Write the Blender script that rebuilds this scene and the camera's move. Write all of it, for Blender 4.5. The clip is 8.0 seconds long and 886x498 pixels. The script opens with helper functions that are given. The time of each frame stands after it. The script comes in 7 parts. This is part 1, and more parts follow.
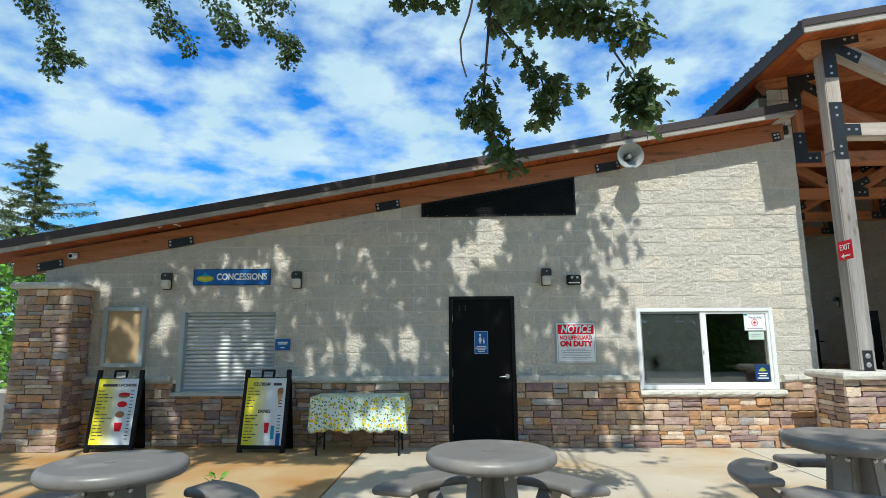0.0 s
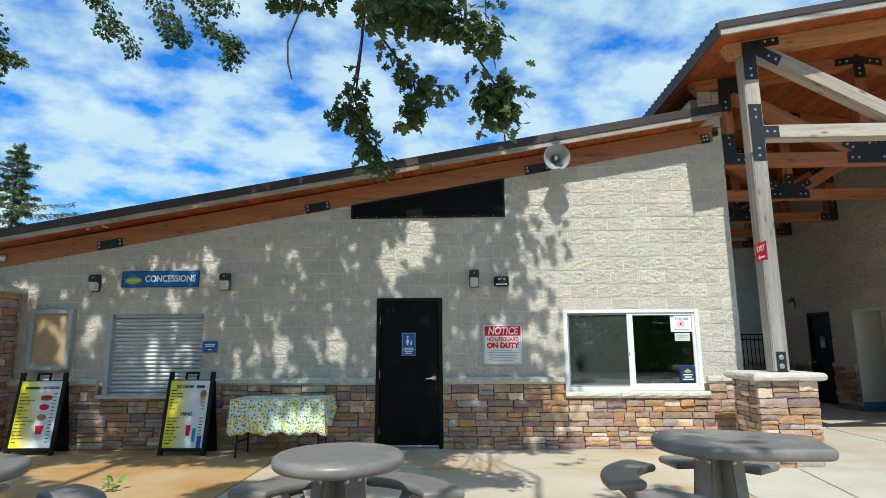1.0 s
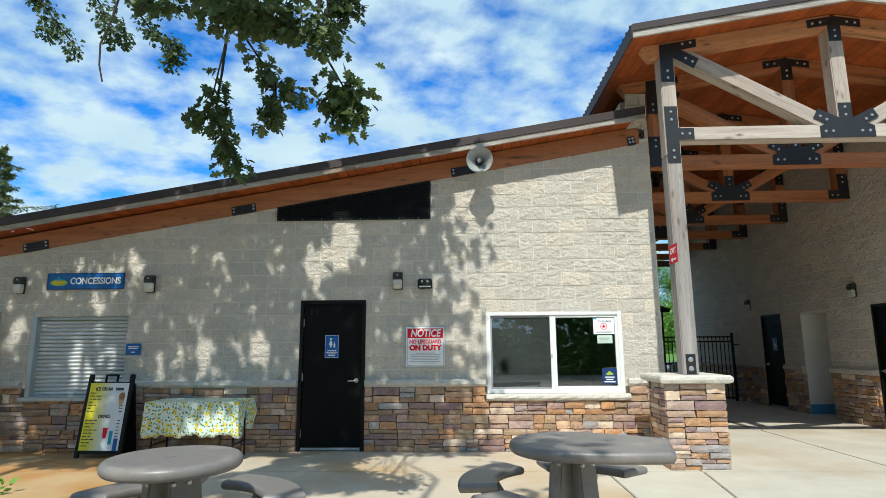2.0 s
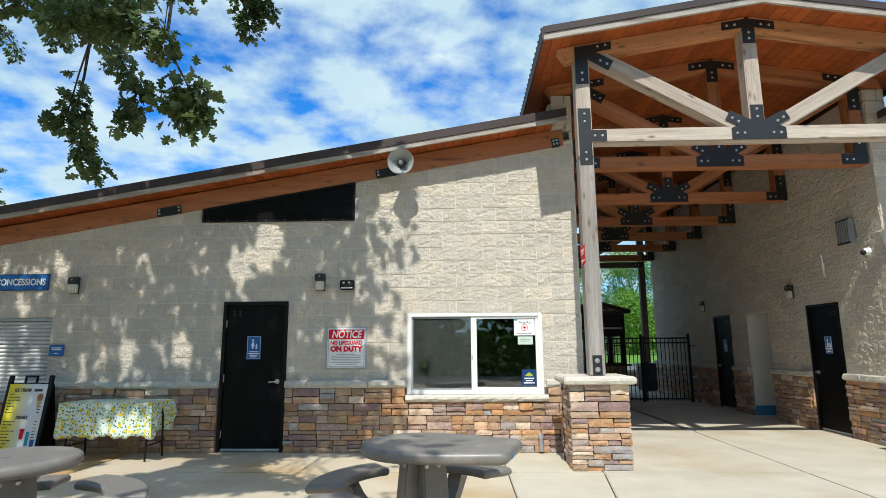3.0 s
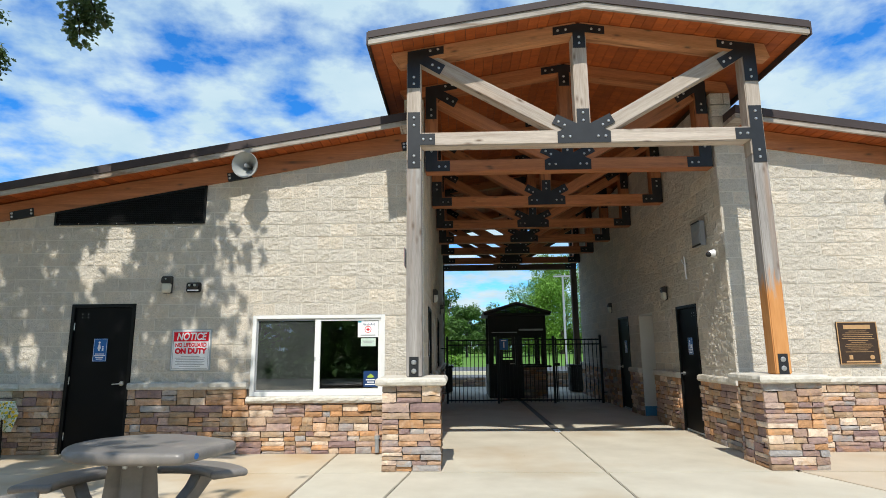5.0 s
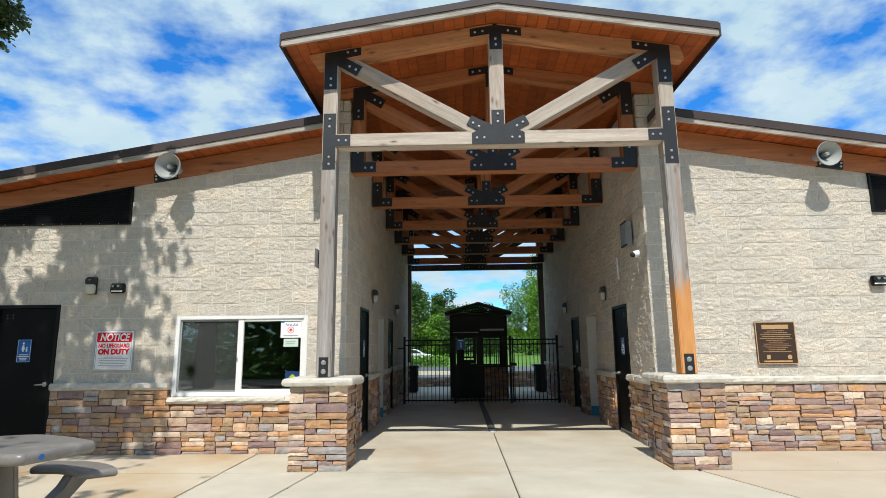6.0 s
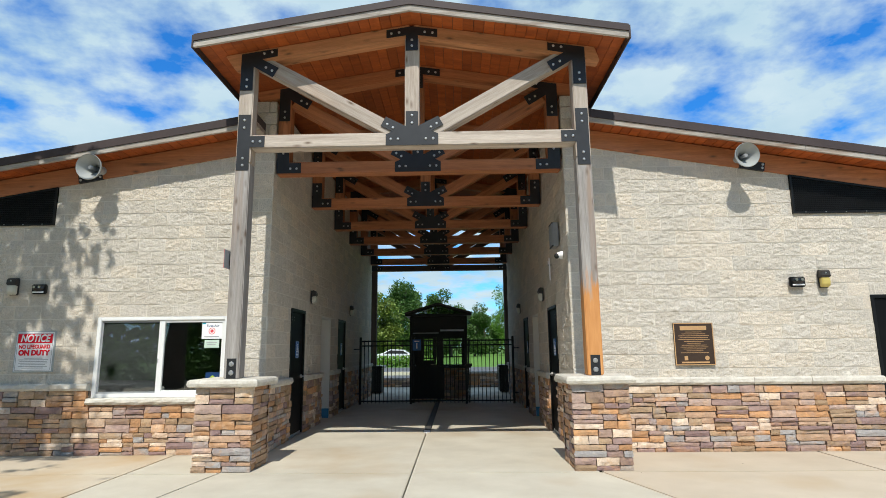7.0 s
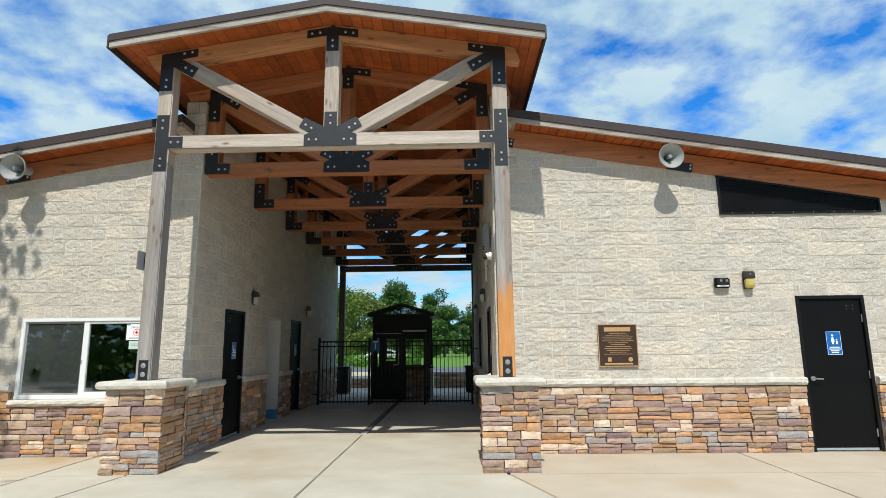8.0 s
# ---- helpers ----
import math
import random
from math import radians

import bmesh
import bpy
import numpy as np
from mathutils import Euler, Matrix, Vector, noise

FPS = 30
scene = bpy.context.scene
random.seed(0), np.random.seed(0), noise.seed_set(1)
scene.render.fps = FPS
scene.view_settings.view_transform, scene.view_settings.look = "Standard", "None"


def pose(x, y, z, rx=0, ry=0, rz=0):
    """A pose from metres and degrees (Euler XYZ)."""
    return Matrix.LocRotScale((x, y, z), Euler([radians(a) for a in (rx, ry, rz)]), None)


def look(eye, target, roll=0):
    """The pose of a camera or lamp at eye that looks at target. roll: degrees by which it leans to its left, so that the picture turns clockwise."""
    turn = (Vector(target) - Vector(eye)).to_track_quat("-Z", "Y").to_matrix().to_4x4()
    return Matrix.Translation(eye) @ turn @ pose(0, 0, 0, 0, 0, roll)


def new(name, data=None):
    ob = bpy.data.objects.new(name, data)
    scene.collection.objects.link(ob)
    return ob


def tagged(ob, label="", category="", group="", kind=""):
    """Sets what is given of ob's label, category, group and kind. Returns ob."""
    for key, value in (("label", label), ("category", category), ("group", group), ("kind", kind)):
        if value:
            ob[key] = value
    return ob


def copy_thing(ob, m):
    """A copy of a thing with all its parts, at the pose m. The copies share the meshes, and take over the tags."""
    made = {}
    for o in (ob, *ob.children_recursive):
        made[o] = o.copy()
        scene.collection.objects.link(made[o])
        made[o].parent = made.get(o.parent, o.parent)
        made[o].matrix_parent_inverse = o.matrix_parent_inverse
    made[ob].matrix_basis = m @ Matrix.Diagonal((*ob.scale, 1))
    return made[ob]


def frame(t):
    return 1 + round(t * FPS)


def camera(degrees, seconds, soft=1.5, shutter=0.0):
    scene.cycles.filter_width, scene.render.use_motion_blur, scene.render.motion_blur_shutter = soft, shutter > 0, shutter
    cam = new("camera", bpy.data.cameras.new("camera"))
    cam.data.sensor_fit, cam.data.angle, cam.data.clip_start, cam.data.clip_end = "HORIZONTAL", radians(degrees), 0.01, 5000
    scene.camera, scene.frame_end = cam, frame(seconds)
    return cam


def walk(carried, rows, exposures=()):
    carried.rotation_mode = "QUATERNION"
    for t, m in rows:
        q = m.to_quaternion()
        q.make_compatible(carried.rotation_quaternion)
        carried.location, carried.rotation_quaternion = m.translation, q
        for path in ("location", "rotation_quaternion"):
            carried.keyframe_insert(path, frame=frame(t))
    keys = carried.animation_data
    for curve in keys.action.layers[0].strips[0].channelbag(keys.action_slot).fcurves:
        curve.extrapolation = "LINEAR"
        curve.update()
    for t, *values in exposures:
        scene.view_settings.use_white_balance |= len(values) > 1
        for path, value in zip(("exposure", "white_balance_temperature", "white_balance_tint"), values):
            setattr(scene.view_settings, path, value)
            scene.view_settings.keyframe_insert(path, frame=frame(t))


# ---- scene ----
cam = camera(76.8, 8.0, soft=0.7)
PATH = [
    (0, (0.254, 0.703, 1.496), (0.176, 2.674, 1.826), -0.3),
    (0.5, (0.749, 0.716, 1.498), (0.677, 2.687, 1.829), -0.3),
    (1, (1.286, 0.749, 1.499), (1.221, 2.72, 1.833), -0.4),
    (1.5, (1.852, 0.777, 1.498), (1.788, 2.747, 1.836), -0.4),
    (3, (3.6, 0.808, 1.488), (3.536, 2.777, 1.833), -0.4),
    (3.5, (4.19, 0.816, 1.486), (4.13, 2.785, 1.833), -0.4),
    (4, (4.761, 0.817, 1.482), (4.705, 2.786, 1.831), -0.5),
    (4.5, (5.325, 0.81, 1.477), (5.27, 2.778, 1.827), -0.5),
    (6, (7.048, 0.811, 1.471), (6.996, 2.779, 1.82), -0.6),
    (6.5, (7.631, 0.818, 1.469), (7.582, 2.787, 1.818), -0.6),
    (7, (8.205, 0.833, 1.471), (8.159, 2.802, 1.821), -0.6),
    (7.5, (8.761, 0.859, 1.477), (8.715, 2.828, 1.825), -0.6),
    (8, (9.306, 0.883, 1.483), (9.263, 2.852, 1.832), -0.6),
]
walk(cam, [(t, look(eye, target, roll)) for t, eye, target, roll in PATH],
     [(0, 0.02, 6080, 5), (1.5, 0.05, 6200, 6), (3.5, 0.08, 6480, 9), (6.5, -0.01, 6520, 10), (8, -0.06, 6420, 8.5)])

# ---- world, sun, exposure ----
SUN = Vector((0.082, 1.0, -1.32)).normalized()      # the way the sunlight travels
sun = new("sun", bpy.data.lights.new("sun", "SUN"))
sun.data.energy, sun.data.angle, sun.data.color = 4.5, radians(0.6), (0.98, 0.95, 0.86)
sun.matrix_world = look((0, -20, 30), Vector((0, -20, 30)) + SUN)
scene.view_settings.exposure = 0.08

world = bpy.data.worlds.new("world")
scene.world = world
world.use_nodes = True
wt = world.node_tree
wt.nodes.clear()


def wnode(kind, **inputs):
    n = wt.nodes.new(kind)
    return n


w_out = wnode("ShaderNodeOutputWorld")
w_bg = wnode("ShaderNodeBackground")
w_sky = wnode("ShaderNodeTexSky")
w_sky.sky_type, w_sky.sun_disc = "NISHITA", False
w_sky.sun_elevation = math.asin(-SUN.z)
w_sky.sun_rotation = math.atan2(-SUN.x, -SUN.y)
w_sky.air_density, w_sky.dust_density, w_sky.ozone_density = 1.0, 0.3, 2.5
w_co = wnode("ShaderNodeTexCoord")
w_sep = wnode("ShaderNodeSeparateXYZ")
wt.links.new(w_co.outputs["Generated"], w_sep.inputs[0])
w_z = wnode("ShaderNodeMath")
w_z.operation = "MAXIMUM"
w_z.inputs[1].default_value = 0.03
wt.links.new(w_sep.outputs["Z"], w_z.inputs[0])
w_zz = wnode("ShaderNodeMath")
w_zz.operation = "ADD"
w_zz.inputs[1].default_value = 0.22
wt.links.new(w_z.outputs[0], w_zz.inputs[0])
w_flat = wnode("ShaderNodeVectorMath")
w_flat.operation = "DIVIDE"
w_cmb = wnode("ShaderNodeCombineXYZ")
for i in range(3):
    wt.links.new(w_zz.outputs[0], w_cmb.inputs[i])
wt.links.new(w_co.outputs["Generated"], w_flat.inputs[0])
wt.links.new(w_cmb.outputs[0], w_flat.inputs[1])
w_map = wnode("ShaderNodeMapping")
w_map.inputs["Location"].default_value = (3.1, 0.6, 0.0)
w_map.inputs["Scale"].default_value = (1.0, 1.05, 0.0)
w_map.inputs["Rotation"].default_value = (0, 0, radians(-18))
wt.links.new(w_flat.outputs[0], w_map.inputs["Vector"])
w_n1 = wnode("ShaderNodeTexNoise")
w_n1.inputs["Scale"].default_value = 4.4
w_n1.inputs["Detail"].default_value = 7
w_n1.inputs["Roughness"].default_value = 0.55
w_n1.inputs["Distortion"].default_value = 0.0
wt.links.new(w_map.outputs[0], w_n1.inputs["Vector"])
w_r = wnode("ShaderNodeValToRGB")
w_r.color_ramp.elements[0].position, w_r.color_ramp.elements[0].color = 0.355, (0, 0, 0, 1)
w_r.color_ramp.elements[1].position, w_r.color_ramp.elements[1].color = 0.575, (1, 1, 1, 1)
wt.links.new(w_n1.outputs["Fac"], w_r.inputs["Fac"])
w_n2 = wnode("ShaderNodeTexNoise")
w_n2.inputs["Scale"].default_value = 3.4
w_n2.inputs["Detail"].default_value = 6
wt.links.new(w_map.outputs[0], w_n2.inputs["Vector"])
w_cl = wnode("ShaderNodeMix")
w_cl.data_type = "RGBA"
w_cl.inputs["A"].default_value = (3.7, 6.2, 8.0, 1)
w_cl.inputs["B"].default_value = (8.6, 9.9, 10.3, 1)
wt.links.new(w_n2.outputs["Fac"], w_cl.inputs["Factor"])
w_tr = wnode("ShaderNodeValToRGB")
w_tr.color_ramp.elements[0].position, w_tr.color_ramp.elements[0].color = 0.02, (0.30, 0.62, 0.87, 1)
w_tr.color_ramp.elements[1].position, w_tr.color_ramp.elements[1].color = 0.36, (0.13, 0.56, 1.0, 1)
wt.links.new(w_sep.outputs["Z"], w_tr.inputs["Fac"])
w_deep = wnode("ShaderNodeVectorMath")
w_deep.operation = "SCALE"
w_deep.inputs["Scale"].default_value = 2.3
wt.links.new(w_tr.outputs["Color"], w_deep.inputs[0])
w_tint = wnode("ShaderNodeMix")
w_tint.data_type, w_tint.blend_type = "RGBA", "MULTIPLY"
w_tint.inputs["Factor"].default_value = 1.0
wt.links.new(w_sky.outputs[0], w_tint.inputs["A"])
wt.links.new(w_deep.outputs[0], w_tint.inputs["B"])
w_mix = wnode("ShaderNodeMix")
w_mix.data_type = "RGBA"
wt.links.new(w_r.outputs["Color"], w_mix.inputs["Factor"])
wt.links.new(w_tint.outputs["Result"], w_mix.inputs["A"])
wt.links.new(w_cl.outputs["Result"], w_mix.inputs["B"])
wt.links.new(w_mix.outputs["Result"], w_bg.inputs["Color"])
w_bg.inputs["Strength"].default_value = 0.095
wt.links.new(w_bg.outputs[0], w_out.inputs[0])


# ---- materials ----
def mat(name, c1, c2=None, scale=4.0, rough=0.75, bump=0.0, bscale=60.0, metal=0.0, tint=0.0, stretch=(1, 1, 1),
        space="Object", fine=0.35, spots=None, rough2=None, bdist=0.01, island=False, ramp=None, spec=0.5, chips=0.0, veins=0.0, knots=0.0):
    """A procedural surface: two colours mixed by a coarse and a fine noise, tinted piece by piece, with relief."""
    m = bpy.data.materials.new(name)
    m.use_nodes = True
    nt = m.node_tree
    b = nt.nodes["Principled BSDF"]
    b.inputs["Roughness"].default_value, b.inputs["Metallic"].default_value = rough, metal
    b.inputs["Specular IOR Level"].default_value = spec
    c2 = c2 or tuple(v * 0.8 for v in c1)
    N, L = nt.nodes.new, nt.links.new
    co = N("ShaderNodeTexCoord")
    info = N("ShaderNodeObjectInfo")
    vec = co.outputs["Object"]
    if space == "World":
        vec = N("ShaderNodeNewGeometry").outputs["Position"]
    rnd = info.outputs["Random"]
    if island:
        rnd = N("ShaderNodeNewGeometry").outputs["Random Per Island"]
    mp = N("ShaderNodeMapping")
    mp.inputs["Scale"].default_value = stretch
    L(vec, mp.inputs["Vector"])
    off = N("ShaderNodeVectorMath")
    off.operation = "ADD"
    L(mp.outputs[0], off.inputs[0])
    if space == "Object":
        k = N("ShaderNodeMath")
        k.operation = "MULTIPLY"
        k.inputs[1].default_value = 37.0
        L(rnd, k.inputs[0])
        L(k.outputs[0], off.inputs[1])
    p = off.outputs[0]
    n1 = N("ShaderNodeTexNoise")
    n1.inputs["Scale"].default_value, n1.inputs["Detail"].default_value = scale, 5
    n1.inputs["Roughness"].default_value = 0.6
    L(p, n1.inputs["Vector"])
    n2 = N("ShaderNodeTexNoise")
    n2.inputs["Scale"].default_value, n2.inputs["Detail"].default_value = bscale, 6
    n2.inputs["Roughness"].default_value = 0.65
    L(p, n2.inputs["Vector"])
    mixf = N("ShaderNodeMix")
    mixf.inputs["Factor"].default_value = fine
    L(n1.outputs["Fac"], mixf.inputs["A"])
    L(n2.outputs["Fac"], mixf.inputs["B"])
    st = N("ShaderNodeMapRange")
    st.inputs["From Min"].default_value, st.inputs["From Max"].default_value = 0.32, 0.68
    L(mixf.outputs[0], st.inputs["Value"])
    cm = N("ShaderNodeMix")
    cm.data_type = "RGBA"
    L(st.outputs[0], cm.inputs["Factor"])
    cm.inputs["A"].default_value, cm.inputs["B"].default_value = (*c2, 1), (*c1, 1)
    col = cm.outputs["Result"]
    if ramp:
        rp = N("ShaderNodeValToRGB")
        rp.color_ramp.interpolation = "CONSTANT"
        while len(rp.color_ramp.elements) < len(ramp):
            rp.color_ramp.elements.new(1.0)
        for e, (pos, c) in zip(rp.color_ramp.elements, ramp):
            e.position, e.color = pos, (*c, 1)
        L(rnd, rp.inputs["Fac"])
        base = rp.outputs["Color"]
        if veins:
            # a second colour of the same range runs through each piece
            k2 = N("ShaderNodeMath")
            k2.operation, k2.inputs[1].default_value = "MULTIPLY", 7.31
            L(rnd, k2.inputs[0])
            k3 = N("ShaderNodeMath")
            k3.operation = "FRACT"
            L(k2.outputs[0], k3.inputs[0])
            rp2 = N("ShaderNodeValToRGB")
            rp2.color_ramp.interpolation = "CONSTANT"
            while len(rp2.color_ramp.elements) < len(ramp):
                rp2.color_ramp.elements.new(1.0)
            for e, (pos, c) in zip(rp2.color_ramp.elements, ramp):
                e.position, e.color = pos, (*c, 1)
            L(k3.outputs[0], rp2.inputs["Fac"])
            nv = N("ShaderNodeTexNoise")
            nv.inputs["Scale"].default_value, nv.inputs["Detail"].default_value = veins, 5
            nv.inputs["Distortion"].default_value = 0.6
            L(p, nv.inputs["Vector"])
            vr = N("ShaderNodeMapRange")
            vr.inputs["From Min"].default_value, vr.inputs["From Max"].default_value = 0.44, 0.62
            vr.inputs["To Max"].default_value = 0.5
            L(nv.outputs["Fac"], vr.inputs["Value"])
            vx = N("ShaderNodeMix")
            vx.data_type = "RGBA"
            L(vr.outputs[0], vx.inputs["Factor"])
            L(base, vx.inputs["A"])
            L(rp2.outputs["Color"], vx.inputs["B"])
            base = vx.outputs["Result"]
        mu = N("ShaderNodeMix")
        mu.data_type, mu.blend_type = "RGBA", "MULTIPLY"
        mu.inputs["Factor"].default_value = 1.0
        L(base, mu.inputs["A"])
        L(col, mu.inputs["B"])
        col = mu.outputs["Result"]
    if spots:
        colour, sscale, lo, hi = spots
        n3 = N("ShaderNodeTexNoise")
        n3.inputs["Scale"].default_value, n3.inputs["Detail"].default_value = sscale, 4
        L(p, n3.inputs["Vector"])
        sr = N("ShaderNodeMapRange")
        sr.inputs["From Min"].default_value, sr.inputs["From Max"].default_value = lo, hi
        L(n3.outputs["Fac"], sr.inputs["Value"])
        sm = N("ShaderNodeMix")
        sm.data_type = "RGBA"
        L(sr.outputs[0], sm.inputs["Factor"])
        L(col, sm.inputs["A"])
        sm.inputs["B"].default_value = (*colour, 1)
        col = sm.outputs["Result"]
    if knots:
        # knots: dark eyes with a paler ring, longer than wide along the grain
        km = N("ShaderNodeMapping")
        km.inputs["Scale"].default_value = (2.6, 7.5, 7.5)
        L(vec, km.inputs["Vector"])
        ka = N("ShaderNodeVectorMath")
        ka.operation = "ADD"
        L(km.outputs[0], ka.inputs[0])
        kr = N("ShaderNodeMath")
        kr.operation, kr.inputs[1].default_value = "MULTIPLY", 53.0
        L(rnd, kr.inputs[0])
        L(kr.outputs[0], ka.inputs[1])
        kv = N("ShaderNodeTexVoronoi")
        kv.inputs["Scale"].default_value = 1.0
        L(ka.outputs[0], kv.inputs["Vector"])
        ks = N("ShaderNodeValToRGB")
        ks.color_ramp.elements[0].position, ks.color_ramp.elements[0].color = 0.05, (1, 1, 1, 1)
        ks.color_ramp.elements[1].position, ks.color_ramp.elements[1].color = 0.22, (0, 0, 0, 1)
        ks.color_ramp.elements.new(0.12).color = (0.45, 0.45, 0.45, 1)
        L(kv.outputs["Distance"], ks.inputs["Fac"])
        kf = N("ShaderNodeMath")
        kf.operation, kf.inputs[1].default_value = "MULTIPLY", knots
        L(ks.outputs["Color"], kf.inputs[0])
        kx = N("ShaderNodeMix")
        kx.data_type = "RGBA"
        L(kf.outputs[0], kx.inputs["Factor"])
        L(col, kx.inputs["A"])
        kx.inputs["B"].default_value = (0.10, 0.055, 0.03, 1)
        col = kx.outputs["Result"]
    if tint:
        hs = N("ShaderNodeHueSaturation")
        tr = N("ShaderNodeMapRange")
        tr.inputs["To Min"].default_value, tr.inputs["To Max"].default_value = 1 - tint, 1 + tint
        L(rnd, tr.inputs["Value"])
        L(tr.outputs[0], hs.inputs["Value"])
        L(col, hs.inputs["Color"])
        col = hs.outputs["Color"]
    L(col, b.inputs["Base Color"])
    if rough2 is not None:
        rr = N("ShaderNodeMapRange")
        rr.inputs["To Min"].default_value, rr.inputs["To Max"].default_value = rough, rough2
        L(n1.outputs["Fac"], rr.inputs["Value"])
        L(rr.outputs[0], b.inputs["Roughness"])
    if bump:
        bp = N("ShaderNodeBump")
        bp.inputs["Strength"].default_value, bp.inputs["Distance"].default_value = bump, bdist
        height = mixf.outputs[0]
        if chips:
            # broken facets: cells of uneven size, bent by a noise
            bend = N("ShaderNodeTexNoise")
            bend.inputs["Scale"].default_value, bend.inputs["Detail"].default_value = chips * 0.7, 2
            L(p, bend.inputs["Vector"])
            bv = N("ShaderNodeVectorMath")
            bv.operation = "MULTIPLY_ADD"
            bv.inputs[1].default_value = (0.05, 0.05, 0.05)
            L(bend.outputs["Color"], bv.inputs[0])
            L(p, bv.inputs[2])
            vo = N("ShaderNodeTexVoronoi")
            vo.inputs["Scale"].default_value = chips
            L(bv.outputs[0], vo.inputs["Vector"])
            vm = N("ShaderNodeMath")
            vm.operation, vm.inputs[1].default_value = "MULTIPLY_ADD", -0.32
            L(vo.outputs["Distance"], vm.inputs[0])
            L(height, vm.inputs[2])
            height = vm.outputs[0]
        L(height, bp.inputs["Height"])
        L(bp.outputs[0], b.inputs["Normal"])
    return m


M = {}
BLOCK_A, BLOCK_B = (0.80, 0.73, 0.63), (0.56, 0.505, 0.43)
BLOCK_HUES = [(0.0, (1.0, 1.0, 1.0)), (0.22, (0.95, 0.95, 0.95)), (0.42, (1.03, 1.0, 0.965)), (0.6, (0.975, 0.98, 0.99)), (0.76, (0.90, 0.895, 0.89)), (0.88, (1.05, 1.02, 0.985))]
M["block"] = mat("split_face_block", BLOCK_A, BLOCK_B, 9, 0.92, 1.0, 74, tint=0.05, fine=0.62, bdist=0.03, chips=22, spots=((0.45, 0.415, 0.365), 62, 0.50, 0.78), ramp=BLOCK_HUES)
M["block_rest"] = mat("split_face_block_joined", BLOCK_A, BLOCK_B, 9, 0.92, 1.0, 74, tint=0.05, fine=0.62, bdist=0.03, chips=22, spots=((0.45, 0.415, 0.365), 62, 0.50, 0.78), ramp=BLOCK_HUES, island=True)
M["mortar"] = mat("pale_mortar", (0.80, 0.75, 0.66), (0.68, 0.63, 0.55), 6, 0.95, 0.4, 120, space="World")
STONES = [(0.0, (0.63, 0.42, 0.285)), (0.12, (0.42, 0.29, 0.18)), (0.22, (0.33, 0.225, 0.215)), (0.33, (0.52, 0.375, 0.245)), (0.43, (0.43, 0.41, 0.40)),
          (0.52, (0.84, 0.68, 0.53)), (0.62, (0.47, 0.26, 0.13)), (0.71, (0.64, 0.35, 0.17)), (0.80, (0.38, 0.265, 0.235)), (0.90, (0.50, 0.37, 0.31))]
STONE = dict(scale=7, rough=0.85, bump=0.9, bscale=34, tint=0.12, space="World", ramp=STONES, veins=5.5, fine=0.5, bdist=0.03, spots=((0.52, 0.29, 0.13), 8, 0.6, 0.85))
M["stone"] = mat("ledge_stone", (1.14, 1.1, 1.06), (0.64, 0.63, 0.65), **STONE)
M["stone_rest"] = mat("ledge_stone_joined", (1.14, 1.1, 1.06), (0.64, 0.63, 0.65), island=True, **STONE)
M["joint"] = mat("dark_stone_joint", (0.17, 0.14, 0.115), (0.10, 0.085, 0.07), 12, 0.95, 0.5, 90, space="World")
M["cap"] = mat("pale_cut_stone_cap", (0.72, 0.68, 0.60), (0.50, 0.455, 0.39), 5, 0.85, 1.0, 22, space="World", fine=0.55, bdist=0.03)
M["concrete"] = mat("broom_finished_concrete", (0.60, 0.55, 0.45), (0.46, 0.41, 0.325), 1.1, 0.85, 0.25, 110, tint=0.03, space="World", fine=0.22,
                    spots=((0.43, 0.32, 0.20), 0.5, 0.55, 0.8), bdist=0.004)
M["tan"] = mat("tan_broomed_concrete", (0.56, 0.475, 0.37), (0.46, 0.38, 0.285), 1.0, 0.85, 0.25, 110, tint=0.03, space="World", fine=0.22,
               spots=((0.45, 0.33, 0.20), 0.6, 0.52, 0.78), bdist=0.004)
M["rusty"] = mat("rust_stained_concrete", (0.52, 0.37, 0.20), (0.45, 0.27, 0.11), 0.9, 0.8, 0.25, 120, space="World", fine=0.25,
                 spots=((0.43, 0.20, 0.05), 0.8, 0.46, 0.66), bdist=0.004)
M["stained"] = mat("partly_stained_concrete", (0.58, 0.50, 0.385), (0.49, 0.405, 0.30), 1.0, 0.83, 0.25, 110, space="World", fine=0.25,
                   spots=((0.47, 0.335, 0.19), 0.7, 0.47, 0.67), bdist=0.004)
M["precast"] = mat("grey_precast_concrete", (0.235, 0.215, 0.20), (0.16, 0.145, 0.135), 9, 0.28, 0.2, 150, fine=0.55, rough2=0.5, bdist=0.002, spots=((0.33, 0.29, 0.25), 3, 0.58, 0.8))
M["wood"] = mat("orange_stained_timber", (0.63, 0.30, 0.14), (0.35, 0.15, 0.064), 2.6, 0.6, 0.4, 22, tint=0.14, stretch=(0.35, 5, 5), fine=0.4, bdist=0.004,
                spots=((0.17, 0.07, 0.03), 2.2, 0.6, 0.78), knots=0.8)
M["beam"] = mat("red_brown_stained_timber", (0.55, 0.215, 0.085), (0.26, 0.09, 0.034), 2.6, 0.6, 0.4, 22, tint=0.1, stretch=(0.35, 5, 5), fine=0.4, bdist=0.004,
                spots=((0.17, 0.07, 0.03), 2.2, 0.6, 0.78), knots=0.8)
M["pale"] = mat("sun_bleached_timber", (0.60, 0.52, 0.44), (0.29, 0.225, 0.18), 2.2, 0.78, 0.6, 20, tint=0.12, stretch=(0.3, 5, 5), fine=0.45, bdist=0.004,
                spots=((0.40, 0.235, 0.14), 1.6, 0.6, 0.78), knots=0.85)
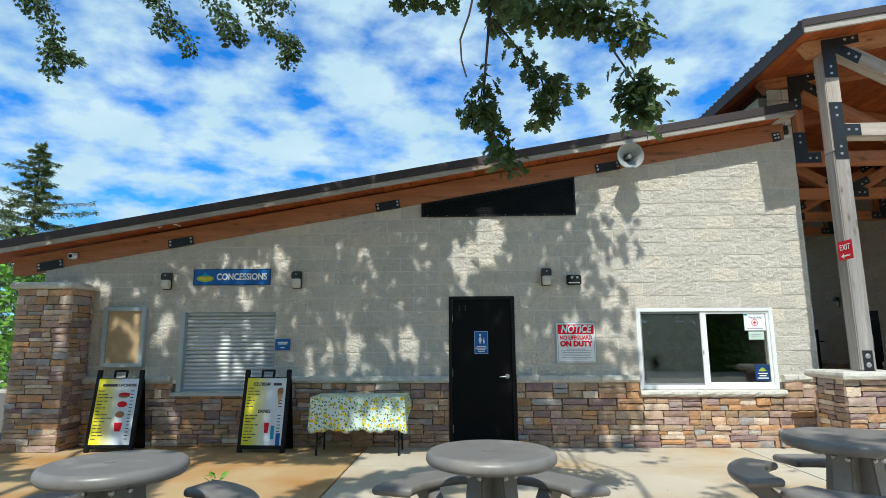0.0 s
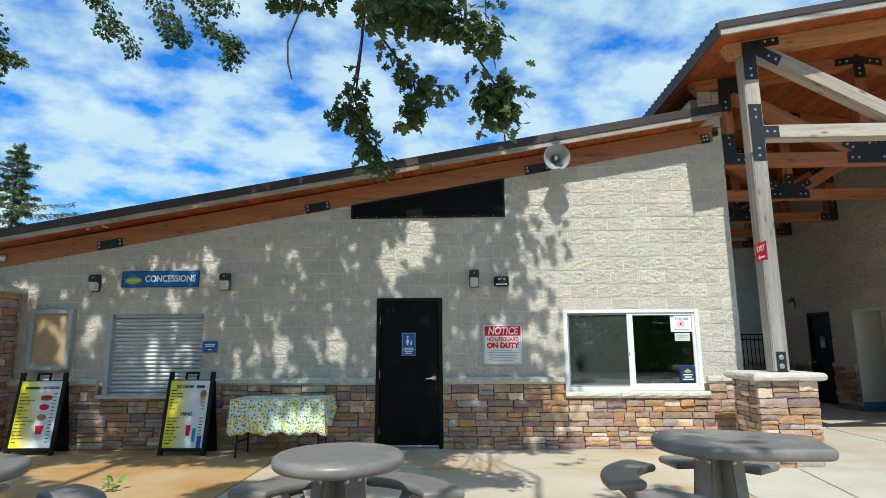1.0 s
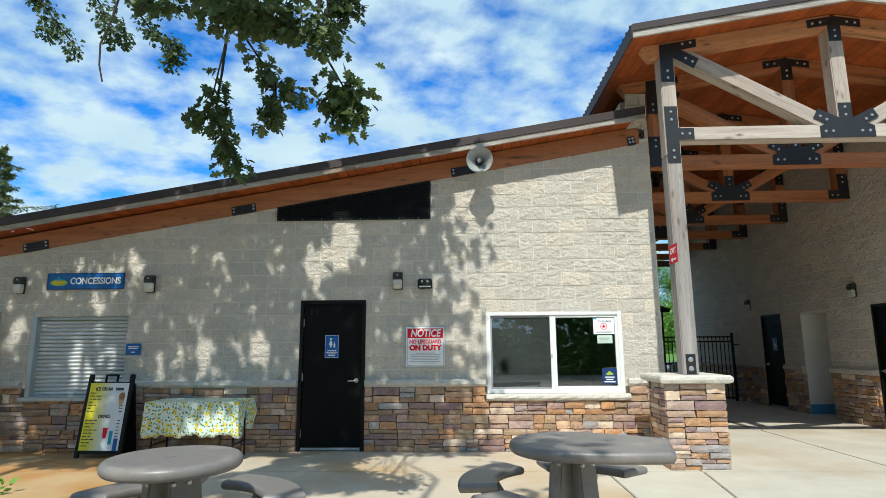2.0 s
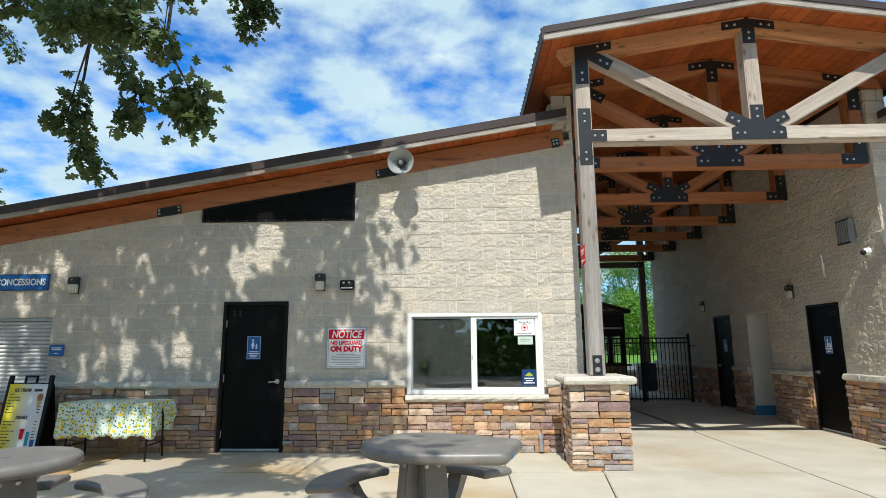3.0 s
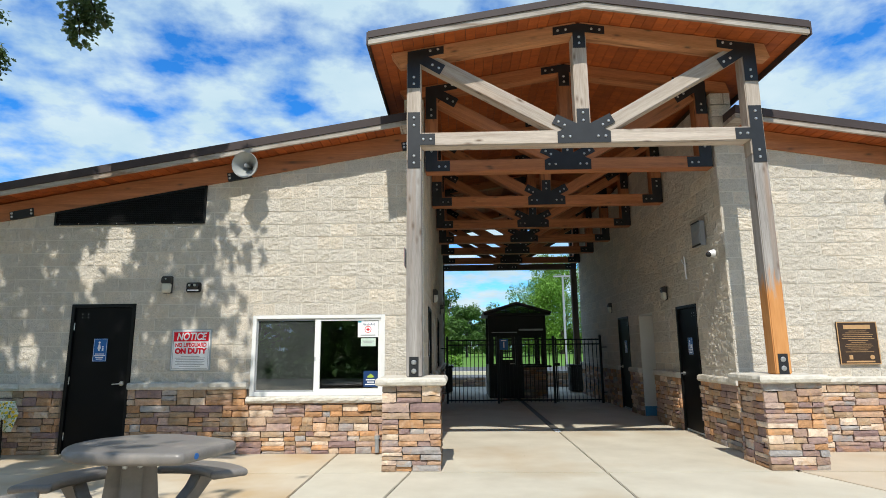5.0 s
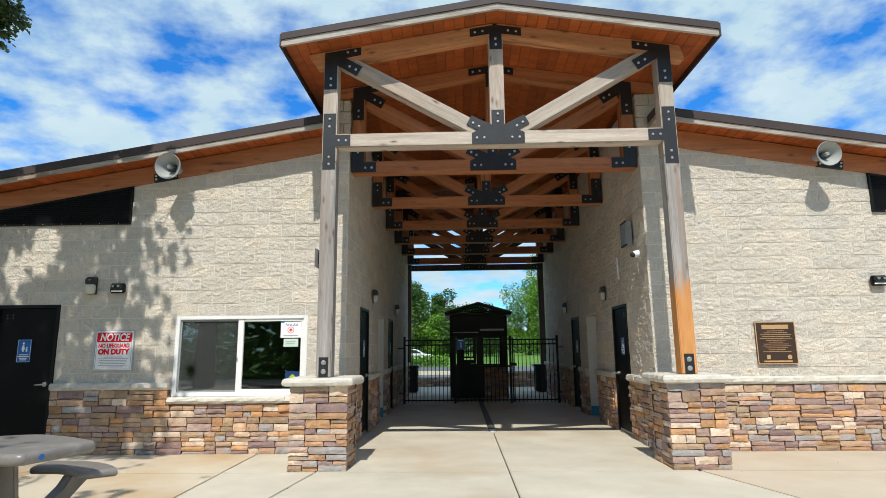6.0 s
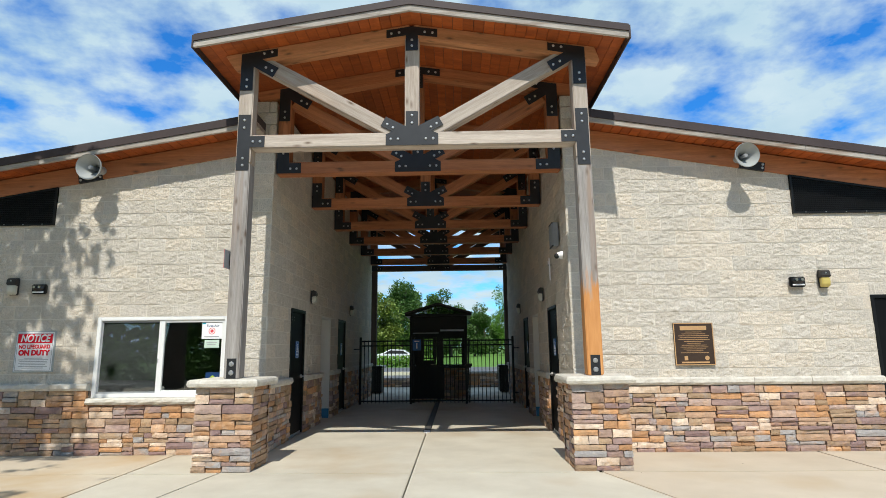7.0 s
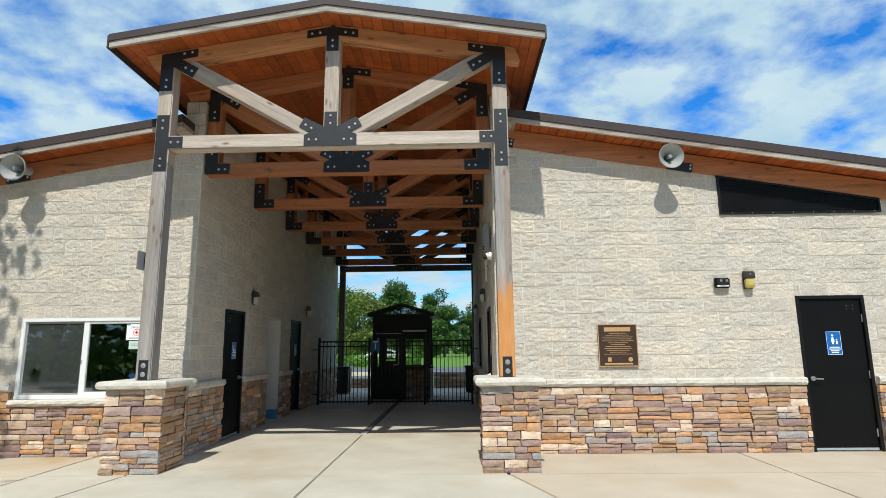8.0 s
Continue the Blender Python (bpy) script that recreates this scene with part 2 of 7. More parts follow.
M["grey_wood"] = mat("weathered_grey_timber", (0.44, 0.41, 0.385), (0.19, 0.165, 0.15), 2.4, 0.85, 0.7, 22, tint=0.06, stretch=(0.28, 6, 6), fine=0.42, bdist=0.006,
                     spots=((0.30, 0.20, 0.14), 1.3, 0.56, 0.8), knots=0.8)
# timber with the passage's deep shade put into its colour
M["shaded_wood"] = mat("shade_darkened_timber", (0.10, 0.062, 0.04), (0.055, 0.034, 0.022), 2.6, 0.7, 0.4, 22, tint=0.1, stretch=(0.35, 5, 5), fine=0.4, bdist=0.004)
M["boards"] = mat("orange_soffit_boards", (0.48, 0.115, 0.019), (0.21, 0.044, 0.009), 2.0, 0.6, 0.3, 20, tint=0.2, stretch=(0.5, 4, 4), fine=0.4, bdist=0.003, space="Object")
M["trim"] = mat("grey_bleached_fascia_board", (0.56, 0.51, 0.455), (0.19, 0.15, 0.118), 1.5, 0.85, 0.5, 22, stretch=(0.6, 6, 6), fine=0.4, space="World", bdist=0.004, spots=((0.22, 0.13, 0.08), 1.3, 0.54, 0.74))
M["metal_roof"] = mat("brown_roof_metal", (0.075, 0.055, 0.053), (0.05, 0.038, 0.037), 1.5, 0.6, 0.05, 30, spec=0.25, space="World")
M["black"] = mat("black_powder_coat", (0.006, 0.006, 0.0065), (0.004, 0.004, 0.004), 8, 0.45, 0.15, 220, bdist=0.001, spec=0.3)
M["gloss_black"] = mat("smoked_black_plastic", (0.012, 0.013, 0.014), (0.008, 0.008, 0.009), 8, 0.12)
M["plate"] = mat("dark_steel_plate", (0.026, 0.027, 0.031), (0.015, 0.016, 0.018), 6, 0.5, 0.15, 150, metal=0.2, bdist=0.001)
M["bolt"] = mat("zinc_bolt", (0.62, 0.62, 0.62), (0.48, 0.48, 0.48), 30, 0.4, metal=0.8)
M["door"] = mat("black_door_paint", (0.0055, 0.0055, 0.006), (0.0035, 0.0035, 0.004), 3, 0.42, 0.12, 90, rough2=0.55, bdist=0.001, spec=0.16)
M["steel"] = mat("brushed_steel", (0.66, 0.65, 0.63), (0.5, 0.49, 0.48), 20, 0.32, metal=0.95)
M["shutter"] = mat("grey_shutter_metal", (0.66, 0.68, 0.68), (0.57, 0.59, 0.59), 3, 0.5, 0.05, 60, metal=0.08)
M["alu"] = mat("pale_aluminium", (0.50, 0.54, 0.56), (0.42, 0.46, 0.48), 6, 0.45, metal=0.5)
M["vinyl"] = mat("white_vinyl", (0.84, 0.84, 0.83), (0.76, 0.76, 0.75), 5, 0.45)
M["white"] = mat("white_sign_sheet", (0.90, 0.90, 0.91), (0.86, 0.86, 0.87), 5, 0.4)
M["red"] = mat("red_sign_print", (0.76, 0.008, 0.03), (0.70, 0.007, 0.025), 5, 0.6, spec=0.25)
M["blue"] = mat("blue_sign_print", (0.009, 0.13, 0.42), (0.008, 0.11, 0.37), 5, 0.4)
M["navy"] = mat("navy_sign_print", (0.008, 0.045, 0.16), (0.007, 0.038, 0.13), 5, 0.4)
M["grey_print"] = mat("grey_print", (0.42, 0.42, 0.44), None, 5, 0.5)
M["dark_print"] = mat("dark_print", (0.05, 0.05, 0.06), None, 5, 0.5)
M["yellow"] = mat("yellow_print", (0.80, 0.62, 0.03), (0.74, 0.55, 0.02), 5, 0.45)
M["lime"] = mat("yellow_green_print", (0.42, 0.55, 0.06), None, 5, 0.45)
M["teal"] = mat("teal_print", (0.02, 0.36, 0.50), None, 5, 0.45)
M["cork"] = mat("tan_board", (0.52, 0.37, 0.21), (0.44, 0.31, 0.17), 14, 0.85, 0.2, 140)
M["bronze"] = mat("dark_bronze_housing", (0.055, 0.05, 0.045), (0.04, 0.036, 0.032), 12, 0.5, metal=0.2)
M["lens"] = mat("frosted_lens", (0.66, 0.64, 0.55), (0.58, 0.56, 0.47), 12, 0.35)
M["amber_lens"] = mat("yellowed_lens", (0.62, 0.50, 0.16), (0.52, 0.42, 0.12), 12, 0.35)
M["horn"] = mat("grey_horn_enamel", (0.40, 0.41, 0.40), (0.32, 0.33, 0.32), 6, 0.4, 0.05, 80)
M["plaque"] = mat("dark_bronze_plaque", (0.085, 0.055, 0.04), (0.06, 0.038, 0.028), 12, 0.45, metal=0.5)
M["bronze_edge"] = mat("polished_bronze", (0.70, 0.43, 0.21), (0.56, 0.32, 0.15), 20, 0.45, metal=0.35)
M["mesh_screen"] = mat("black_louvre_screen", (0.008, 0.008, 0.008), (0.005, 0.005, 0.005), 20, 0.8, spec=0.2)
M["screen"] = mat("grey_insect_screen", (0.034, 0.035, 0.036), (0.020, 0.021, 0.022), 2.2, 0.75, spec=0.3)
# dark tone stands in for the shade of an unlit room
M["dark_room"] = mat("shade_toned_room", (0.10, 0.10, 0.10), (0.07, 0.07, 0.07), 2, 0.9, space="World")
M["plaster"] = mat("pale_painted_wall", (0.76, 0.74, 0.69), (0.68, 0.66, 0.61), 2, 0.85, 0.1, 90, space="World")
M["blue_paint"] = mat("light_blue_paint", (0.07, 0.30, 0.50), (0.06, 0.24, 0.42), 5, 0.6)
M["kiosk"] = mat("black_brown_kiosk_paint", (0.012, 0.011, 0.010), (0.007, 0.0065, 0.006), 4, 0.45, 0.1, 60, spec=0.3)
M["asphalt"] = mat("grey_asphalt", (0.12, 0.125, 0.13), (0.09, 0.093, 0.098), 1.0, 0.9, 0.2, 60, space="World")
M["grass"] = mat("mown_grass", (0.115, 0.24, 0.022), (0.075, 0.17, 0.014), 0.25, 0.95, 0.5, 14, space="World", fine=0.4, bdist=0.05)
M["bark"] = mat("grey_brown_bark", (0.14, 0.11, 0.085), (0.07, 0.055, 0.042), 9, 0.95, 0.8, 40, stretch=(1, 1, 0.3), bdist=0.02)
M["twig"] = mat("dark_twig_bark", (0.06, 0.048, 0.038), (0.03, 0.024, 0.02), 9, 0.95, 0.5, 40)
M["car_paint"] = mat("white_car_paint", (0.78, 0.79, 0.80), None, 3, 0.25)
M["rubber"] = mat("black_rubber", (0.02, 0.02, 0.02), None, 8, 0.8)
M["grate"] = mat("worn_grate_iron", (0.12, 0.11, 0.10), (0.08, 0.075, 0.07), 9, 0.6, metal=0.3)
M["pvc"] = mat("grey_plastic", (0.33, 0.34, 0.35), None, 8, 0.5)


def leaf_mat(name, c1, c2, glow=0.35):
    m = mat(name, c1, c2, 1.2, 0.5, 0, 9, island=True, tint=0.3, fine=0.5)
    nt = m.node_tree
    b = nt.nodes["Principled BSDF"]
    tr = nt.nodes.new("ShaderNodeBsdfTranslucent")
    mx = nt.nodes.new("ShaderNodeMixShader")
    mx.inputs[0].default_value = glow
    link = b.inputs["Base Color"].links[0].from_socket
    nt.links.new(link, tr.inputs["Color"])
    nt.links.new(b.outputs[0], mx.inputs[1])
    nt.links.new(tr.outputs[0], mx.inputs[2])
    nt.links.new(mx.outputs[0], nt.nodes["Material Output"].inputs["Surface"])
    return m


M["oak_leaf"] = leaf_mat("oak_leaf", (0.15, 0.205, 0.07), (0.04, 0.07, 0.02), 0.38)
M["far_leaf"] = leaf_mat("broad_leaf", (0.22, 0.40, 0.05), (0.12, 0.25, 0.03))
M["olive_leaf"] = leaf_mat("olive_broad_leaf", (0.24, 0.30, 0.06), (0.13, 0.18, 0.03))
M["dark_leaf"] = leaf_mat("dark_broad_leaf", (0.11, 0.21, 0.04), (0.055, 0.12, 0.024))
M["needle"] = leaf_mat("spruce_needles", (0.21, 0.24, 0.085), (0.10, 0.13, 0.045), 0.25)

def two_tone(name, upper, lower, edge):
    """Weathered timber whose lower length is still fresh, with a ragged border."""
    m = M[upper].copy()
    m.name = name
    nt = m.node_tree
    b = nt.nodes["Principled BSDF"]
    old = b.inputs["Base Color"].links[0].from_socket
    co = nt.nodes.new("ShaderNodeTexCoord")
    sp = nt.nodes.new("ShaderNodeSeparateXYZ")
    nt.links.new(co.outputs["Object"], sp.inputs[0])
    mp = nt.nodes.new("ShaderNodeMapping")
    mp.inputs["Scale"].default_value = (2.5, 22, 22)
    nt.links.new(co.outputs["Object"], mp.inputs["Vector"])
    nz = nt.nodes.new("ShaderNodeTexNoise")
    nz.inputs["Scale"].default_value, nz.inputs["Detail"].default_value = 1.0, 6
    nt.links.new(mp.outputs[0], nz.inputs["Vector"])
    ad = nt.nodes.new("ShaderNodeMath")
    ad.operation, ad.inputs[1].default_value = "MULTIPLY_ADD", 1.1
    nt.links.new(nz.outputs["Fac"], ad.inputs[0])
    nt.links.new(sp.outputs["X"], ad.inputs[2])
    rr = nt.nodes.new("ShaderNodeMapRange")
    rr.inputs["From Min"].default_value, rr.inputs["From Max"].default_value = edge + 0.44, edge + 0.68
    nt.links.new(ad.outputs[0], rr.inputs["Value"])
    grain = nt.nodes.new("ShaderNodeMix")
    grain.data_type = "RGBA"
    grain.inputs["A"].default_value, grain.inputs["B"].default_value = (*lower[1], 1), (*lower[0], 1)
    nt.links.new(nz.outputs["Fac"], grain.inputs["Factor"])
    mx = nt.nodes.new("ShaderNodeMix")
    mx.data_type = "RGBA"
    nt.links.new(rr.outputs[0], mx.inputs["Factor"])
    nt.links.new(grain.outputs["Result"], mx.inputs["A"])
    nt.links.new(old, mx.inputs["B"])
    nt.links.new(mx.outputs["Result"], b.inputs["Base Color"])
    return m


M["half_fresh"] = two_tone("weathered_post_with_fresh_foot", "grey_wood", ((0.74, 0.38, 0.14), (0.42, 0.14, 0.03)), 1.12)

glass = bpy.data.materials.new("window_glass")
glass.use_nodes = True
gb = glass.node_tree.nodes["Principled BSDF"]
gb.inputs["Base Color"].default_value = (0.80, 0.86, 0.86, 1)
gb.inputs["Roughness"].default_value, gb.inputs["IOR"].default_value = 0.01, 1.75
gb.inputs["Transmission Weight"].default_value = 1.0
M["glass"] = glass

# menu sheet: yellow on one side fading to white
menu = bpy.data.materials.new("menu_sheet")
menu.use_nodes = True
mt = menu.node_tree
m_co = mt.nodes.new("ShaderNodeTexCoord")
m_sep = mt.nodes.new("ShaderNodeSeparateXYZ")
m_rp = mt.nodes.new("ShaderNodeValToRGB")
m_rp.color_ramp.elements[0].position, m_rp.color_ramp.elements[0].color = 0.02, (0.85, 0.74, 0.02, 1)
m_rp.color_ramp.elements[1].position, m_rp.color_ramp.elements[1].color = 0.62, (0.74, 0.78, 0.83, 1)
m_mid = m_rp.color_ramp.elements.new(0.2)
m_mid.color = (0.84, 0.74, 0.06, 1)
mt.links.new(m_co.outputs["Generated"], m_sep.inputs[0])
mt.links.new(m_sep.outputs["X"], m_rp.inputs["Fac"])
mt.links.new(m_rp.outputs["Color"], mt.nodes["Principled BSDF"].inputs["Base Color"])
mt.nodes["Principled BSDF"].inputs["Roughness"].default_value = 0.35
M["menu"] = menu

# tablecloth print: lemons and leaves scattered on a pale sheet
cloth = bpy.data.materials.new("lemon_print_cloth")
cloth.use_nodes = True
ct = cloth.node_tree
c_co = ct.nodes.new("ShaderNodeTexCoord")


def blotches(scale, size, seed):
    v = ct.nodes.new("ShaderNodeTexVoronoi")
    v.inputs["Scale"].default_value, v.inputs["Randomness"].default_value = scale, 0.75
    mp = ct.nodes.new("ShaderNodeMapping")
    mp.inputs["Location"].default_value = (seed, seed * 0.7, seed * 0.3)
    nz = ct.nodes.new("ShaderNodeTexNoise")
    nz.inputs["Scale"].default_value = 25
    ad = ct.nodes.new("ShaderNodeVectorMath")
    ad.operation = "MULTIPLY_ADD"
    ad.inputs[1].default_value = (0.03, 0.03, 0.03)
    ct.links.new(c_co.outputs["Object"], nz.inputs["Vector"])
    ct.links.new(nz.outputs["Color"], ad.inputs[0])
    ct.links.new(c_co.outputs["Object"], ad.inputs[2])
    ct.links.new(ad.outputs[0], mp.inputs["Vector"])
    ct.links.new(mp.outputs[0], v.inputs["Vector"])
    lt = ct.nodes.new("ShaderNodeMath")
    lt.operation = "LESS_THAN"
    lt.inputs[1].default_value = size
    ct.links.new(v.outputs["Distance"], lt.inputs[0])
    return lt.outputs[0]


c_last = None
for c_scale, c_size, c_seed, c_col in ((21, 0.33, 1.3, (0.30, 0.50, 0.22)), (15, 0.36, 4.1, (0.80, 0.64, 0.03)), (24, 0.27, 7.7, (0.05, 0.15, 0.12))):
    mx = ct.nodes.new("ShaderNodeMix")
    mx.data_type = "RGBA"
    ct.links.new(blotches(c_scale, c_size, c_seed), mx.inputs["Factor"])
    if c_last is None:
        mx.inputs["A"].default_value = (0.70, 0.80, 0.74, 1)
    else:
        ct.links.new(c_last, mx.inputs["A"])
    mx.inputs["B"].default_value = (*c_col, 1)
    c_last = mx.outputs["Result"]
ct.links.new(c_last, ct.nodes["Principled BSDF"].inputs["Base Color"])
ct.nodes["Principled BSDF"].inputs["Roughness"].default_value = 0.6
M["cloth"] = cloth


# ---- building helpers ----
def box(bm, x0, x1, y0, y1, z0, z1, bevel=0.0):
    g = bmesh.ops.create_cube(bm, size=1.0, matrix=Matrix.Translation(((x0 + x1) / 2, (y0 + y1) / 2, (z0 + z1) / 2)) @ Matrix.Diagonal((x1 - x0, y1 - y0, z1 - z0, 1)))
    if bevel:
        es = list({e for v in g["verts"] for e in v.link_edges})
        bmesh.ops.bevel(bm, geom=es, offset=bevel, segments=2, affect="EDGES", clamp_overlap=True)
    return bm


def boxes(*rows, bevel=0.0):
    bm = bmesh.new()
    for r in rows:
        box(bm, *r, bevel=bevel)
    return bm


def prism(bm, pts, a, b, axis="y"):
    """A flat outline of (u, v) pushed from a to b along an axis; u, v are the other two axes in order."""
    def at(u, v, w):
        return {"x": (w, u, v), "y": (u, w, v), "z": (u, v, w)}[axis]
    lo = [bm.verts.new(at(u, v, a)) for u, v in pts]
    hi = [bm.verts.new(at(u, v, b)) for u, v in pts]
    bm.faces.new(lo), bm.faces.new(hi)
    n = len(pts)
    for i in range(n):
        bm.faces.new((lo[i], lo[(i + 1) % n], hi[(i + 1) % n], hi[i]))
    bmesh.ops.recalc_face_normals(bm, faces=bm.faces)
    return bm


def cyl(bm, p0, p1, r0, r1=None, seg=16, caps=True):
    p0, p1 = Vector(p0), Vector(p1)
    d = p1 - p0
    m = Matrix.Translation((p0 + p1) / 2) @ d.to_track_quat("Z", "Y").to_matrix().to_4x4()
    bmesh.ops.create_cone(bm, cap_ends=caps, segments=seg, radius1=r0, radius2=r0 if r1 is None else r1, depth=d.length, matrix=m)
    return bm


def mesh_of(name, bm, material, smooth=False):
    me = bpy.data.meshes.new(name)
    bm.to_mesh(me)
    bm.free()
    if smooth:
        me.polygons.foreach_set("use_smooth", [True] * len(me.polygons))
        me.set_sharp_from_angle(angle=radians(40))
    me.materials.append(material)
    return me


def thing(name, at, label, category, group="", turn=0.0):
    ob = new(name)
    ob.empty_display_size = 0.2
    ob.matrix_world = pose(*at, 0, 0, turn)
    return tagged(ob, label, category, group)


def part(name, bm, material, parent, label="", smooth=False):
    """Links a bmesh, given in its thing's own coordinates, as one mesh under it."""
    ob = new(name, mesh_of(name, bm, material, smooth))
    ob.parent = parent
    return tagged(ob, label)


def solo(name, bm, material, label="", category="", group="", kind="", smooth=False, base=None):
    """A thing or a piece of the setting that is one mesh; base: where its origin is set."""
    if base:
        bmesh.ops.translate(bm, verts=bm.verts, vec=[-c for c in base])
    ob = new(name, mesh_of(name, bm, material, smooth))
    if base:
        ob.location = base
    return tagged(ob, label, category, group, kind)


def lettering(name, words, size, place, material, parent, label="", align="CENTER", squeeze=1.0, bold=0.0, slant=0.0):
    """Raised letters of the built-in font, standing upright in the plane that faces -y of its parent."""
    cu = bpy.data.curves.new(name, "FONT")
    cu.body, cu.size, cu.align_x, cu.align_y, cu.extrude, cu.offset = words, size, align, "CENTER", 0.0015, bold
    cu.shear = slant
    tmp = bpy.data.objects.new(name, cu)
    scene.collection.objects.link(tmp)
    bpy.context.view_layer.update()
    me = bpy.data.meshes.new_from_object(tmp)
    bpy.data.objects.remove(tmp)
    me.materials.clear()
    me.materials.append(material)
    ob = new(name, me)
    ob.parent = parent
    ob.matrix_local = pose(*place, 90, 0, 0) @ Matrix.Diagonal((squeeze, 1, 1, 1))
    return tagged(ob, label)


def timber(name, p0, p1, w, h, material, parent, label="", bevel=0.012):
    """A squared timber from p0 to p1; w across (y), h deep; its grain runs along it."""
    p0, p1 = Vector(p0), Vector(p1)
    d = p1 - p0
    bm = boxes((0, d.length, -w / 2, w / 2, -h / 2, h / 2), bevel=bevel)
    ob = new(name, mesh_of(name, bm, material))
    ob.parent = parent
    x = d.normalized()
    side = Vector((0, 1, 0)) if abs(x.y) < 0.9 else Vector((1, 0, 0))
    z = x.cross(side).normalized()
    y = z.cross(x)
    ob.matrix_local = Matrix.Translation(p0) @ Matrix((x, y, z)).transposed().to_4x4()
    return tagged(ob, label)


BOLT = bmesh.new()
bmesh.ops.create_cone(BOLT, cap_ends=True, segments=10, radius1=0.02, radius2=0.012, depth=0.014, matrix=pose(0, -0.007, 0, 90, 0, 0))
BOLT = mesh_of("bolt", BOLT, M["bolt"], True)


def bolt(parent, x, y, z):
    ob = new("bolt", BOLT)
    ob.parent = parent
    ob.location = (x, y, z)
    return ob


XC = 7.632          # the middle of the covered passage
FY = 9.2            # face of the block walls
XT = 7.627          # the middle of the high roof and its trusses
PL, PR = 5.36, 9.90   # inner faces of the passage walls
SLOPE = 0.166
BACK = 19.4         # far end of the buildings


def beam_z(x):
    """Lower edge of the beam along the top of the facade, both sides of the passage."""
    u = x if x < XC else 2 * XC - x
    return 4.03 + SLOPE * (u - 1.96)


def roof_z(x):
    """Top of the low roofs at their edge."""
    u = x if x < XC else 2 * XC - x
    return 4.168 + 0.163 * u


def gable_z(x):
    """Underside of the high roof."""
    return 5.957 - 0.16 * abs(x - XT)


# ---- ground ----
bm = bmesh.new()
box(bm, -900, 900, -600, 1500, -0.5, -0.14)
solo("ground", bm, M["grass"], "mown green grass reaching to the tree line", "grass", kind="structure")

solo("road", boxes((-120, 120, 36, 48, -0.3, -0.06)), M["asphalt"], "grey asphalt road beyond the lawn", "road", kind="structure")
solo("parking_lot", boxes((-60, 7.9, 25.5, 34, -0.3, -0.05)), M["asphalt"], "grey asphalt parking lot behind the building", "parking lot", kind="structure")
solo("kerb", boxes((-120, 120, 35.6, 36.0, -0.3, 0.08), bevel=0.02), M["concrete"], "pale concrete kerb along the road", "kerb", kind="structure")
solo("far_pavement", boxes((-20, 30, 19.4, 25.3, -0.3, -0.02)), M["concrete"], "pale concrete pavement behind the building", "pavement", kind="structure")
solo("pavement_bed", boxes((-40, 45, -16, 21, -0.4, -0.11)), M["joint"], "dark bed under the concrete slabs", "pavement", kind="structure")

pavement = tagged(new("pavement"), "broom-finished concrete paving slabs with rust-brown stains", "pavement", kind="structure")
G = 0.007


def slab(pts, material):
    """One cast slab with a rounded rim; pts run round its outline."""
    pts = [p for i, p in enumerate(pts) if math.dist(p, pts[i - 1]) > 0.02]
    if len(pts) < 3 or max(p[0] for p in pts) - min(p[0] for p in pts) < 0.03:
        return
    c = Vector((sum(p[0] for p in pts) / len(pts), sum(p[1] for p in pts) / len(pts)))
    inner = []
    for p in pts:
        d = c - Vector(p)
        inner.append((p[0] + (G if d.x > 0 else -G), p[1] + (G if d.y > 0 else -G)))
    bm = bmesh.new()
    prism(bm, inner, -0.10, 0.0, "z")
    top = [e for e in bm.edges if all(v.co.z > -0.01 for v in e.verts)]
    bmesh.ops.bevel(bm, geom=top, offset=0.008, segments=2, affect="EDGES")
    part("slab", bm, material, pavement)


def diag_l(y):
    return max(4.13, 5.27 - 0.14 * (7.87 - y))


def diag_r(y):
    return min(13.22, 9.90 + 0.35 * (7.95 - y))


for y0, y1 in ((7.9, 9.3), (4.4, 7.9), (0.9, 4.4), (-2.6, 0.9), (-6.1, -2.6), (-12, -6.1)):
    xs0 = [-14, -9.4, -6.6, -1.2, 4.13]
    for a, b in zip(xs0, xs0[1:]):
        slab([(a, y0), (b, y0), (b, y1), (a, y1)], M["stained"] if a == -1.2 and y0 > 0 else (M["rusty"] if -7 < a < -2 and y0 > 4 else M["tan"]))
    slab([(4.13, y0), (diag_l(y0), y0), (diag_l(min(y1, 7.9)), y1), (4.13, y1)], M["concrete"])
    if y0 < 7.5:
        slab([(diag_l(y0), y0), (XC, y0), (XC, y1), (diag_l(y1), y1)], M["concrete"])
        slab([(XC, y0), (diag_r(y0), y0), (diag_r(y1), y1), (XC, y1)], M["concrete"])
    else:
        slab([(5.27, y0), (XC, y0), (XC, 11.2), (PL, 11.2), (5.27, 9.3)], M["concrete"])
        slab([(XC, y0), (9.9, y0), (9.9, 9.3), (PR, 11.2), (XC, 11.2)], M["concrete"])
    slab([(diag_r(min(y0, 7.9)), y0), (13.22, y0), (13.22, y1), (diag_r(min(y1, 7.9)), y1)], M["tan"])
    for a, b in ((13.22, 18.6), (18.6, 24)):
        slab([(a, y0), (b, y0), (b, y1), (a, y1)], M["tan"])
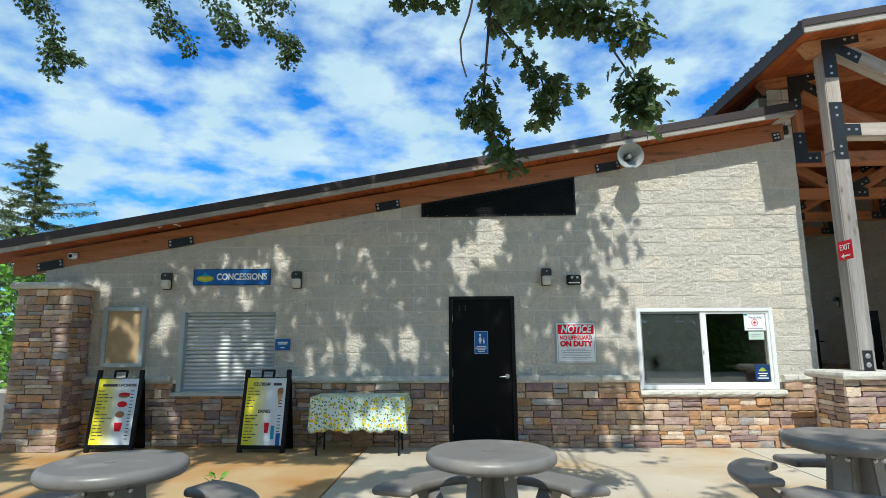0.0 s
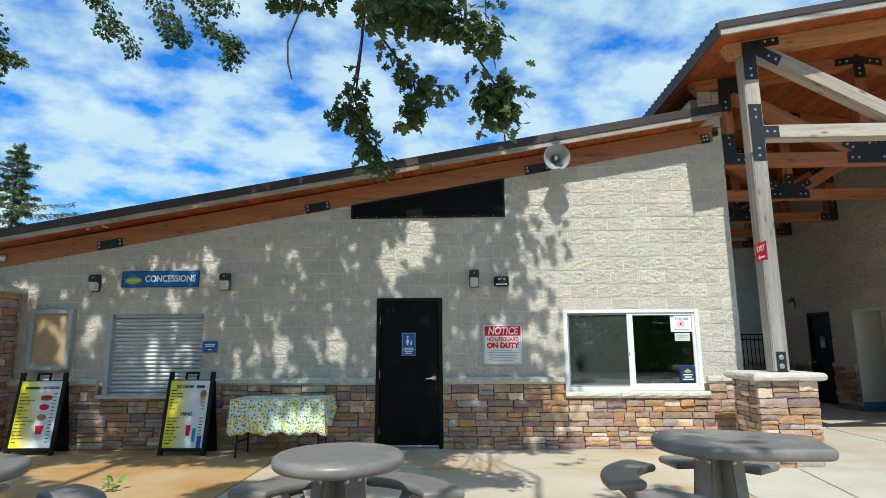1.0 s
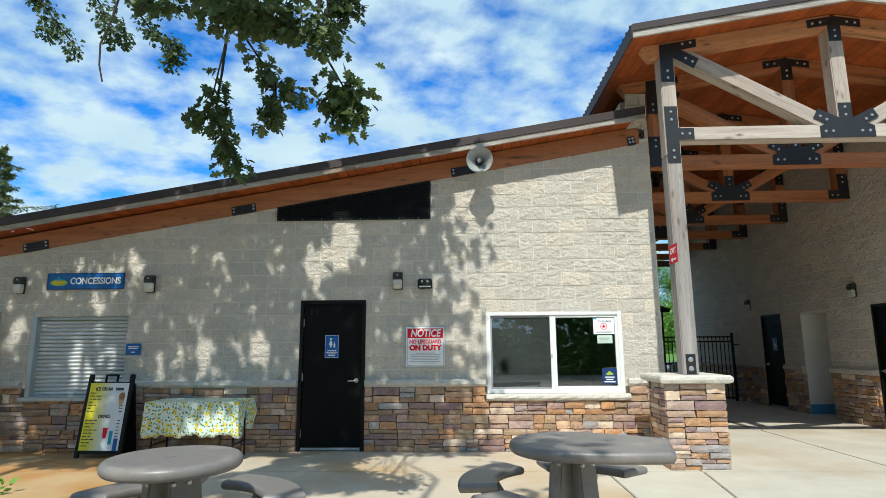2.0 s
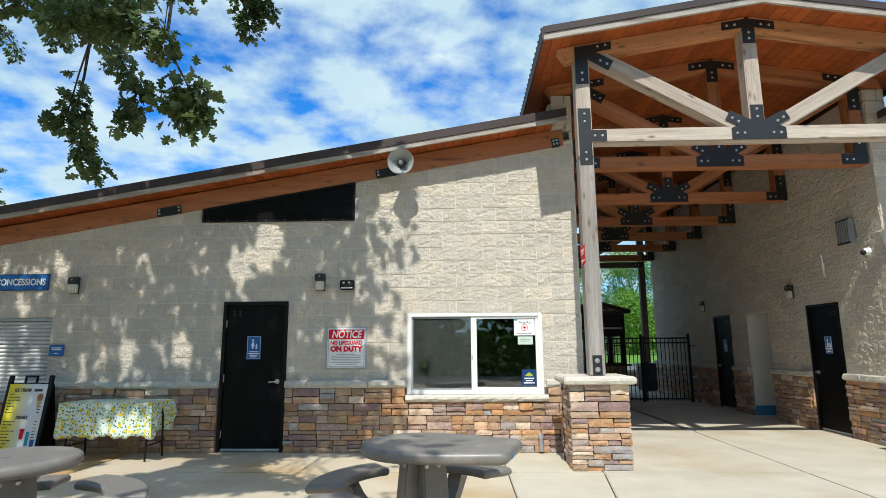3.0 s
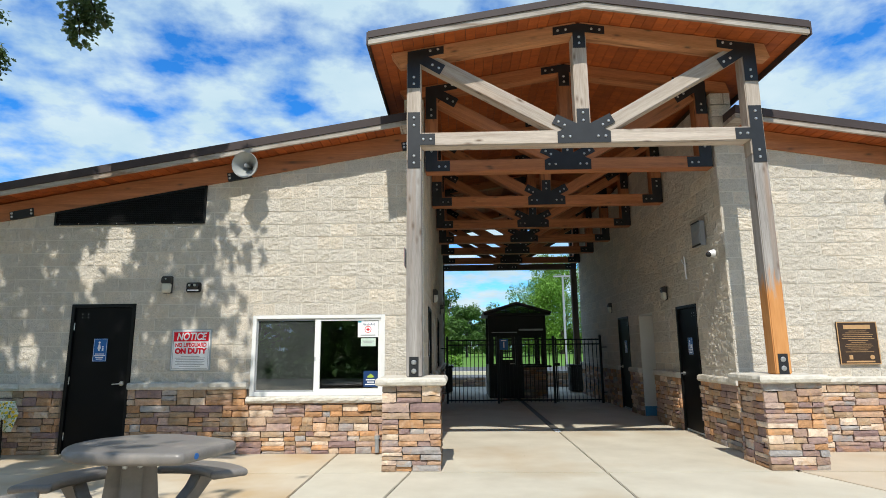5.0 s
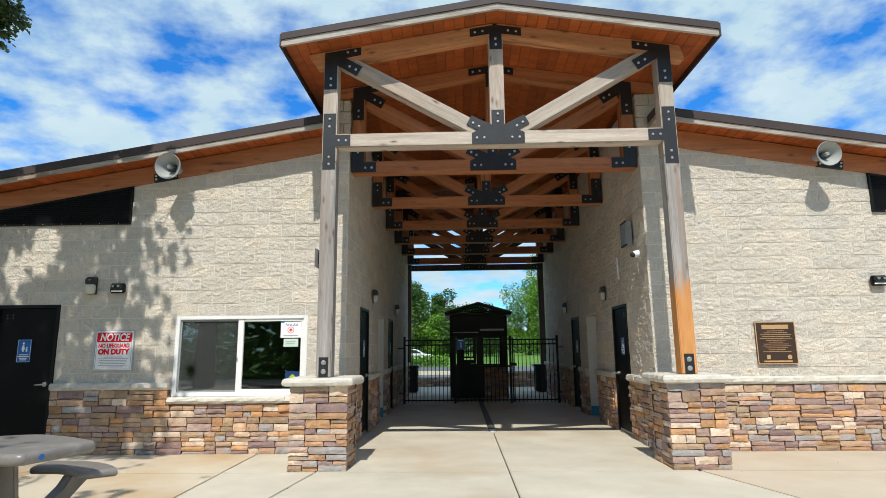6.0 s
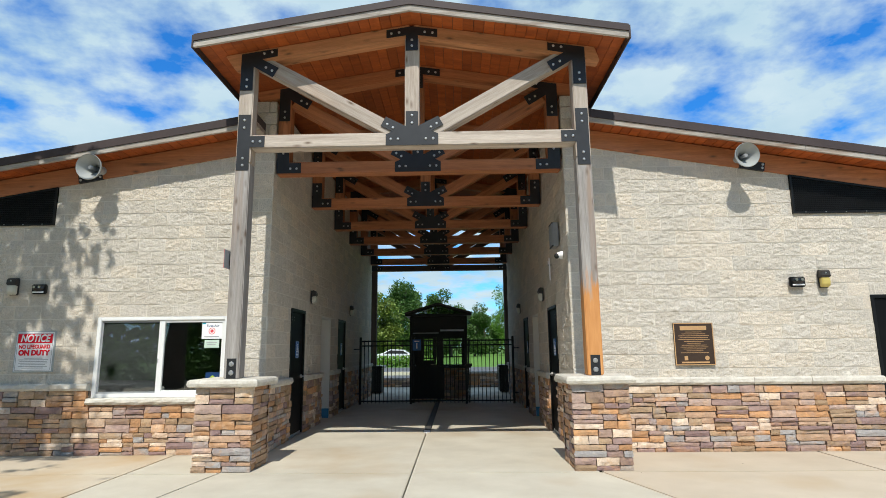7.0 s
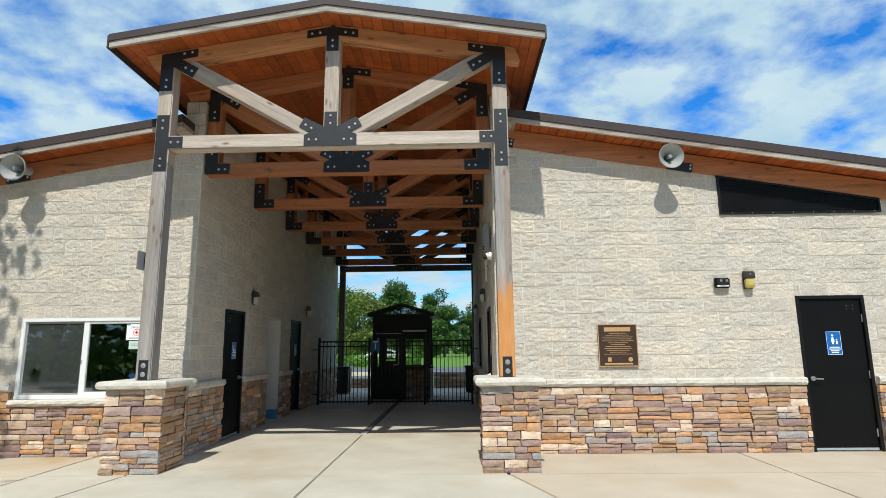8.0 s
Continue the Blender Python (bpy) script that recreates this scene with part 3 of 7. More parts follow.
for y0, y1 in ((11.2, 15.0), (15.0, 19.4)):
    slab([(PL - 0.5, y0), (XC - 0.06, y0), (XC - 0.06, y1), (PL - 0.5, y1)], M["concrete"])
    slab([(XC + 0.06, y0), (PR + 0.5, y0), (PR + 0.5, y1), (XC + 0.06, y1)], M["concrete"])

drain = thing("trench_drain", (XC, 11.2, 0), "dark slotted trench drain grate set in concrete", "drain")
part("channel", boxes((-0.075, 0.075, 0, 8.2, -0.1, -0.04)), M["black"], drain)
for i in range(54):
    part("grate_bar", boxes((-0.055, 0.055, 0.02 + i * 0.15, 0.155 + i * 0.15, -0.04, -0.004)), M["white"] if i < 2 else M["grate"], drain)


# ---- block walls and stone facing ----
def block_bm(seed, w=0.394, h=0.191, d=0.05):
    """A split-face block: its face broken into ledges and hollows, its arrises nearly straight."""
    rnd = random.Random(seed)
    nx, nz = 11, 6
    bm = bmesh.new()
    rows = []
    for j in range(nz + 1):
        row = []
        for i in range(nx + 1):
            edge = i in (0, nx) or j in (0, nz)
            x, z = (i / nx - 0.5) * w, (j / nz - 0.5) * h
            if edge:
                y = rnd.uniform(-0.003, 0.001)
            else:
                x += rnd.uniform(-0.008, 0.008)
                z += rnd.uniform(-0.007, 0.007)
                y = -0.002 + 0.011 * noise.noise((x * 8 + seed * 7.3, z * 15, 1.5)) + 0.007 * noise.noise((x * 21 + seed * 3.1, z * 34, 4.5)) + rnd.uniform(-0.002, 0.002)
                y = max(-0.016, min(0.004, y))
            row.append(bm.verts.new((x, -d + y, z)))
        rows.append(row)
    for j in range(nz):
        for i in range(nx):
            a, b, c, e = rows[j][i], rows[j][i + 1], rows[j + 1][i + 1], rows[j + 1][i]
            if rnd.random() < 0.5:
                bm.faces.new((a, b, c)), bm.faces.new((a, c, e))
            else:
                bm.faces.new((a, b, e)), bm.faces.new((b, c, e))
    rim = [rows[0][i] for i in range(nx + 1)] + [rows[j][nx] for j in range(1, nz + 1)] + [rows[nz][i] for i in range(nx - 1, -1, -1)] + [rows[j][0] for j in range(nz - 1, 0, -1)]
    back = [bm.verts.new((rim[k].co.x, 0, rim[k].co.z)) for k in (0, nx, nx + nz, 2 * nx + nz)]
    for k, (p, q) in enumerate(((0, nx), (nx, nx + nz), (nx + nz, 2 * nx + nz), (2 * nx + nz, len(rim)))):
        bm.faces.new([rim[i % len(rim)] for i in range(p, q + 1)] + [back[(k + 1) % 4], back[k]])
    bmesh.ops.recalc_face_normals(bm, faces=bm.faces)
    bm.verts.index_update()
    return bm


BLOCK_BM = [block_bm(s) for s in range(14)]
BLOCKS = [mesh_of("block", bb.copy(), M["block"]) for bb in BLOCK_BM]
BLOCK_VF = [([v.co.copy() for v in bb.verts], [[v.index for v in f.verts] for f in bb.faces]) for bb in BLOCK_BM]
COURSE, LEN, BED0 = 0.2032, 0.4064, 1.97 - 0.2032 * 6


def clip(poly, keep):
    """Cuts a flat outline by keep(u, v) >= 0, linear in u and v."""
    out = []
    for i in range(len(poly)):
        a, b = poly[i], poly[(i + 1) % len(poly)]
        ka, kb = keep(*a), keep(*b)
        if ka >= 0:
            out.append(a)
        if (ka >= 0) != (kb >= 0):
            s = ka / (ka - kb)
            out.append((a[0] + s * (b[0] - a[0]), a[1] + s * (b[1] - a[1])))
    return out


def minus(rect, hole):
    """The rectangles left of rect (u0, u1, v0, v1) when hole is taken out."""
    a, b, c, d = rect
    e, f, g, h = hole
    if e >= b or f <= a or g >= d or h <= c:
        return [rect]
    left = []
    if e > a:
        left.append((a, e, c, d))
    if f < b:
        left.append((f, b, c, d))
    if g > c:
        left.append((max(a, e), min(b, f), c, g))
    if h < d:
        left.append((max(a, e), min(b, f), h, d))
    return left


def block_courses(wall, m, u0, u1, z0, top, holes, near, seed, start=0.0):
    """Courses of split-face blocks on a wall. m carries wall coordinates (u along, -y outwards) to the world.
    top: function u -> height; near: stretch of u whose blocks are single pieces."""
    rnd = random.Random(seed)
    rest_v, rest_f = [], []
    count = 0
    k = 0
    zmax = max(top(u0), top(u1))
    while True:
        za = BED0 + k * COURSE
        k += 1
        zb = za + COURSE - 0.012
        if zb < z0:
            continue
        if za > zmax:
            break
        n = math.floor((u0 - start) / LEN) - 1
        while True:
            a = start + (n + (0.5 if k % 2 else 0.0)) * LEN
            n += 1
            b = a + LEN - 0.012
            if a > u1:
                break
            if b < u0:
                continue
            whole = a > u0 - 0.01 and b < u1 + 0.01 and za > z0 - 0.01 and zb < min(top(a), top(b)) and all(minus((a, b, za, zb), h) == [(a, b, za, zb)] for h in holes)
            if whole and near[0] < a < near[1] and count < 300:
                ob = new("block", rnd.choice(BLOCKS))
                ob.parent = wall
                flip = rnd.random() < 0.5
                ob.matrix_local = m @ Matrix.Translation(((a + b) / 2, rnd.uniform(-0.003, 0.003), (za + zb) / 2)) @ pose(0, 0, 0, 0, 180 if flip else 0, 0)
                count += 1
                continue
            if whole:
                vs, fs = rnd.choice(BLOCK_VF)
                mm = m @ Matrix.Translation(((a + b) / 2, rnd.uniform(-0.003, 0.003), (za + zb) / 2)) @ pose(0, 0, 0, 0, 180 if rnd.random() < 0.5 else 0, 0)
                n0 = len(rest_v)
                rest_v += [mm @ v for v in vs]
                rest_f += [[n0 + i for i in f] for f in fs]
                continue
            rects = [(max(a, u0), min(b, u1), max(za, z0), zb)]
            for h in holes:
                rects = [r for q in rects for r in minus(q, h)]
            for r in rects:
                if r[1] - r[0] < 0.02 or r[3] - r[2] < 0.015:
                    continue
                s = (top(u1) - top(u0)) / (u1 - u0)
                poly = clip([(r[0], r[2]), (r[1], r[2]), (r[1], r[3]), (r[0], r[3])], lambda u, v: top(u0) + s * (u - u0) - v)
                if len(poly) < 3:
                    continue
                d = rnd.uniform(0.046, 0.053)
                n0, k0 = len(rest_v), len(poly)
                cu, cv = sum(p[0] for p in poly) / k0, sum(p[1] for p in poly) / k0
                rest_v += [m @ Vector((p[0], -d + 0.001, p[1])) for p in poly]
                rest_v += [m @ Vector((cu + 0.6 * (p[0] - cu) + rnd.uniform(-0.01, 0.01), -d - rnd.uniform(-0.003, 0.005), cv + 0.6 * (p[1] - cv) + rnd.uniform(-0.01, 0.01))) for p in poly]
                rest_v += [m @ Vector((p[0], 0, p[1])) for p in poly]
                rest_v.append(m @ Vector((cu, -d - rnd.uniform(-0.003, 0.004), cv)))
                for i in range(k0):
                    j = (i + 1) % k0
                    rest_f += [[n0 + i, n0 + j, n0 + k0 + j], [n0 + i, n0 + k0 + j, n0 + k0 + i], [n0 + k0 + i, n0 + k0 + j, n0 + 3 * k0], [n0 + i, n0 + 2 * k0 + i, n0 + 2 * k0 + j, n0 + j]]
    if rest_v:
        me = bpy.data.meshes.new("cut_block")
        me.from_pydata(rest_v, [], rest_f)
        me.materials.append(M["block_rest"])
        ob = new("cut_block", me)
        ob.parent = wall
        tagged(ob, "farther and cut split-face blocks", kind="stuff")


def stone_mesh(seed):
    rnd = random.Random(seed)
    nx, nz = 5, 2
    bm = bmesh.new()
    rows = []
    for j in range(nz + 1):
        row = []
        for i in range(nx + 1):
            ex, ez = i in (0, nx), j in (0, nz)
            y = -1 + (0.10 if ex or ez else 0.0) + rnd.uniform(-0.08, 0.08)
            row.append(bm.verts.new(((i / nx - 0.5) * 0.975 + (rnd.uniform(-0.024, 0.024)), y, (j / nz - 0.5) * 0.93 + (rnd.uniform(-0.06, 0.05) if ez else rnd.uniform(-0.1, 0.1)))))
        rows.append(row)
    for j in range(nz):
        for i in range(nx):
            bm.faces.new((rows[j][i], rows[j][i + 1], rows[j + 1][i + 1], rows[j + 1][i]))
    rim = [rows[0][i] for i in range(nx + 1)] + [rows[j][nx] for j in range(1, nz + 1)] + [rows[nz][i] for i in range(nx - 1, -1, -1)] + [rows[j][0] for j in range(nz - 1, 0, -1)]
    back = [bm.verts.new((v.co.x, 0.3, v.co.z)) for v in rim]
    for i in range(len(rim)):
        j = (i + 1) % len(rim)
        bm.faces.new((rim[i], back[i], back[j], rim[j]))
    bmesh.ops.recalc_face_normals(bm, faces=bm.faces)
    return bm


STONE_BM = [stone_mesh(100 + s) for s in range(10)]
STONE_ME = []
for sb in STONE_BM:
    STONE_ME.append(mesh_of("stone", sb.copy(), M["stone"]))


def ledge_layout(u0, u1, z0, z1, short, long, rnd):
    """Broken courses: bands cut into lengths, each stacked of one to three stones, some of them halved."""
    out = []
    za = z0
    while za < z1 - 0.001:
        h = rnd.uniform(0.13, 0.20)
        if z1 - za - h < 0.10:
            h = z1 - za
        u = u0
        while u < u1 - 0.005:
            w = rnd.uniform(short * 1.3, long * 1.25)
            if u1 - u - w < short:
                w = u1 - u
            n = 1 if h < 0.11 else (2 if rnd.random() < 0.72 or h < 0.16 else 3)
            cuts = sorted([0.0, 1.0] + ([rnd.uniform(0.36, 0.64)] if n == 2 else ([rnd.uniform(0.28, 0.38), rnd.uniform(0.62, 0.72)] if n == 3 else [])))
            for c, d in zip(cuts, cuts[1:]):
                if w > short * 2.4 and rnd.random() < 0.36:
                    k = u + w * rnd.uniform(0.35, 0.65)
                    out += [(u, k, za + c * h, za + d * h), (k, u + w, za + c * h, za + d * h)]
                else:
                    out.append((u, u + w, za + c * h, za + d * h))
            u += w
        za += h
    return out


def ledge_stones(wall, m, u0, u1, z0, z1, holes, seed, limit=300, depth=0.05, short=0.12, long=0.38, first=None):
    """Dry-stacked ledge stones on a face, each a piece of its own up to a limit, the others joined."""
    rnd = random.Random(seed)
    rest = bmesh.new()
    done = 0
    for sp in ledge_layout(u0, u1, z0, z1, short, long, rnd):
        bits = [sp]
        for h in holes:
            bits = [q for b in bits for q in minus(b, h)]
        for a, b, c, d in bits:
            if b - a < 0.03 or d - c < 0.02:
                continue
            k = rnd.randrange(len(STONE_ME))
            mm = m @ Matrix.Translation(((a + b) / 2, 0, (c + d) / 2)) @ Matrix.Diagonal((b - a - 0.005, depth * rnd.uniform(0.65, 1.25), d - c - 0.004, 1)) @ pose(0, 0, 0, 0, rnd.choice((0, 180)), 0)
            if done < limit and (first is None or first[0] < a < first[1]):
                ob = new("stone", STONE_ME[k])
                ob.parent = wall
                ob.matrix_local = mm
                done += 1
            else:
                src = STONE_BM[k]
                vs = [rest.verts.new(mm @ v.co) for v in src.verts]
                for f in src.faces:
                    rest.faces.new([vs[v.index] for v in f.verts])
    if rest.verts:
        bmesh.ops.recalc_face_normals(rest, faces=rest.faces)
        tagged(part("ledge_stone", rest, M["stone_rest"], wall), "smaller and farther ledge stones", kind="stuff")


for sb in STONE_BM:
    sb.verts.ensure_lookup_table()
    sb.verts.index_update()


def cap_stones(name, m, u0, u1, z0, z1, out, holes, seed, parent=None):
    """Rough-edged cap stones end to end along the top of the stone facing."""
    rnd = random.Random(seed)
    wall = parent
    u = u0
    while u < u1 - 0.01:
        w = min(u1 - u, rnd.uniform(0.75, 1.0))
        if u1 - u - w < 0.3:
            w = u1 - u
        for a, b, c, d in [q for q in [(u, u + w, z0, z1)] for q in ([q] if not holes else [r for r in minus(q, holes[0])])]:
            rects = [(a, b, c, d)]
            for h in holes[1:]:
                rects = [r for q in rects for r in minus(q, h)]
            for a, b, c, d in rects:
                if b - a < 0.04 or d - c < 0.06:
                    continue
                bm = bmesh.new()
                nx = max(3, int((b - a) / 0.085))
                prof = [(0.09, c), (-out + 0.02, c), (-out - 0.002, c + 0.035), (-out + 0.004, d - 0.02), (-out + 0.02, d), (0.09, d + 0.004)]
                rings = []
                for i in range(nx + 1):
                    uu = a + 0.002 + (b - a - 0.004) * i / nx
                    rings.append([bm.verts.new(m @ Vector((uu, y + (rnd.uniform(-0.007, 0.007) if 0 < j < 5 else 0), z + (rnd.uniform(-0.006, 0.006) if j in (2, 3) else 0)))) for j, (y, z) in enumerate(prof)])
                for i in range(nx):
                    for j in range(len(prof)):
                        k = (j + 1) % len(prof)
                        bm.faces.new((rings[i][j], rings[i][k], rings[i + 1][k], rings[i + 1][j]))
                bm.faces.new(rings[0]), bm.faces.new(rings[-1])
                bmesh.ops.recalc_face_normals(bm, faces=bm.faces)
                part("cap_stone", bm, M["cap"], wall)
        u += w


def wall_core(name, pts_list, material, label):
    bm = bmesh.new()
    for pts, a, b, axis in pts_list:
        prism(bm, pts, a, b, axis)
    return solo(name, bm, material, label, "wall", kind="structure")


DOOR_L, DOOR_R = (0.0, 0.99), (2 * XC - 0.99, 2 * XC)
DOOR_H = 2.184
WIN = (2.79, 4.785, 0.803, 1.985)
SHUT = (-4.12, -2.645, 0.78, 1.972)
CAPZ = (0.91, 1.012)
WEST, EAST = -6.35, 21.5
CORE = FY + 0.0      # back of the blocks; their rough faces stand proud of it

# the core behind the blocks is left of mortar, cut where openings go through
Y0, Y1 = CORE - 0.003, CORE + 0.30


def fz(x):
    return beam_z(x) + 0.1


wall_west = wall_core("wall_south_west", [
    ([(WEST, 0), (SHUT[0], 0), (SHUT[0], fz(SHUT[0])), (WEST, fz(WEST))], Y0, Y1, "y"),
    ([(SHUT[0], 0), (SHUT[1], 0), (SHUT[1], SHUT[2]), (SHUT[0], SHUT[2])], Y0, Y1, "y"),
    ([(SHUT[0], SHUT[3]), (SHUT[1], SHUT[3]), (SHUT[1], fz(SHUT[1])), (SHUT[0], fz(SHUT[0]))], Y0, Y1, "y"),
    ([(SHUT[1], 0), (DOOR_L[0], 0), (DOOR_L[0], fz(DOOR_L[0])), (SHUT[1], fz(SHUT[1]))], Y0, Y1, "y"),
    ([(DOOR_L[0], DOOR_H), (DOOR_L[1], DOOR_H), (DOOR_L[1], fz(DOOR_L[1])), (DOOR_L[0], fz(0))], Y0, Y1, "y"),
    ([(DOOR_L[1], 0), (WIN[0], 0), (WIN[0], fz(WIN[0])), (DOOR_L[1], fz(DOOR_L[1]))], Y0, Y1, "y"),
    ([(WIN[0], 0), (WIN[1], 0), (WIN[1], WIN[2]), (WIN[0], WIN[2])], Y0, Y1, "y"),
    ([(WIN[0], WIN[3]), (WIN[1], WIN[3]), (WIN[1], fz(WIN[1])), (WIN[0], fz(WIN[0]))], Y0, Y1, "y"),
    ([(WIN[1], 0), (PL + 0.002, 0), (PL + 0.002, fz(5.2)), (WIN[1], fz(WIN[1]))], Y0, Y1, "y"),
], M["mortar"], "grey-beige split-face block wall with pale mortar joints, dappled by tree shade")
wall_east = wall_core("wall_south_east", [
    ([(PR - 0.002, 0), (DOOR_R[0], 0), (DOOR_R[0], fz(DOOR_R[0])), (PR - 0.002, fz(9.9))], Y0, Y1, "y"),
    ([(DOOR_R[0], DOOR_H), (DOOR_R[1], DOOR_H), (DOOR_R[1], fz(DOOR_R[1])), (DOOR_R[0], fz(DOOR_R[0]))], Y0, Y1, "y"),
    ([(DOOR_R[1], 0), (EAST, 0), (EAST, fz(EAST)), (DOOR_R[1], fz(DOOR_R[1]))], Y0, Y1, "y"),
], M["mortar"], "sunlit beige split-face block wall with pale mortar joints")
# passage walls: doors and drinking-fountain niches on both sides
PD1, NICHE, PD2 = (10.39, 11.28), (12.57, 13.48), (14.24, 15.10)
HIGH = 5.40


def side_core(name, x0, x1, label):
    rows = []
    ys = [Y1, PD1[0], PD1[1], NICHE[0], NICHE[1], PD2[0], PD2[1], BACK]
    for i, (a, b) in enumerate(zip(ys, ys[1:])):
        z = 0 if i % 2 == 0 else (DOOR_H if i != 3 else 2.17)
        rows.append(([(a, z), (b, z), (b, HIGH), (a, HIGH)], x0, x1, "x"))
    return wall_core(name, rows, M["mortar"], label)


wall_pw = side_core("wall_passage_west", PL - 0.30, PL + 0.003, "split-face block wall of the covered passage, in shade")
wall_pe = side_core("wall_passage_east", PR - 0.003, PR + 0.30, "split-face block wall of the covered passage, in shade")
for nm, rows in (("wall_back_west", (WEST, PL - 0.3)), ("wall_back_east", (PR + 0.3, EAST))):
    solo(nm, boxes((rows[0], rows[1], BACK - 0.25, BACK, 0, 2.6)), M["mortar"], "plain back wall of the building", "wall", kind="structure")
solo("wall_west_end", boxes((WEST, WEST + 0.25, Y1, BACK - 0.25, 0, 2.6)), M["mortar"], "plain end wall of the building", "wall", kind="structure")
solo("wall_east_end", boxes((EAST - 0.25, EAST, Y1, BACK - 0.25, 0, 2.6)), M["mortar"], "plain end wall of the building", "wall", kind="structure")


# ---- roofs ----
def sloped(bm, xa, xb, f, t0, t1, y0, y1):
    """A slab that follows f(x) from xa to xb, between heights f + t0 and f + t1."""
    return prism(bm, [(xa, f(xa) + t0), (xb, f(xb) + t0), (xb, f(xb) + t1), (xa, f(xa) + t1)], y0, y1, "y")


EAVE = 8.8
for nm, xa, xb in (("west", -7.6, 5.06), ("east", 2 * XC - 5.06, 2 * XC + 7.6)):
    roof = thing("low_roof", ((xa + xb) / 2, EAVE, 3.5), "low sloping roof with brown metal edge and orange timber soffit", "roof", "low roofs")
    roof["kind"] = "structure"
    o = Vector(roof.location)

    def put(name, bm, material, label="", smooth=False):
        bmesh.ops.translate(bm, verts=bm.verts, vec=-o)
        return part(name, bm, material, roof, label)

    put("metal_sheet", sloped(bmesh.new(), xa, xb, roof_z, -0.03, 0.0, EAVE, BACK + 0.6), M["metal_roof"], "brown metal roof sheet")
    put("metal_edge", sloped(bmesh.new(), xa, xb, roof_z, -0.118, 0.006, EAVE - 0.02, EAVE - 0.001), M["metal_roof"], "brown metal edge flashing")
    bmt = bmesh.new()
    n = 4
    for i in range(n):
        a, b = xa + (xb - xa) * i / n, xa + (xb - xa) * (i + 1) / n - 0.004
        sloped(bmt, a, b, roof_z, -0.19 - 0.002 * (i % 2), -0.121, EAVE - 0.004, EAVE + 0.036)
    put("fascia_board", bmt, M["trim"], "sun-bleached fascia board")
    inner = xb if nm == "west" else xa
    ra, rb = (5.06, 5.21) if nm == "west" else (2 * XC - 5.21, 2 * XC - 5.06)
    put("roof_return", sloped(bmesh.new(), ra, rb, roof_z, -0.116, 0.004, EAVE - 0.018, FY - 0.02), M["metal_roof"], "metal end of the roof edge")
    put("return_board", sloped(bmesh.new(), ra, rb, roof_z, -0.19, -0.12, EAVE - 0.002, FY - 0.02), M["trim"], "bleached end board")
    ins = -0.006 if nm == "west" else 0.006
    bmt = bmesh.new()
    prism(bmt, [(EAVE + 0.04, roof_z(inner) - 0.19), (FY + 0.2, roof_z(inner) - 0.19), (FY + 0.2, roof_z(inner) - 0.03), (EAVE + 0.04, roof_z(inner) - 0.03)], inner + ins * 6, inner + ins, "x")
    put("end_board", bmt, M["trim"], "bleached end board")
    put("underlay", sloped(bmesh.new(), xa, xb, roof_z, -0.138, -0.134, EAVE + 0.037, FY + 0.3), M["joint"])
    # soffit boards run out from the wall
    nb = int((xb - xa) / 0.14)
    for i in range(nb):
        a = xa + (xb - xa) * i / nb
        b = xa + (xb - xa) * (i + 1) / nb - 0.010
        bmt = sloped(bmesh.new(), a, b, roof_z, -0.165, -0.14, EAVE + 0.037, FY + 0.3)
        put("soffit_board", bmt, M["boards"])
    w = (xa + 0.75, PL - 0.15) if nm == "west" else (PR + 0.15, xb - 0.75)
    bmt = sloped(bmesh.new(), w[0], w[1], beam_z, 0.0, 0.272, FY - 0.045, FY + 0.14)
    put("facade_beam", bmt, M["beam"], "orange stained timber beam")

high = thing("high_roof", (XT, 7.65, 5.5), "high gable roof of ribbed brown metal over orange boards", "roof")
high["kind"] = "structure"
ho = Vector(high.location)
HX = 2.90
GY0, GY1 = 7.65, 21.1


def hput(name, bm, material, label=""):
    bmesh.ops.translate(bm, verts=bm.verts, vec=-ho)
    return part(name, bm, material, high, label)


for s in (-1, 1):
    xa, xb = sorted((XT, XT + s * HX))
    hput("metal_sheet", sloped(bmesh.new(), xa, xb, gable_z, 0.135, 0.155, GY0, GY1), M["metal_roof"], "ribbed brown metal sheet")
    hput("metal_edge", sloped(bmesh.new(), xa, xb, gable_z, 0.072, 0.168, GY0 - 0.022, GY0 - 0.001), M["metal_roof"], "brown metal edge flashing")
    hput("fascia_board", sloped(bmesh.new(), xa, xb, gable_z, -0.012, 0.07, GY0 - 0.004, GY0 + 0.036), M["trim"], "sun-bleached fascia board")
    xe = XT + s * HX
    hput("eave_flashing", boxes((min(xe, xe + s * 0.02), max(xe, xe + s * 0.02), GY0 - 0.02, GY1, gable_z(xe) - 0.03, gable_z(xe) + 0.154)), M["metal_roof"], "brown eave flashing")
    nr = int((GY1 - GY0) / 0.16)
    for i in range(nr):
        y = GY0 + 0.03 + i * 0.16
        hput("roof_rib", sloped(bmesh.new(), xa - (0.028 if s < 0 else 0), xb + (0.028 if s > 0 else 0), gable_z, 0.156, 0.178, y, y + 0.028), M["metal_roof"])
    nb = int(HX / 0.14)
    for i in range(nb):
        a, b = XT + s * HX * i / nb, XT + s * (HX * (i + 1) / nb - 0.006)
        a, b = sorted((a, b))
        hput("ceiling_board", sloped(bmesh.new(), a, b, gable_z, 0.058, 0.085, GY0 + 0.037, GY1), M["boards"])
    # boards show their tongue: thin dark gap sheet above them
    hput("underlay", sloped(bmesh.new(), xa, xb, gable_z, 0.086, 0.089, GY0 + 0.037, GY1), M["joint"])

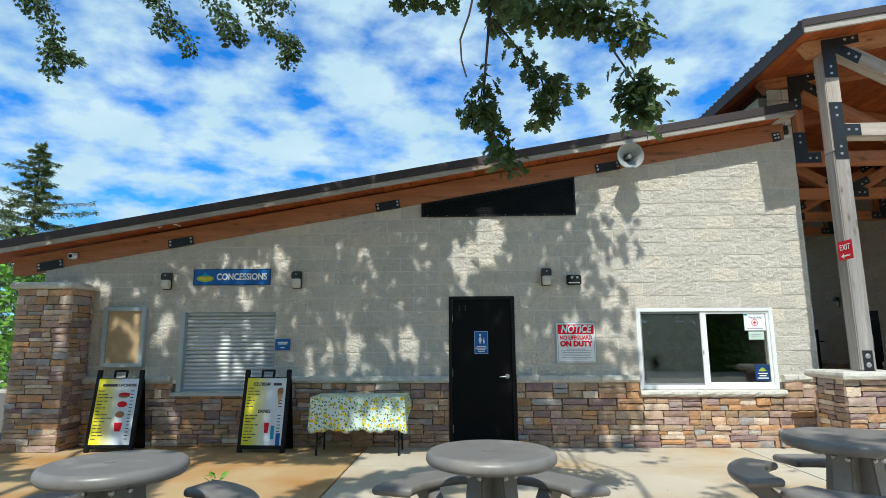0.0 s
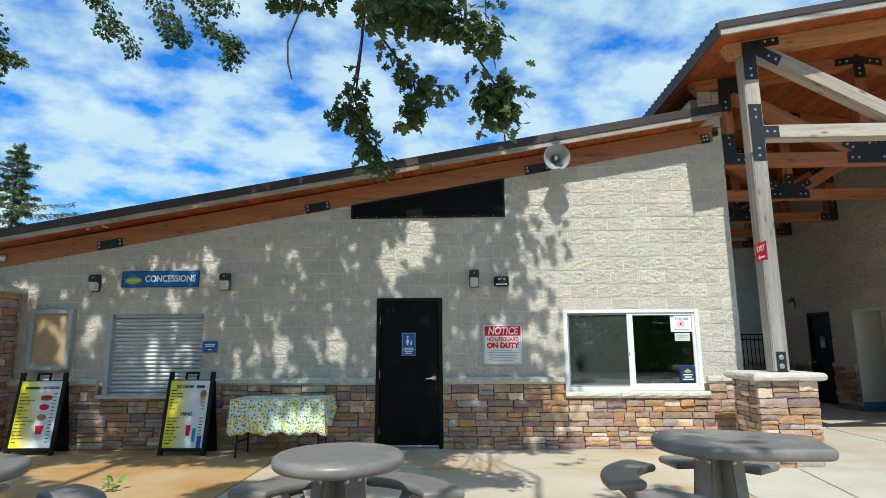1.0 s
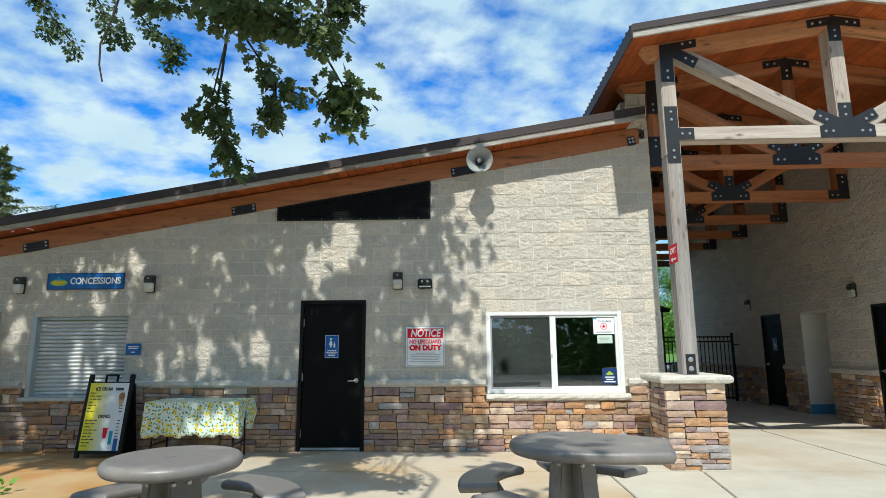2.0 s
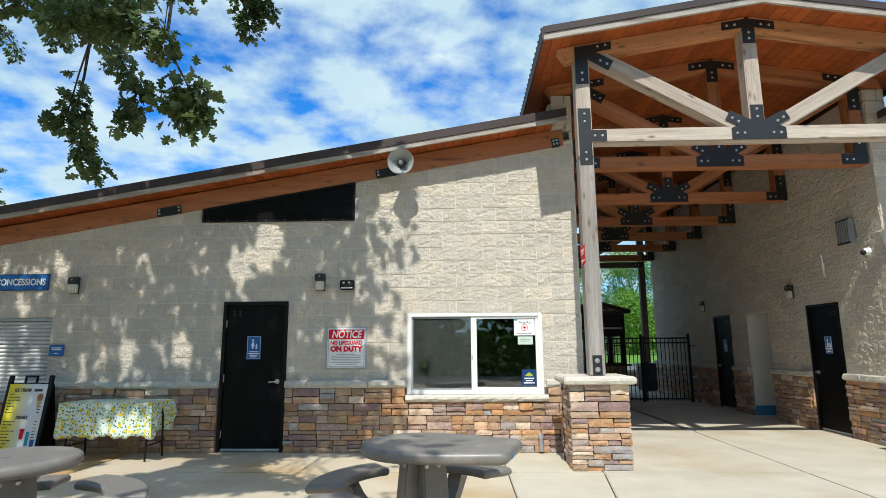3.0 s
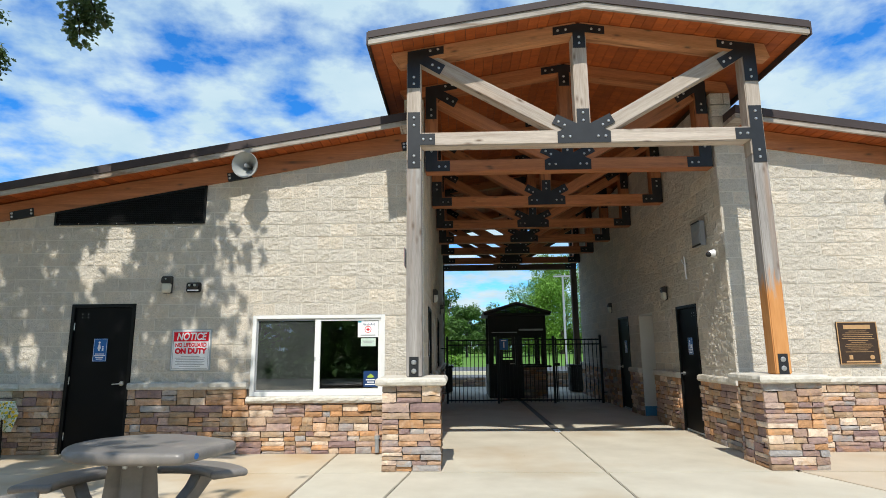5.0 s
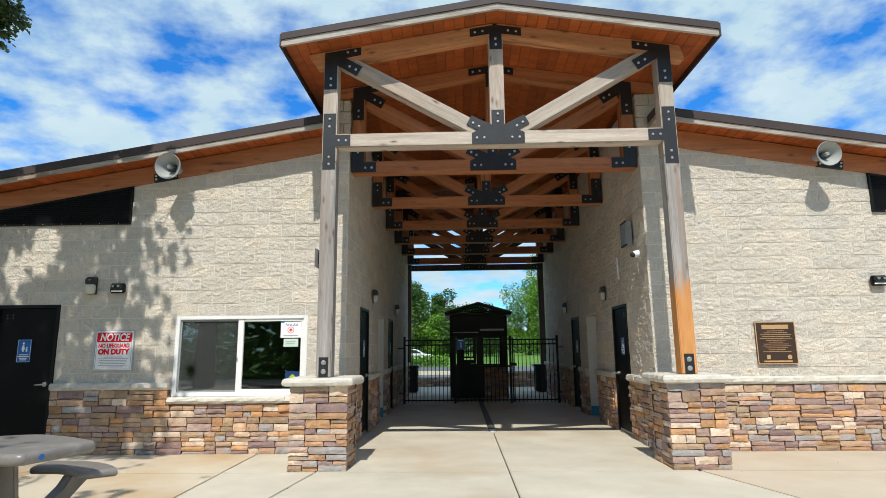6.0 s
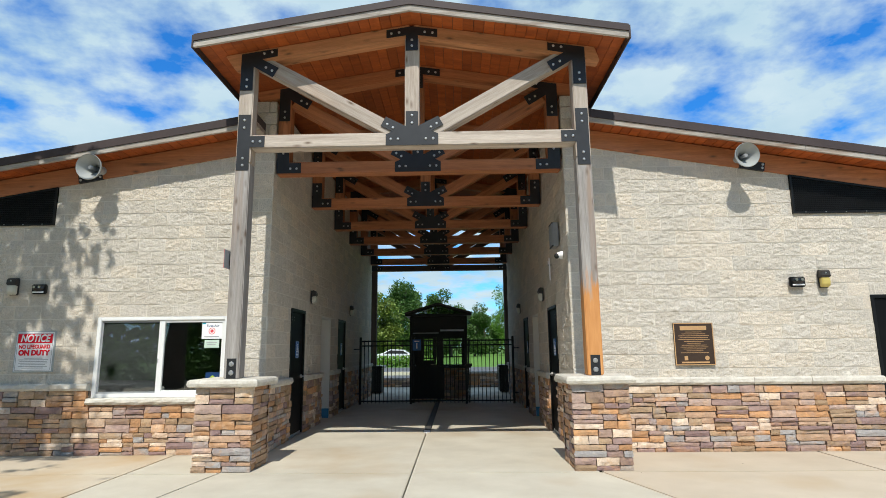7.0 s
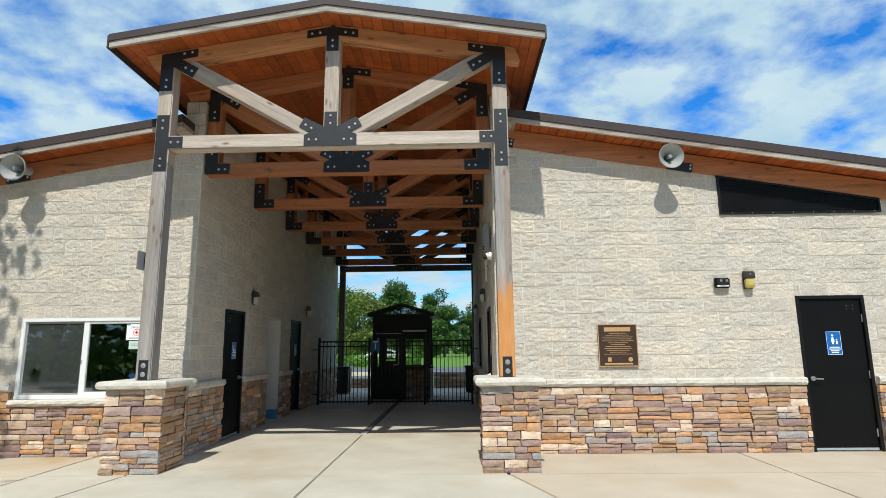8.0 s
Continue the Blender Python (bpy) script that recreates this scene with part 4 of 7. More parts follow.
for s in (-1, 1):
    # added boards close the gap between passage walls and roof against sky light
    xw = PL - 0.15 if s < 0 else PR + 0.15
    hput("infill_board", boxes((xw - 0.02, xw + 0.02, FY + 0.05, BACK, HIGH + 0.001, gable_z(xw) + 0.05)), M["shaded_wood"], "added shade-dark infill over the wall, blocking sky light")


# ---- timber trusses ----
TW, TH, RH = 0.20, 0.195, 0.20     # timber width and depth, rafter depth
CH0, CH1 = 4.20, 4.395        # bottom chord


def gusset(parent, outlines, y, label=""):
    bm = bmesh.new()
    for pts in outlines:
        prism(bm, pts, y - 0.008, y, "y")
    return part("steel_plate", bm, M["plate"], parent, label)


def truss(y, front, dark=False, half_span=2.235):
    """King-post truss in its own coordinates: x from the middle, y = 0 at its front face, z = true height."""
    hx = 2.42 if front else half_span     # half span to the outer side
    t = thing("timber_truss", (XT, y, 0), "sun-bleached king-post timber truss with black steel plates" if front else "orange stained king-post timber truss with black steel plates", "truss", "roof trusses")
    wood = M["pale"] if front else (M["shaded_wood"] if dark else M["beam"])
    yc = TW / 2
    under = lambda x: 6.013 - 0.16 * abs(x)
    px = hx - TW / 2
    timber("bottom_chord", (-hx + (TW if front else 0), yc, (CH0 + CH1) / 2), (hx - (TW if front else 0), yc, (CH0 + CH1) / 2), TW, TH, wood, t)
    for s in (-1, 1):
        z0 = 1.115 if front else CH1
        top = under(px) - RH - 0.01
        if front:
            timber("post", (s * px, yc, z0), (s * px, yc, 4.0), TW, TW, M["half_fresh"] if s > 0 else M["grey_wood"], t, "grey timber post with a fresh orange foot" if s > 0 else "weathered grey timber post")
            timber("post", (s * px, yc, 4.0), (s * px, yc, top), TW, TW, M["pale"], t, "bleached upper end of the post")
        else:
            timber("end_post", (s * px, yc, z0), (s * px, yc, top), TW, TW, wood, t)
        # rafter out to the eave, lower face kept level with the posts' tops
        ang = math.atan(0.16)
        c = RH / 2 / math.cos(ang)
        rafter = timber("rafter", (s * (HX - 0.27), yc, under(HX - 0.27) - c), (s * 0.012, yc, under(0.012) - c), TW, RH, M["wood"] if front else wood, t, "orange stained rafter" if front else "")
        for v in rafter.data.vertices:      # the tail is cut back under
            if v.co.x < 0.03 and (rafter.matrix_local.to_3x3() @ Vector((0, 0, v.co.z))).z < 0:
                v.co.x += 0.085
        # diagonal from the post's head to the foot of the king post
        timber("diagonal", (s * (px - 0.14), yc + 0.004, 4.717 + 0.574 * (px - 0.922)), (s * 0.17, yc + 0.004, 4.366), TW - 0.008, 0.20, wood, t)
    timber("king_post", (0, yc, CH1), (0, yc, under(0) - RH - 0.01), TW, TW, wood, t)
    kz = CH1
    half = [(0.36, CH0 + 0.005), (0.36, kz - 0.03), (0.27, kz + 0.01), (0.43, kz + 0.095), (0.36, kz + 0.225), (0.085, kz + 0.085), (0.085, kz + 0.30)]
    gusset(t, [half + [(-x, z) for x, z in reversed(half)]], -0.001)
    for x, z in ((-0.29, 4.295), (-0.19, 4.295), (0.19, 4.295), (0.29, 4.295), (0, kz + 0.13), (0, kz + 0.24), (0.26, kz + 0.065), (0.34, kz + 0.115), (-0.26, kz + 0.065), (-0.34, kz + 0.115)):
        bolt(t, x, -0.009, z)
    uz = under(0) - RH / 2
    half = [(0.0, uz + 0.06), (0.36, uz + 0.005), (0.36, uz - 0.115), (0.085, uz - 0.075), (0.085, uz - 0.31)]
    gusset(t, [half + [(-x, z) for x, z in reversed(half[1:])]], -0.001)
    for x, z in ((-0.29, uz - 0.045), (-0.18, uz - 0.03), (0.29, uz - 0.045), (0.18, uz - 0.03), (0, uz - 0.15), (0, uz - 0.24)):
        bolt(t, x, -0.009, z)
    for s in (-1, 1):
        q = under(px) - RH / 2
        bar = lambda pts: [(s * a, b) for a, b in pts]
        gusset(t, [bar([(px + 0.09, q + 0.0), (px + 0.09, q - 0.49), (px - 0.085, q - 0.49), (px - 0.085, q - 0.13), (px - 0.36, q - 0.30), (px - 0.44, q - 0.16), (px - 0.20, q - 0.02), (px - 0.42, q + 0.02), (px - 0.42, q + 0.135), (px + 0.09, q + 0.055)])], -0.001)
        for x, z in ((px - 0.34, q + 0.085), (px - 0.23, q + 0.065), (px, q - 0.33), (px, q - 0.43), (px - 0.26, q - 0.15), (px - 0.35, q - 0.20)):
            bolt(t, s * x, -0.009, z)
        if front:
            gusset(t, [bar([(px + 0.085, 3.89), (px - 0.085, 3.89), (px - 0.085, 4.215), (px - 0.29, 4.215), (px - 0.29, 4.375), (px - 0.085, 4.375), (px - 0.085, 4.69), (px + 0.085, 4.69)])], -0.001)
            bolts = ((px, 3.96), (px, 4.06), (px, 4.50), (px, 4.61), (px - 0.13, 4.295), (px - 0.23, 4.295))
            gusset(t, [bar([(px + 0.06, 1.12), (px - 0.06, 1.12), (px - 0.06, 1.37), (px + 0.06, 1.37)])], -0.001, "post foot plate")
            for z in (1.19, 1.30):
                bolt(t, s * px, -0.009, z).scale = (1.7, 1.3, 1.7)
        else:
            gusset(t, [bar([(px + 0.095, CH0 + 0.01), (px - 0.29, CH0 + 0.01), (px - 0.29, CH1 - 0.02), (px - 0.095, CH1 - 0.02), (px - 0.095, 4.70), (px + 0.095, 4.70)])], -0.001)
            bolts = ((px, 4.54), (px, 4.64), (px - 0.12, 4.285), (px - 0.22, 4.285))
        for x, z in bolts:
            bolt(t, s * x, -0.009, z)
    return t


truss(8.08, True)
inner_truss = truss(9.235, False)
for y in (11.40, 13.45, 15.27, 17.05, 18.95):
    copy_thing(inner_truss, pose(XT, y, 0))
# far truss: its shade is put into the timber colour
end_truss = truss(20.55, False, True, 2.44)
end_truss["label"] = "king-post timber truss closing the far roof end, shade coloured in"


# ---- stone piers ----
def pier(x0, x1, y0, y1, z1, seed, label):
    p = thing("stone_pier", ((x0 + x1) / 2, (y0 + y1) / 2, 0), label, "pier", "stone piers")
    hx, hy = (x1 - x0) / 2, (y1 - y0) / 2
    part("core", boxes((-hx + 0.04, hx - 0.04, -hy + 0.04, hy - 0.04, -0.02, z1 - 0.03)), M["joint"], p, "dark mortar core")
    for i, (deg, half, out) in enumerate(((0, hx, hy), (90, hy, hx), (180, hx, hy), (270, hy, hx))):
        ext = 0.012 if i % 2 == 0 else -0.03
        m = pose(0, 0, 0, 0, 0, deg) @ Matrix.Translation((0, -out + 0.045, 0))
        ledge_stones(p, m, -half - ext, half + ext, 0.0, z1 - 0.1, [], seed + i, 80, 0.048, 0.12, 0.32)
    rnd = random.Random(seed)
    rim = []
    for a, b in (((-1, -1), (1, -1)), ((1, -1), (1, 1)), ((1, 1), (-1, 1)), ((-1, 1), (-1, -1))):
        for k in range(9):
            rim.append((a[0] + (b[0] - a[0]) * k / 9, a[1] + (b[1] - a[1]) * k / 9))
    out = [(rnd.uniform(-0.012, 0.010), rnd.uniform(-0.012, 0.010)) for _ in rim]
    bm = bmesh.new()
    levels = ((0.035, z1 - 0.1), (0.07, z1 - 0.085), (0.08, z1 - 0.05), (0.072, z1 - 0.018), (0.05, z1))
    rings = [[bm.verts.new(((hx + g) * x + o[0], (hy + g) * y + o[1], z + (rnd.uniform(-0.004, 0.004) if 0 < n < 4 else 0))) for (x, y), o in zip(rim, out)] for n, (g, z) in enumerate(levels)]
    for lo, hi in zip(rings, rings[1:]):
        for k in range(len(rim)):
            bm.faces.new((lo[k], lo[(k + 1) % len(rim)], hi[(k + 1) % len(rim)], hi[k]))
    bm.faces.new(rings[0]), bm.faces.new(rings[-1])
    bmesh.ops.recalc_face_normals(bm, faces=bm.faces)
    part("cap_stone", bm, M["cap"], p, "rough-edged pale cap stone")
    return p


pier(4.93, 5.64, 7.955, 8.62, 1.115, 31, "square pier of stacked brown ledge stone under a timber post")
pier(9.615, 10.30, 7.955, 8.62, 1.115, 47, "square sunlit pier of stacked brown ledge stone under a timber post")
for x in (4.90, 2 * XC - 5.60):
    pier(x, x + 0.7, 20.35, 20.95, 0.9, 60, "square stone pier at the far end of the passage")
# far piers' posts, darkened in colour for the shade there
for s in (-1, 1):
    post = thing("timber_post", (XT + s * 2.34, 20.65, 0.9), "timber post at the far end of the passage, shade coloured in", "post", "far posts")
    timber("shaft", (0, 0, 0), (0, 0, 3.30), 0.19, 0.19, M["shaded_wood"], post)
# the tall stone column at the west end of the facade
pier(-6.32, -5.52, 8.66, 9.18, 2.40, 77, "tall column of stacked brown ledge stone with a pale cap")


# ---- doors ----
def steel_door(name, at, turn, hinge_left, label, sign, w=0.985, h=DOOR_H):
    """A flush steel door in its frame; x from 0 to w, front at y = 0."""
    d = thing(name, at, label, "door", "black steel doors", turn)
    part("door_frame", boxes((0.0, 0.05, -0.02, 0.14, 0, h), (w - 0.05, w, -0.02, 0.14, 0, h), (0.05, w - 0.05, -0.02, 0.14, h - 0.05, h), bevel=0.004), M["black"], d, "black steel frame")
    part("leaf", boxes((0.054, w - 0.054, 0.012, 0.056, 0.012, h - 0.054), bevel=0.004), M["door"], d, "flush black leaf")
    part("threshold", boxes((0.05, w - 0.05, -0.03, 0.1, -0.01, 0.012)), M["steel"], d, "pale metal threshold strip")
    part("door_sweep", boxes((0.06, w - 0.06, 0.002, 0.0115, 0.018, 0.05), bevel=0.002), M["alu"], d, "pale metal sweep along the foot")
    hx = 0.052 if hinge_left else w - 0.052
    for z in (0.25, 1.05, 1.85):
        part("hinge", cyl(bmesh.new(), (hx, 0.004, z - 0.055), (hx, 0.004, z + 0.055), 0.009, seg=10), M["steel"], d, "steel hinge")
    kx = w - 0.125 if hinge_left else 0.125
    s = -1 if hinge_left else 1
    bm = cyl(bmesh.new(), (kx, 0.012, 1.0), (kx, -0.012, 1.0), 0.034, seg=18)
    cyl(bm, (kx, -0.01, 1.0), (kx, -0.055, 1.0), 0.012, seg=10)
    cyl(bm, (kx, -0.05, 1.0), (kx + s * 0.115, -0.05, 0.993), 0.011, 0.009, seg=10)
    part("lever_handle", bm, M["steel"], d, "chrome lever handle", True)
    for dx in ((0.16, 0.25) if hinge_left else (w - 0.25, w - 0.16)):
        for z in (h - 0.15, h - 0.20):
            part("stud", cyl(bmesh.new(), (dx, 0.013, z), (dx, 0.008, z), 0.007, seg=8), M["steel"], d)
    if sign:
        x0, x1, z0, z1 = sign
        sg = part("restroom_sign", boxes((x0, x1, 0.004, 0.0115, z0, z1), bevel=0.002), M["blue"], d, "blue restroom sign with white figures")
        cx = (x0 + x1) / 2
        bm = cyl(bmesh.new(), (cx - 0.015, 0.004, z1 - 0.06), (cx - 0.015, 0.001, z1 - 0.06), 0.016, seg=12)
        prism(bm, [(cx - 0.025, z1 - 0.085), (cx - 0.005, z1 - 0.085), (cx + 0.012, z1 - 0.15), (cx - 0.042, z1 - 0.15)], 0.001, 0.004, "y")
        box(bm, cx - 0.027, cx - 0.004, 0.001, 0.004, z1 - 0.185, z1 - 0.15)
        cyl(bm, (cx + 0.04, 0.004, z1 - 0.12), (cx + 0.04, 0.001, z1 - 0.12), 0.010, seg=10)
        box(bm, cx + 0.028, cx + 0.052, 0.001, 0.004, z1 - 0.185, z1 - 0.135)
        part("pictogram", bm, M["white"], sg, "white figures")
        for k, ww in enumerate((0.07, 0.085, 0.06, 0.05)):
            part("text_bar", boxes((cx - ww, cx + ww, 0.001, 0.004, z0 + 0.105 - k * 0.025, z0 + 0.117 - k * 0.025)), M["white"], sg)
        part("sign_rim", boxes((x0 + 0.006, x1 - 0.006, 0.002, 0.004, z0 + 0.006, z0 + 0.010), (x0 + 0.006, x1 - 0.006, 0.002, 0.004, z1 - 0.010, z1 - 0.006),
                               (x0 + 0.006, x0 + 0.010, 0.002, 0.004, z0 + 0.010, z1 - 0.010), (x1 - 0.010, x1 - 0.006, 0.002, 0.004, z0 + 0.010, z1 - 0.010)), M["white"], sg)
    return d


steel_door("steel_door", (DOOR_L[0], FY + 0.0, 0), 0, True, "closed black steel door with a blue restroom sign and chrome lever", (0.378, 0.588, 1.325, 1.665))
steel_door("steel_door", (DOOR_R[0], FY + 0.0, 0), 0, False, "closed black steel door with a blue restroom sign, sunlit", (0.38, 0.595, 1.325, 1.665))
for y0, y1 in (PD1, PD2):
    steel_door("steel_door", (PL + 0.0, y0, 0), 90, True, "closed black steel door in the passage wall", (0.40, 0.58, 1.33, 1.62), y1 - y0)
    steel_door("steel_door", (PR - 0.0, y1, 0), -90, False, "closed black steel door in the passage wall", (0.40, 0.58, 1.33, 1.62), y1 - y0)

# niches with pale walls and a blue base
for s, xf in ((-1, PL), (1, PR)):
    n = thing("wall_niche", (xf, (NICHE[0] + NICHE[1]) / 2, 0), "pale painted niche with a light blue base band", "niche", "passage niches")
    n["kind"] = "structure"
    hw = (NICHE[1] - NICHE[0]) / 2
    x0, x1 = sorted((s * 0.0, s * 0.62))
    part("niche_wall", boxes((x0, x1, hw - 0.02, hw + 0.03, 0, 2.15), (x0, x1, -hw - 0.03, -hw + 0.02, 0, 2.15), (min(s * 0.6, s * 0.66), max(s * 0.6, s * 0.66), -hw - 0.03, hw + 0.03, 0, 2.15), (x0, x1, -hw, hw, 2.13, 2.17)), M["plaster"], n)
    part("base_band", boxes((x0, x1, hw - 0.026, hw - 0.021, 0.0, 0.2), (x0, x1, -hw + 0.021, -hw + 0.026, 0.0, 0.2), (min(s * 0.594, s * 0.599), max(s * 0.594, s * 0.599), -hw, hw, 0, 0.2)), M["blue_paint"], n, "light blue painted band")


# ---- sliding window ----
win = thing("window_1", ((WIN[0] + WIN[1]) / 2, FY, WIN[2]), "white vinyl sliding window with a screened half and stickers", "window")
win["kind"] = "structure"
ww, wh = (WIN[1] - WIN[0]) / 2, WIN[3] - WIN[2]
part("window_frame", boxes((-ww, -ww + 0.06, -0.012, 0.09, 0, wh), (ww - 0.06, ww, -0.012, 0.09, 0, wh), (-ww + 0.06, ww - 0.06, -0.012, 0.09, 0, 0.06), (-ww + 0.06, ww - 0.06, -0.012, 0.09, wh - 0.055, wh), bevel=0.006), M["vinyl"], win, "white vinyl frame")
part("sash", boxes((-0.055, 0.03, 0.005, 0.05, 0.06, wh - 0.055), (0.03, ww - 0.06, 0.008, 0.05, 0.06, 0.10), (0.03, ww - 0.06, 0.008, 0.05, wh - 0.09, wh - 0.055), (ww - 0.10, ww - 0.06, 0.008, 0.05, 0.10, wh - 0.09), bevel=0.004), M["vinyl"], win, "white sliding sash")
part("sash", boxes((-ww + 0.06, -ww + 0.085, 0.02, 0.05, 0.06, wh - 0.055), (-ww + 0.085, -0.055, 0.02, 0.05, 0.06, 0.085), (-ww + 0.085, -0.055, 0.02, 0.05, wh - 0.085, wh - 0.055), bevel=0.003), M["pvc"], win, "grey screen frame")
part("insect_screen", boxes((-ww + 0.085, -0.055, 0.03, 0.034, 0.085, wh - 0.085)), M["screen"], win, "dark grey insect screen")
left_pane = part("pane", boxes((-ww + 0.085, -0.055, 0.022, 0.026, 0.085, wh - 0.085)), M["glass"], win, "reflecting pane before the screen")
left_pane.visible_shadow = False
pane = part("pane", boxes((0.03, ww - 0.10, 0.026, 0.032, 0.10, wh - 0.09)), M["glass"], win, "clear dark reflecting pane")
pane.visible_shadow = False
part("latch", boxes((-0.05, -0.035, -0.004, 0.006, 0.50, 0.56), bevel=0.002), M["pvc"], win)


def sheet(name, x0, x1, z0, z1, y, material, label, category="sign"):
    t = thing(name, ((x0 + x1) / 2, y, z0), label, category)
    part("sheet", boxes(((x0 - x1) / 2, (x1 - x0) / 2, -0.003, 0.0, 0, z1 - z0)), material, t)
    return t


# stickers on the glass
s = sheet("first_aid_sticker", 4.375, 4.68, 1.648, 1.89, FY + 0.0245, M["white"], "white first aid sticker with a red cross on glass", "sticker")
lettering("lettering", "First-Aid", 0.054, (0.012, -0.0035, 0.19), M["navy"], s, "blue lettering")
bm = bmesh.new()
for i in range(28):
    a0, a1 = i * math.tau / 28, (i + 1) * math.tau / 28
    prism(bm, [(0.042 * math.cos(a0), 0.115 + 0.042 * math.sin(a0)), (0.042 * math.cos(a1), 0.115 + 0.042 * math.sin(a1)), (0.05 * math.cos(a1), 0.115 + 0.05 * math.sin(a1)), (0.05 * math.cos(a0), 0.115 + 0.05 * math.sin(a0))], -0.0045, -0.003, "y")
box(bm, -0.009, 0.009, -0.0045, -0.003, 0.09, 0.14)
box(bm, -0.025, -0.009, -0.0045, -0.003, 0.106, 0.124)
box(bm, 0.009, 0.025, -0.0045, -0.003, 0.106, 0.124)
part("red_cross", bm, M["red"], s, "red cross in a ring")
part("text_bar", boxes((-0.11, 0.11, -0.0045, -0.003, 0.022, 0.038)), M["grey_print"], s)
part("corner_patch", boxes((-0.15, -0.10, -0.0042, -0.003, 0.218, 0.24)), M["teal"], s)
s = sheet("paper_note", 4.425, 4.645, 1.515, 1.632, FY + 0.0245, mat("pale_green_paper", (0.62, 0.76, 0.66), None, 6, 0.6), "small pale green paper note on glass", "note")
part("text_bar", boxes((-0.08, 0.08, -0.0042, -0.003, 0.07, 0.08), (-0.07, 0.06, -0.0042, -0.003, 0.045, 0.055)), M["grey_print"], s)
s = sheet("window_decal", 4.47, 4.68, 0.925, 1.155, FY + 0.0245, M["navy"], "navy window decal with a green emblem", "sticker")
bm = prism(bmesh.new(), [(-0.06, 0.14), (-0.02, 0.175), (0.0, 0.19), (0.03, 0.17), (0.06, 0.14), (0.0, 0.13)], -0.0045, -0.003, "y")
part("emblem", bm, M["lime"], s, "plain green emblem")
for k, w_ in enumerate((0.07, 0.05, 0.08)):
    part("text_bar", boxes((-w_, w_, -0.0042, -0.003, 0.095 - 0.033 * k, 0.110 - 0.033 * k)), M["white"], s)
# ticket room behind the window, its dimness put into a dark wall colour
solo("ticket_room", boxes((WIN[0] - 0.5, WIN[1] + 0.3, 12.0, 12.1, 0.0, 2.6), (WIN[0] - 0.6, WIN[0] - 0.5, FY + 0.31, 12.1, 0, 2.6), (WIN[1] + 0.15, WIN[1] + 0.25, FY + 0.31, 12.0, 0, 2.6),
                          (WIN[0] - 0.5, WIN[1] + 0.15, FY + 0.31, 12.0, 2.5, 2.6), (WIN[0] - 0.5, WIN[1] + 0.15, FY + 0.31, 12.0, 0.0, 0.05)), M["dark_room"], "room behind the window, its dimness put into dark walls", "room", kind="structure")
solo("counter", boxes((WIN[0] - 0.4, WIN[1], FY + 0.32, FY + 0.9, 0.74, 0.80), (WIN[0] - 0.4, WIN[0] - 0.34, FY + 0.32, FY + 0.9, 0.05, 0.74), (WIN[1] - 0.06, WIN[1], FY + 0.32, FY + 0.9, 0.05, 0.74), bevel=0.008), M["plaster"], "pale counter inside the window", "counter", base=(3.6, 9.8, 0.05))
solo("box", boxes((3.35, 3.60, FY + 0.38, FY + 0.55, 0.80, 0.93), bevel=0.01), M["white"], "white box of papers on the counter", "box", base=(3.47, 9.66, 0.80))


# ---- roller shutter ----
sh = thing("roller_shutter", ((SHUT[0] + SHUT[1]) / 2, FY, SHUT[2]), "closed grey metal roller shutter of the concession window", "shutter")
sw, shh = (SHUT[1] - SHUT[0]) / 2, SHUT[3] - SHUT[2]
part("side_guide", boxes((-sw, -sw + 0.075, -0.03, 0.12, 0, shh), bevel=0.004), M["alu"], sh, "pale metal guide")
part("side_guide", boxes((sw - 0.03, sw, 0.04, 0.12, 0, shh), bevel=0.004), M["alu"], sh, "pale metal guide")
part("head_box", boxes((-sw + 0.075, sw - 0.03, 0.03, 0.14, shh - 0.05, shh), bevel=0.004), M["alu"], sh, "shutter head")
n = 19
for i in range(n):
    z0, z1 = 0.02 + (shh - 0.07) * i / n, 0.02 + (shh - 0.07) * (i + 1) / n
    bm = bmesh.new()
    prof = [(0.10, z0 + 0.002), (0.075, z0 + 0.004), (0.060, z0 + 0.018), (0.056, (z0 + z1) / 2), (0.062, z1 - 0.016), (0.082, z1 - 0.002), (0.10, z1 - 0.001)]
    prism(bm, [(y, z) for y, z in prof], -sw + 0.07, sw - 0.028, "x")
    part("slat", bm, M["shutter"], sh, smooth=True)
part("bottom_bar", boxes((-sw + 0.07, sw - 0.028, 0.05, 0.10, 0.0, 0.02)), M["alu"], sh)
part("sill", boxes((-sw - 0.05, sw + 0.02, -0.10, 0.12, -0.055, -0.002), bevel=0.005), M["alu"], sh, "metal sill")


# ---- notice cabinet ----
cb = thing("notice_cabinet", (-4.955, FY - 0.0, 1.155), "empty aluminium notice cabinet with a tan board", "cabinet")
part("body", boxes((-0.325, 0.325, -0.07, 0.0, 0, 0.90), bevel=0.006), M["alu"], cb)
part("backing_board", boxes((-0.265, 0.265, -0.078, -0.071, 0.06, 0.84)), M["cork"], cb, "tan backing board")
part("door_frame", boxes((-0.33, -0.262, -0.11, -0.07, -0.005, 0.905), (0.262, 0.33, -0.11, -0.07, -0.005, 0.905), (-0.262, 0.262, -0.11, -0.07, -0.005, 0.062), (-0.262, 0.262, -0.11, -0.07, 0.838, 0.905), bevel=0.006), M["alu"], cb, "pale aluminium door frame")
part("lock", cyl(bmesh.new(), (0.296, -0.11, 0.42), (0.296, -0.118, 0.42), 0.012, seg=10), M["steel"], cb)


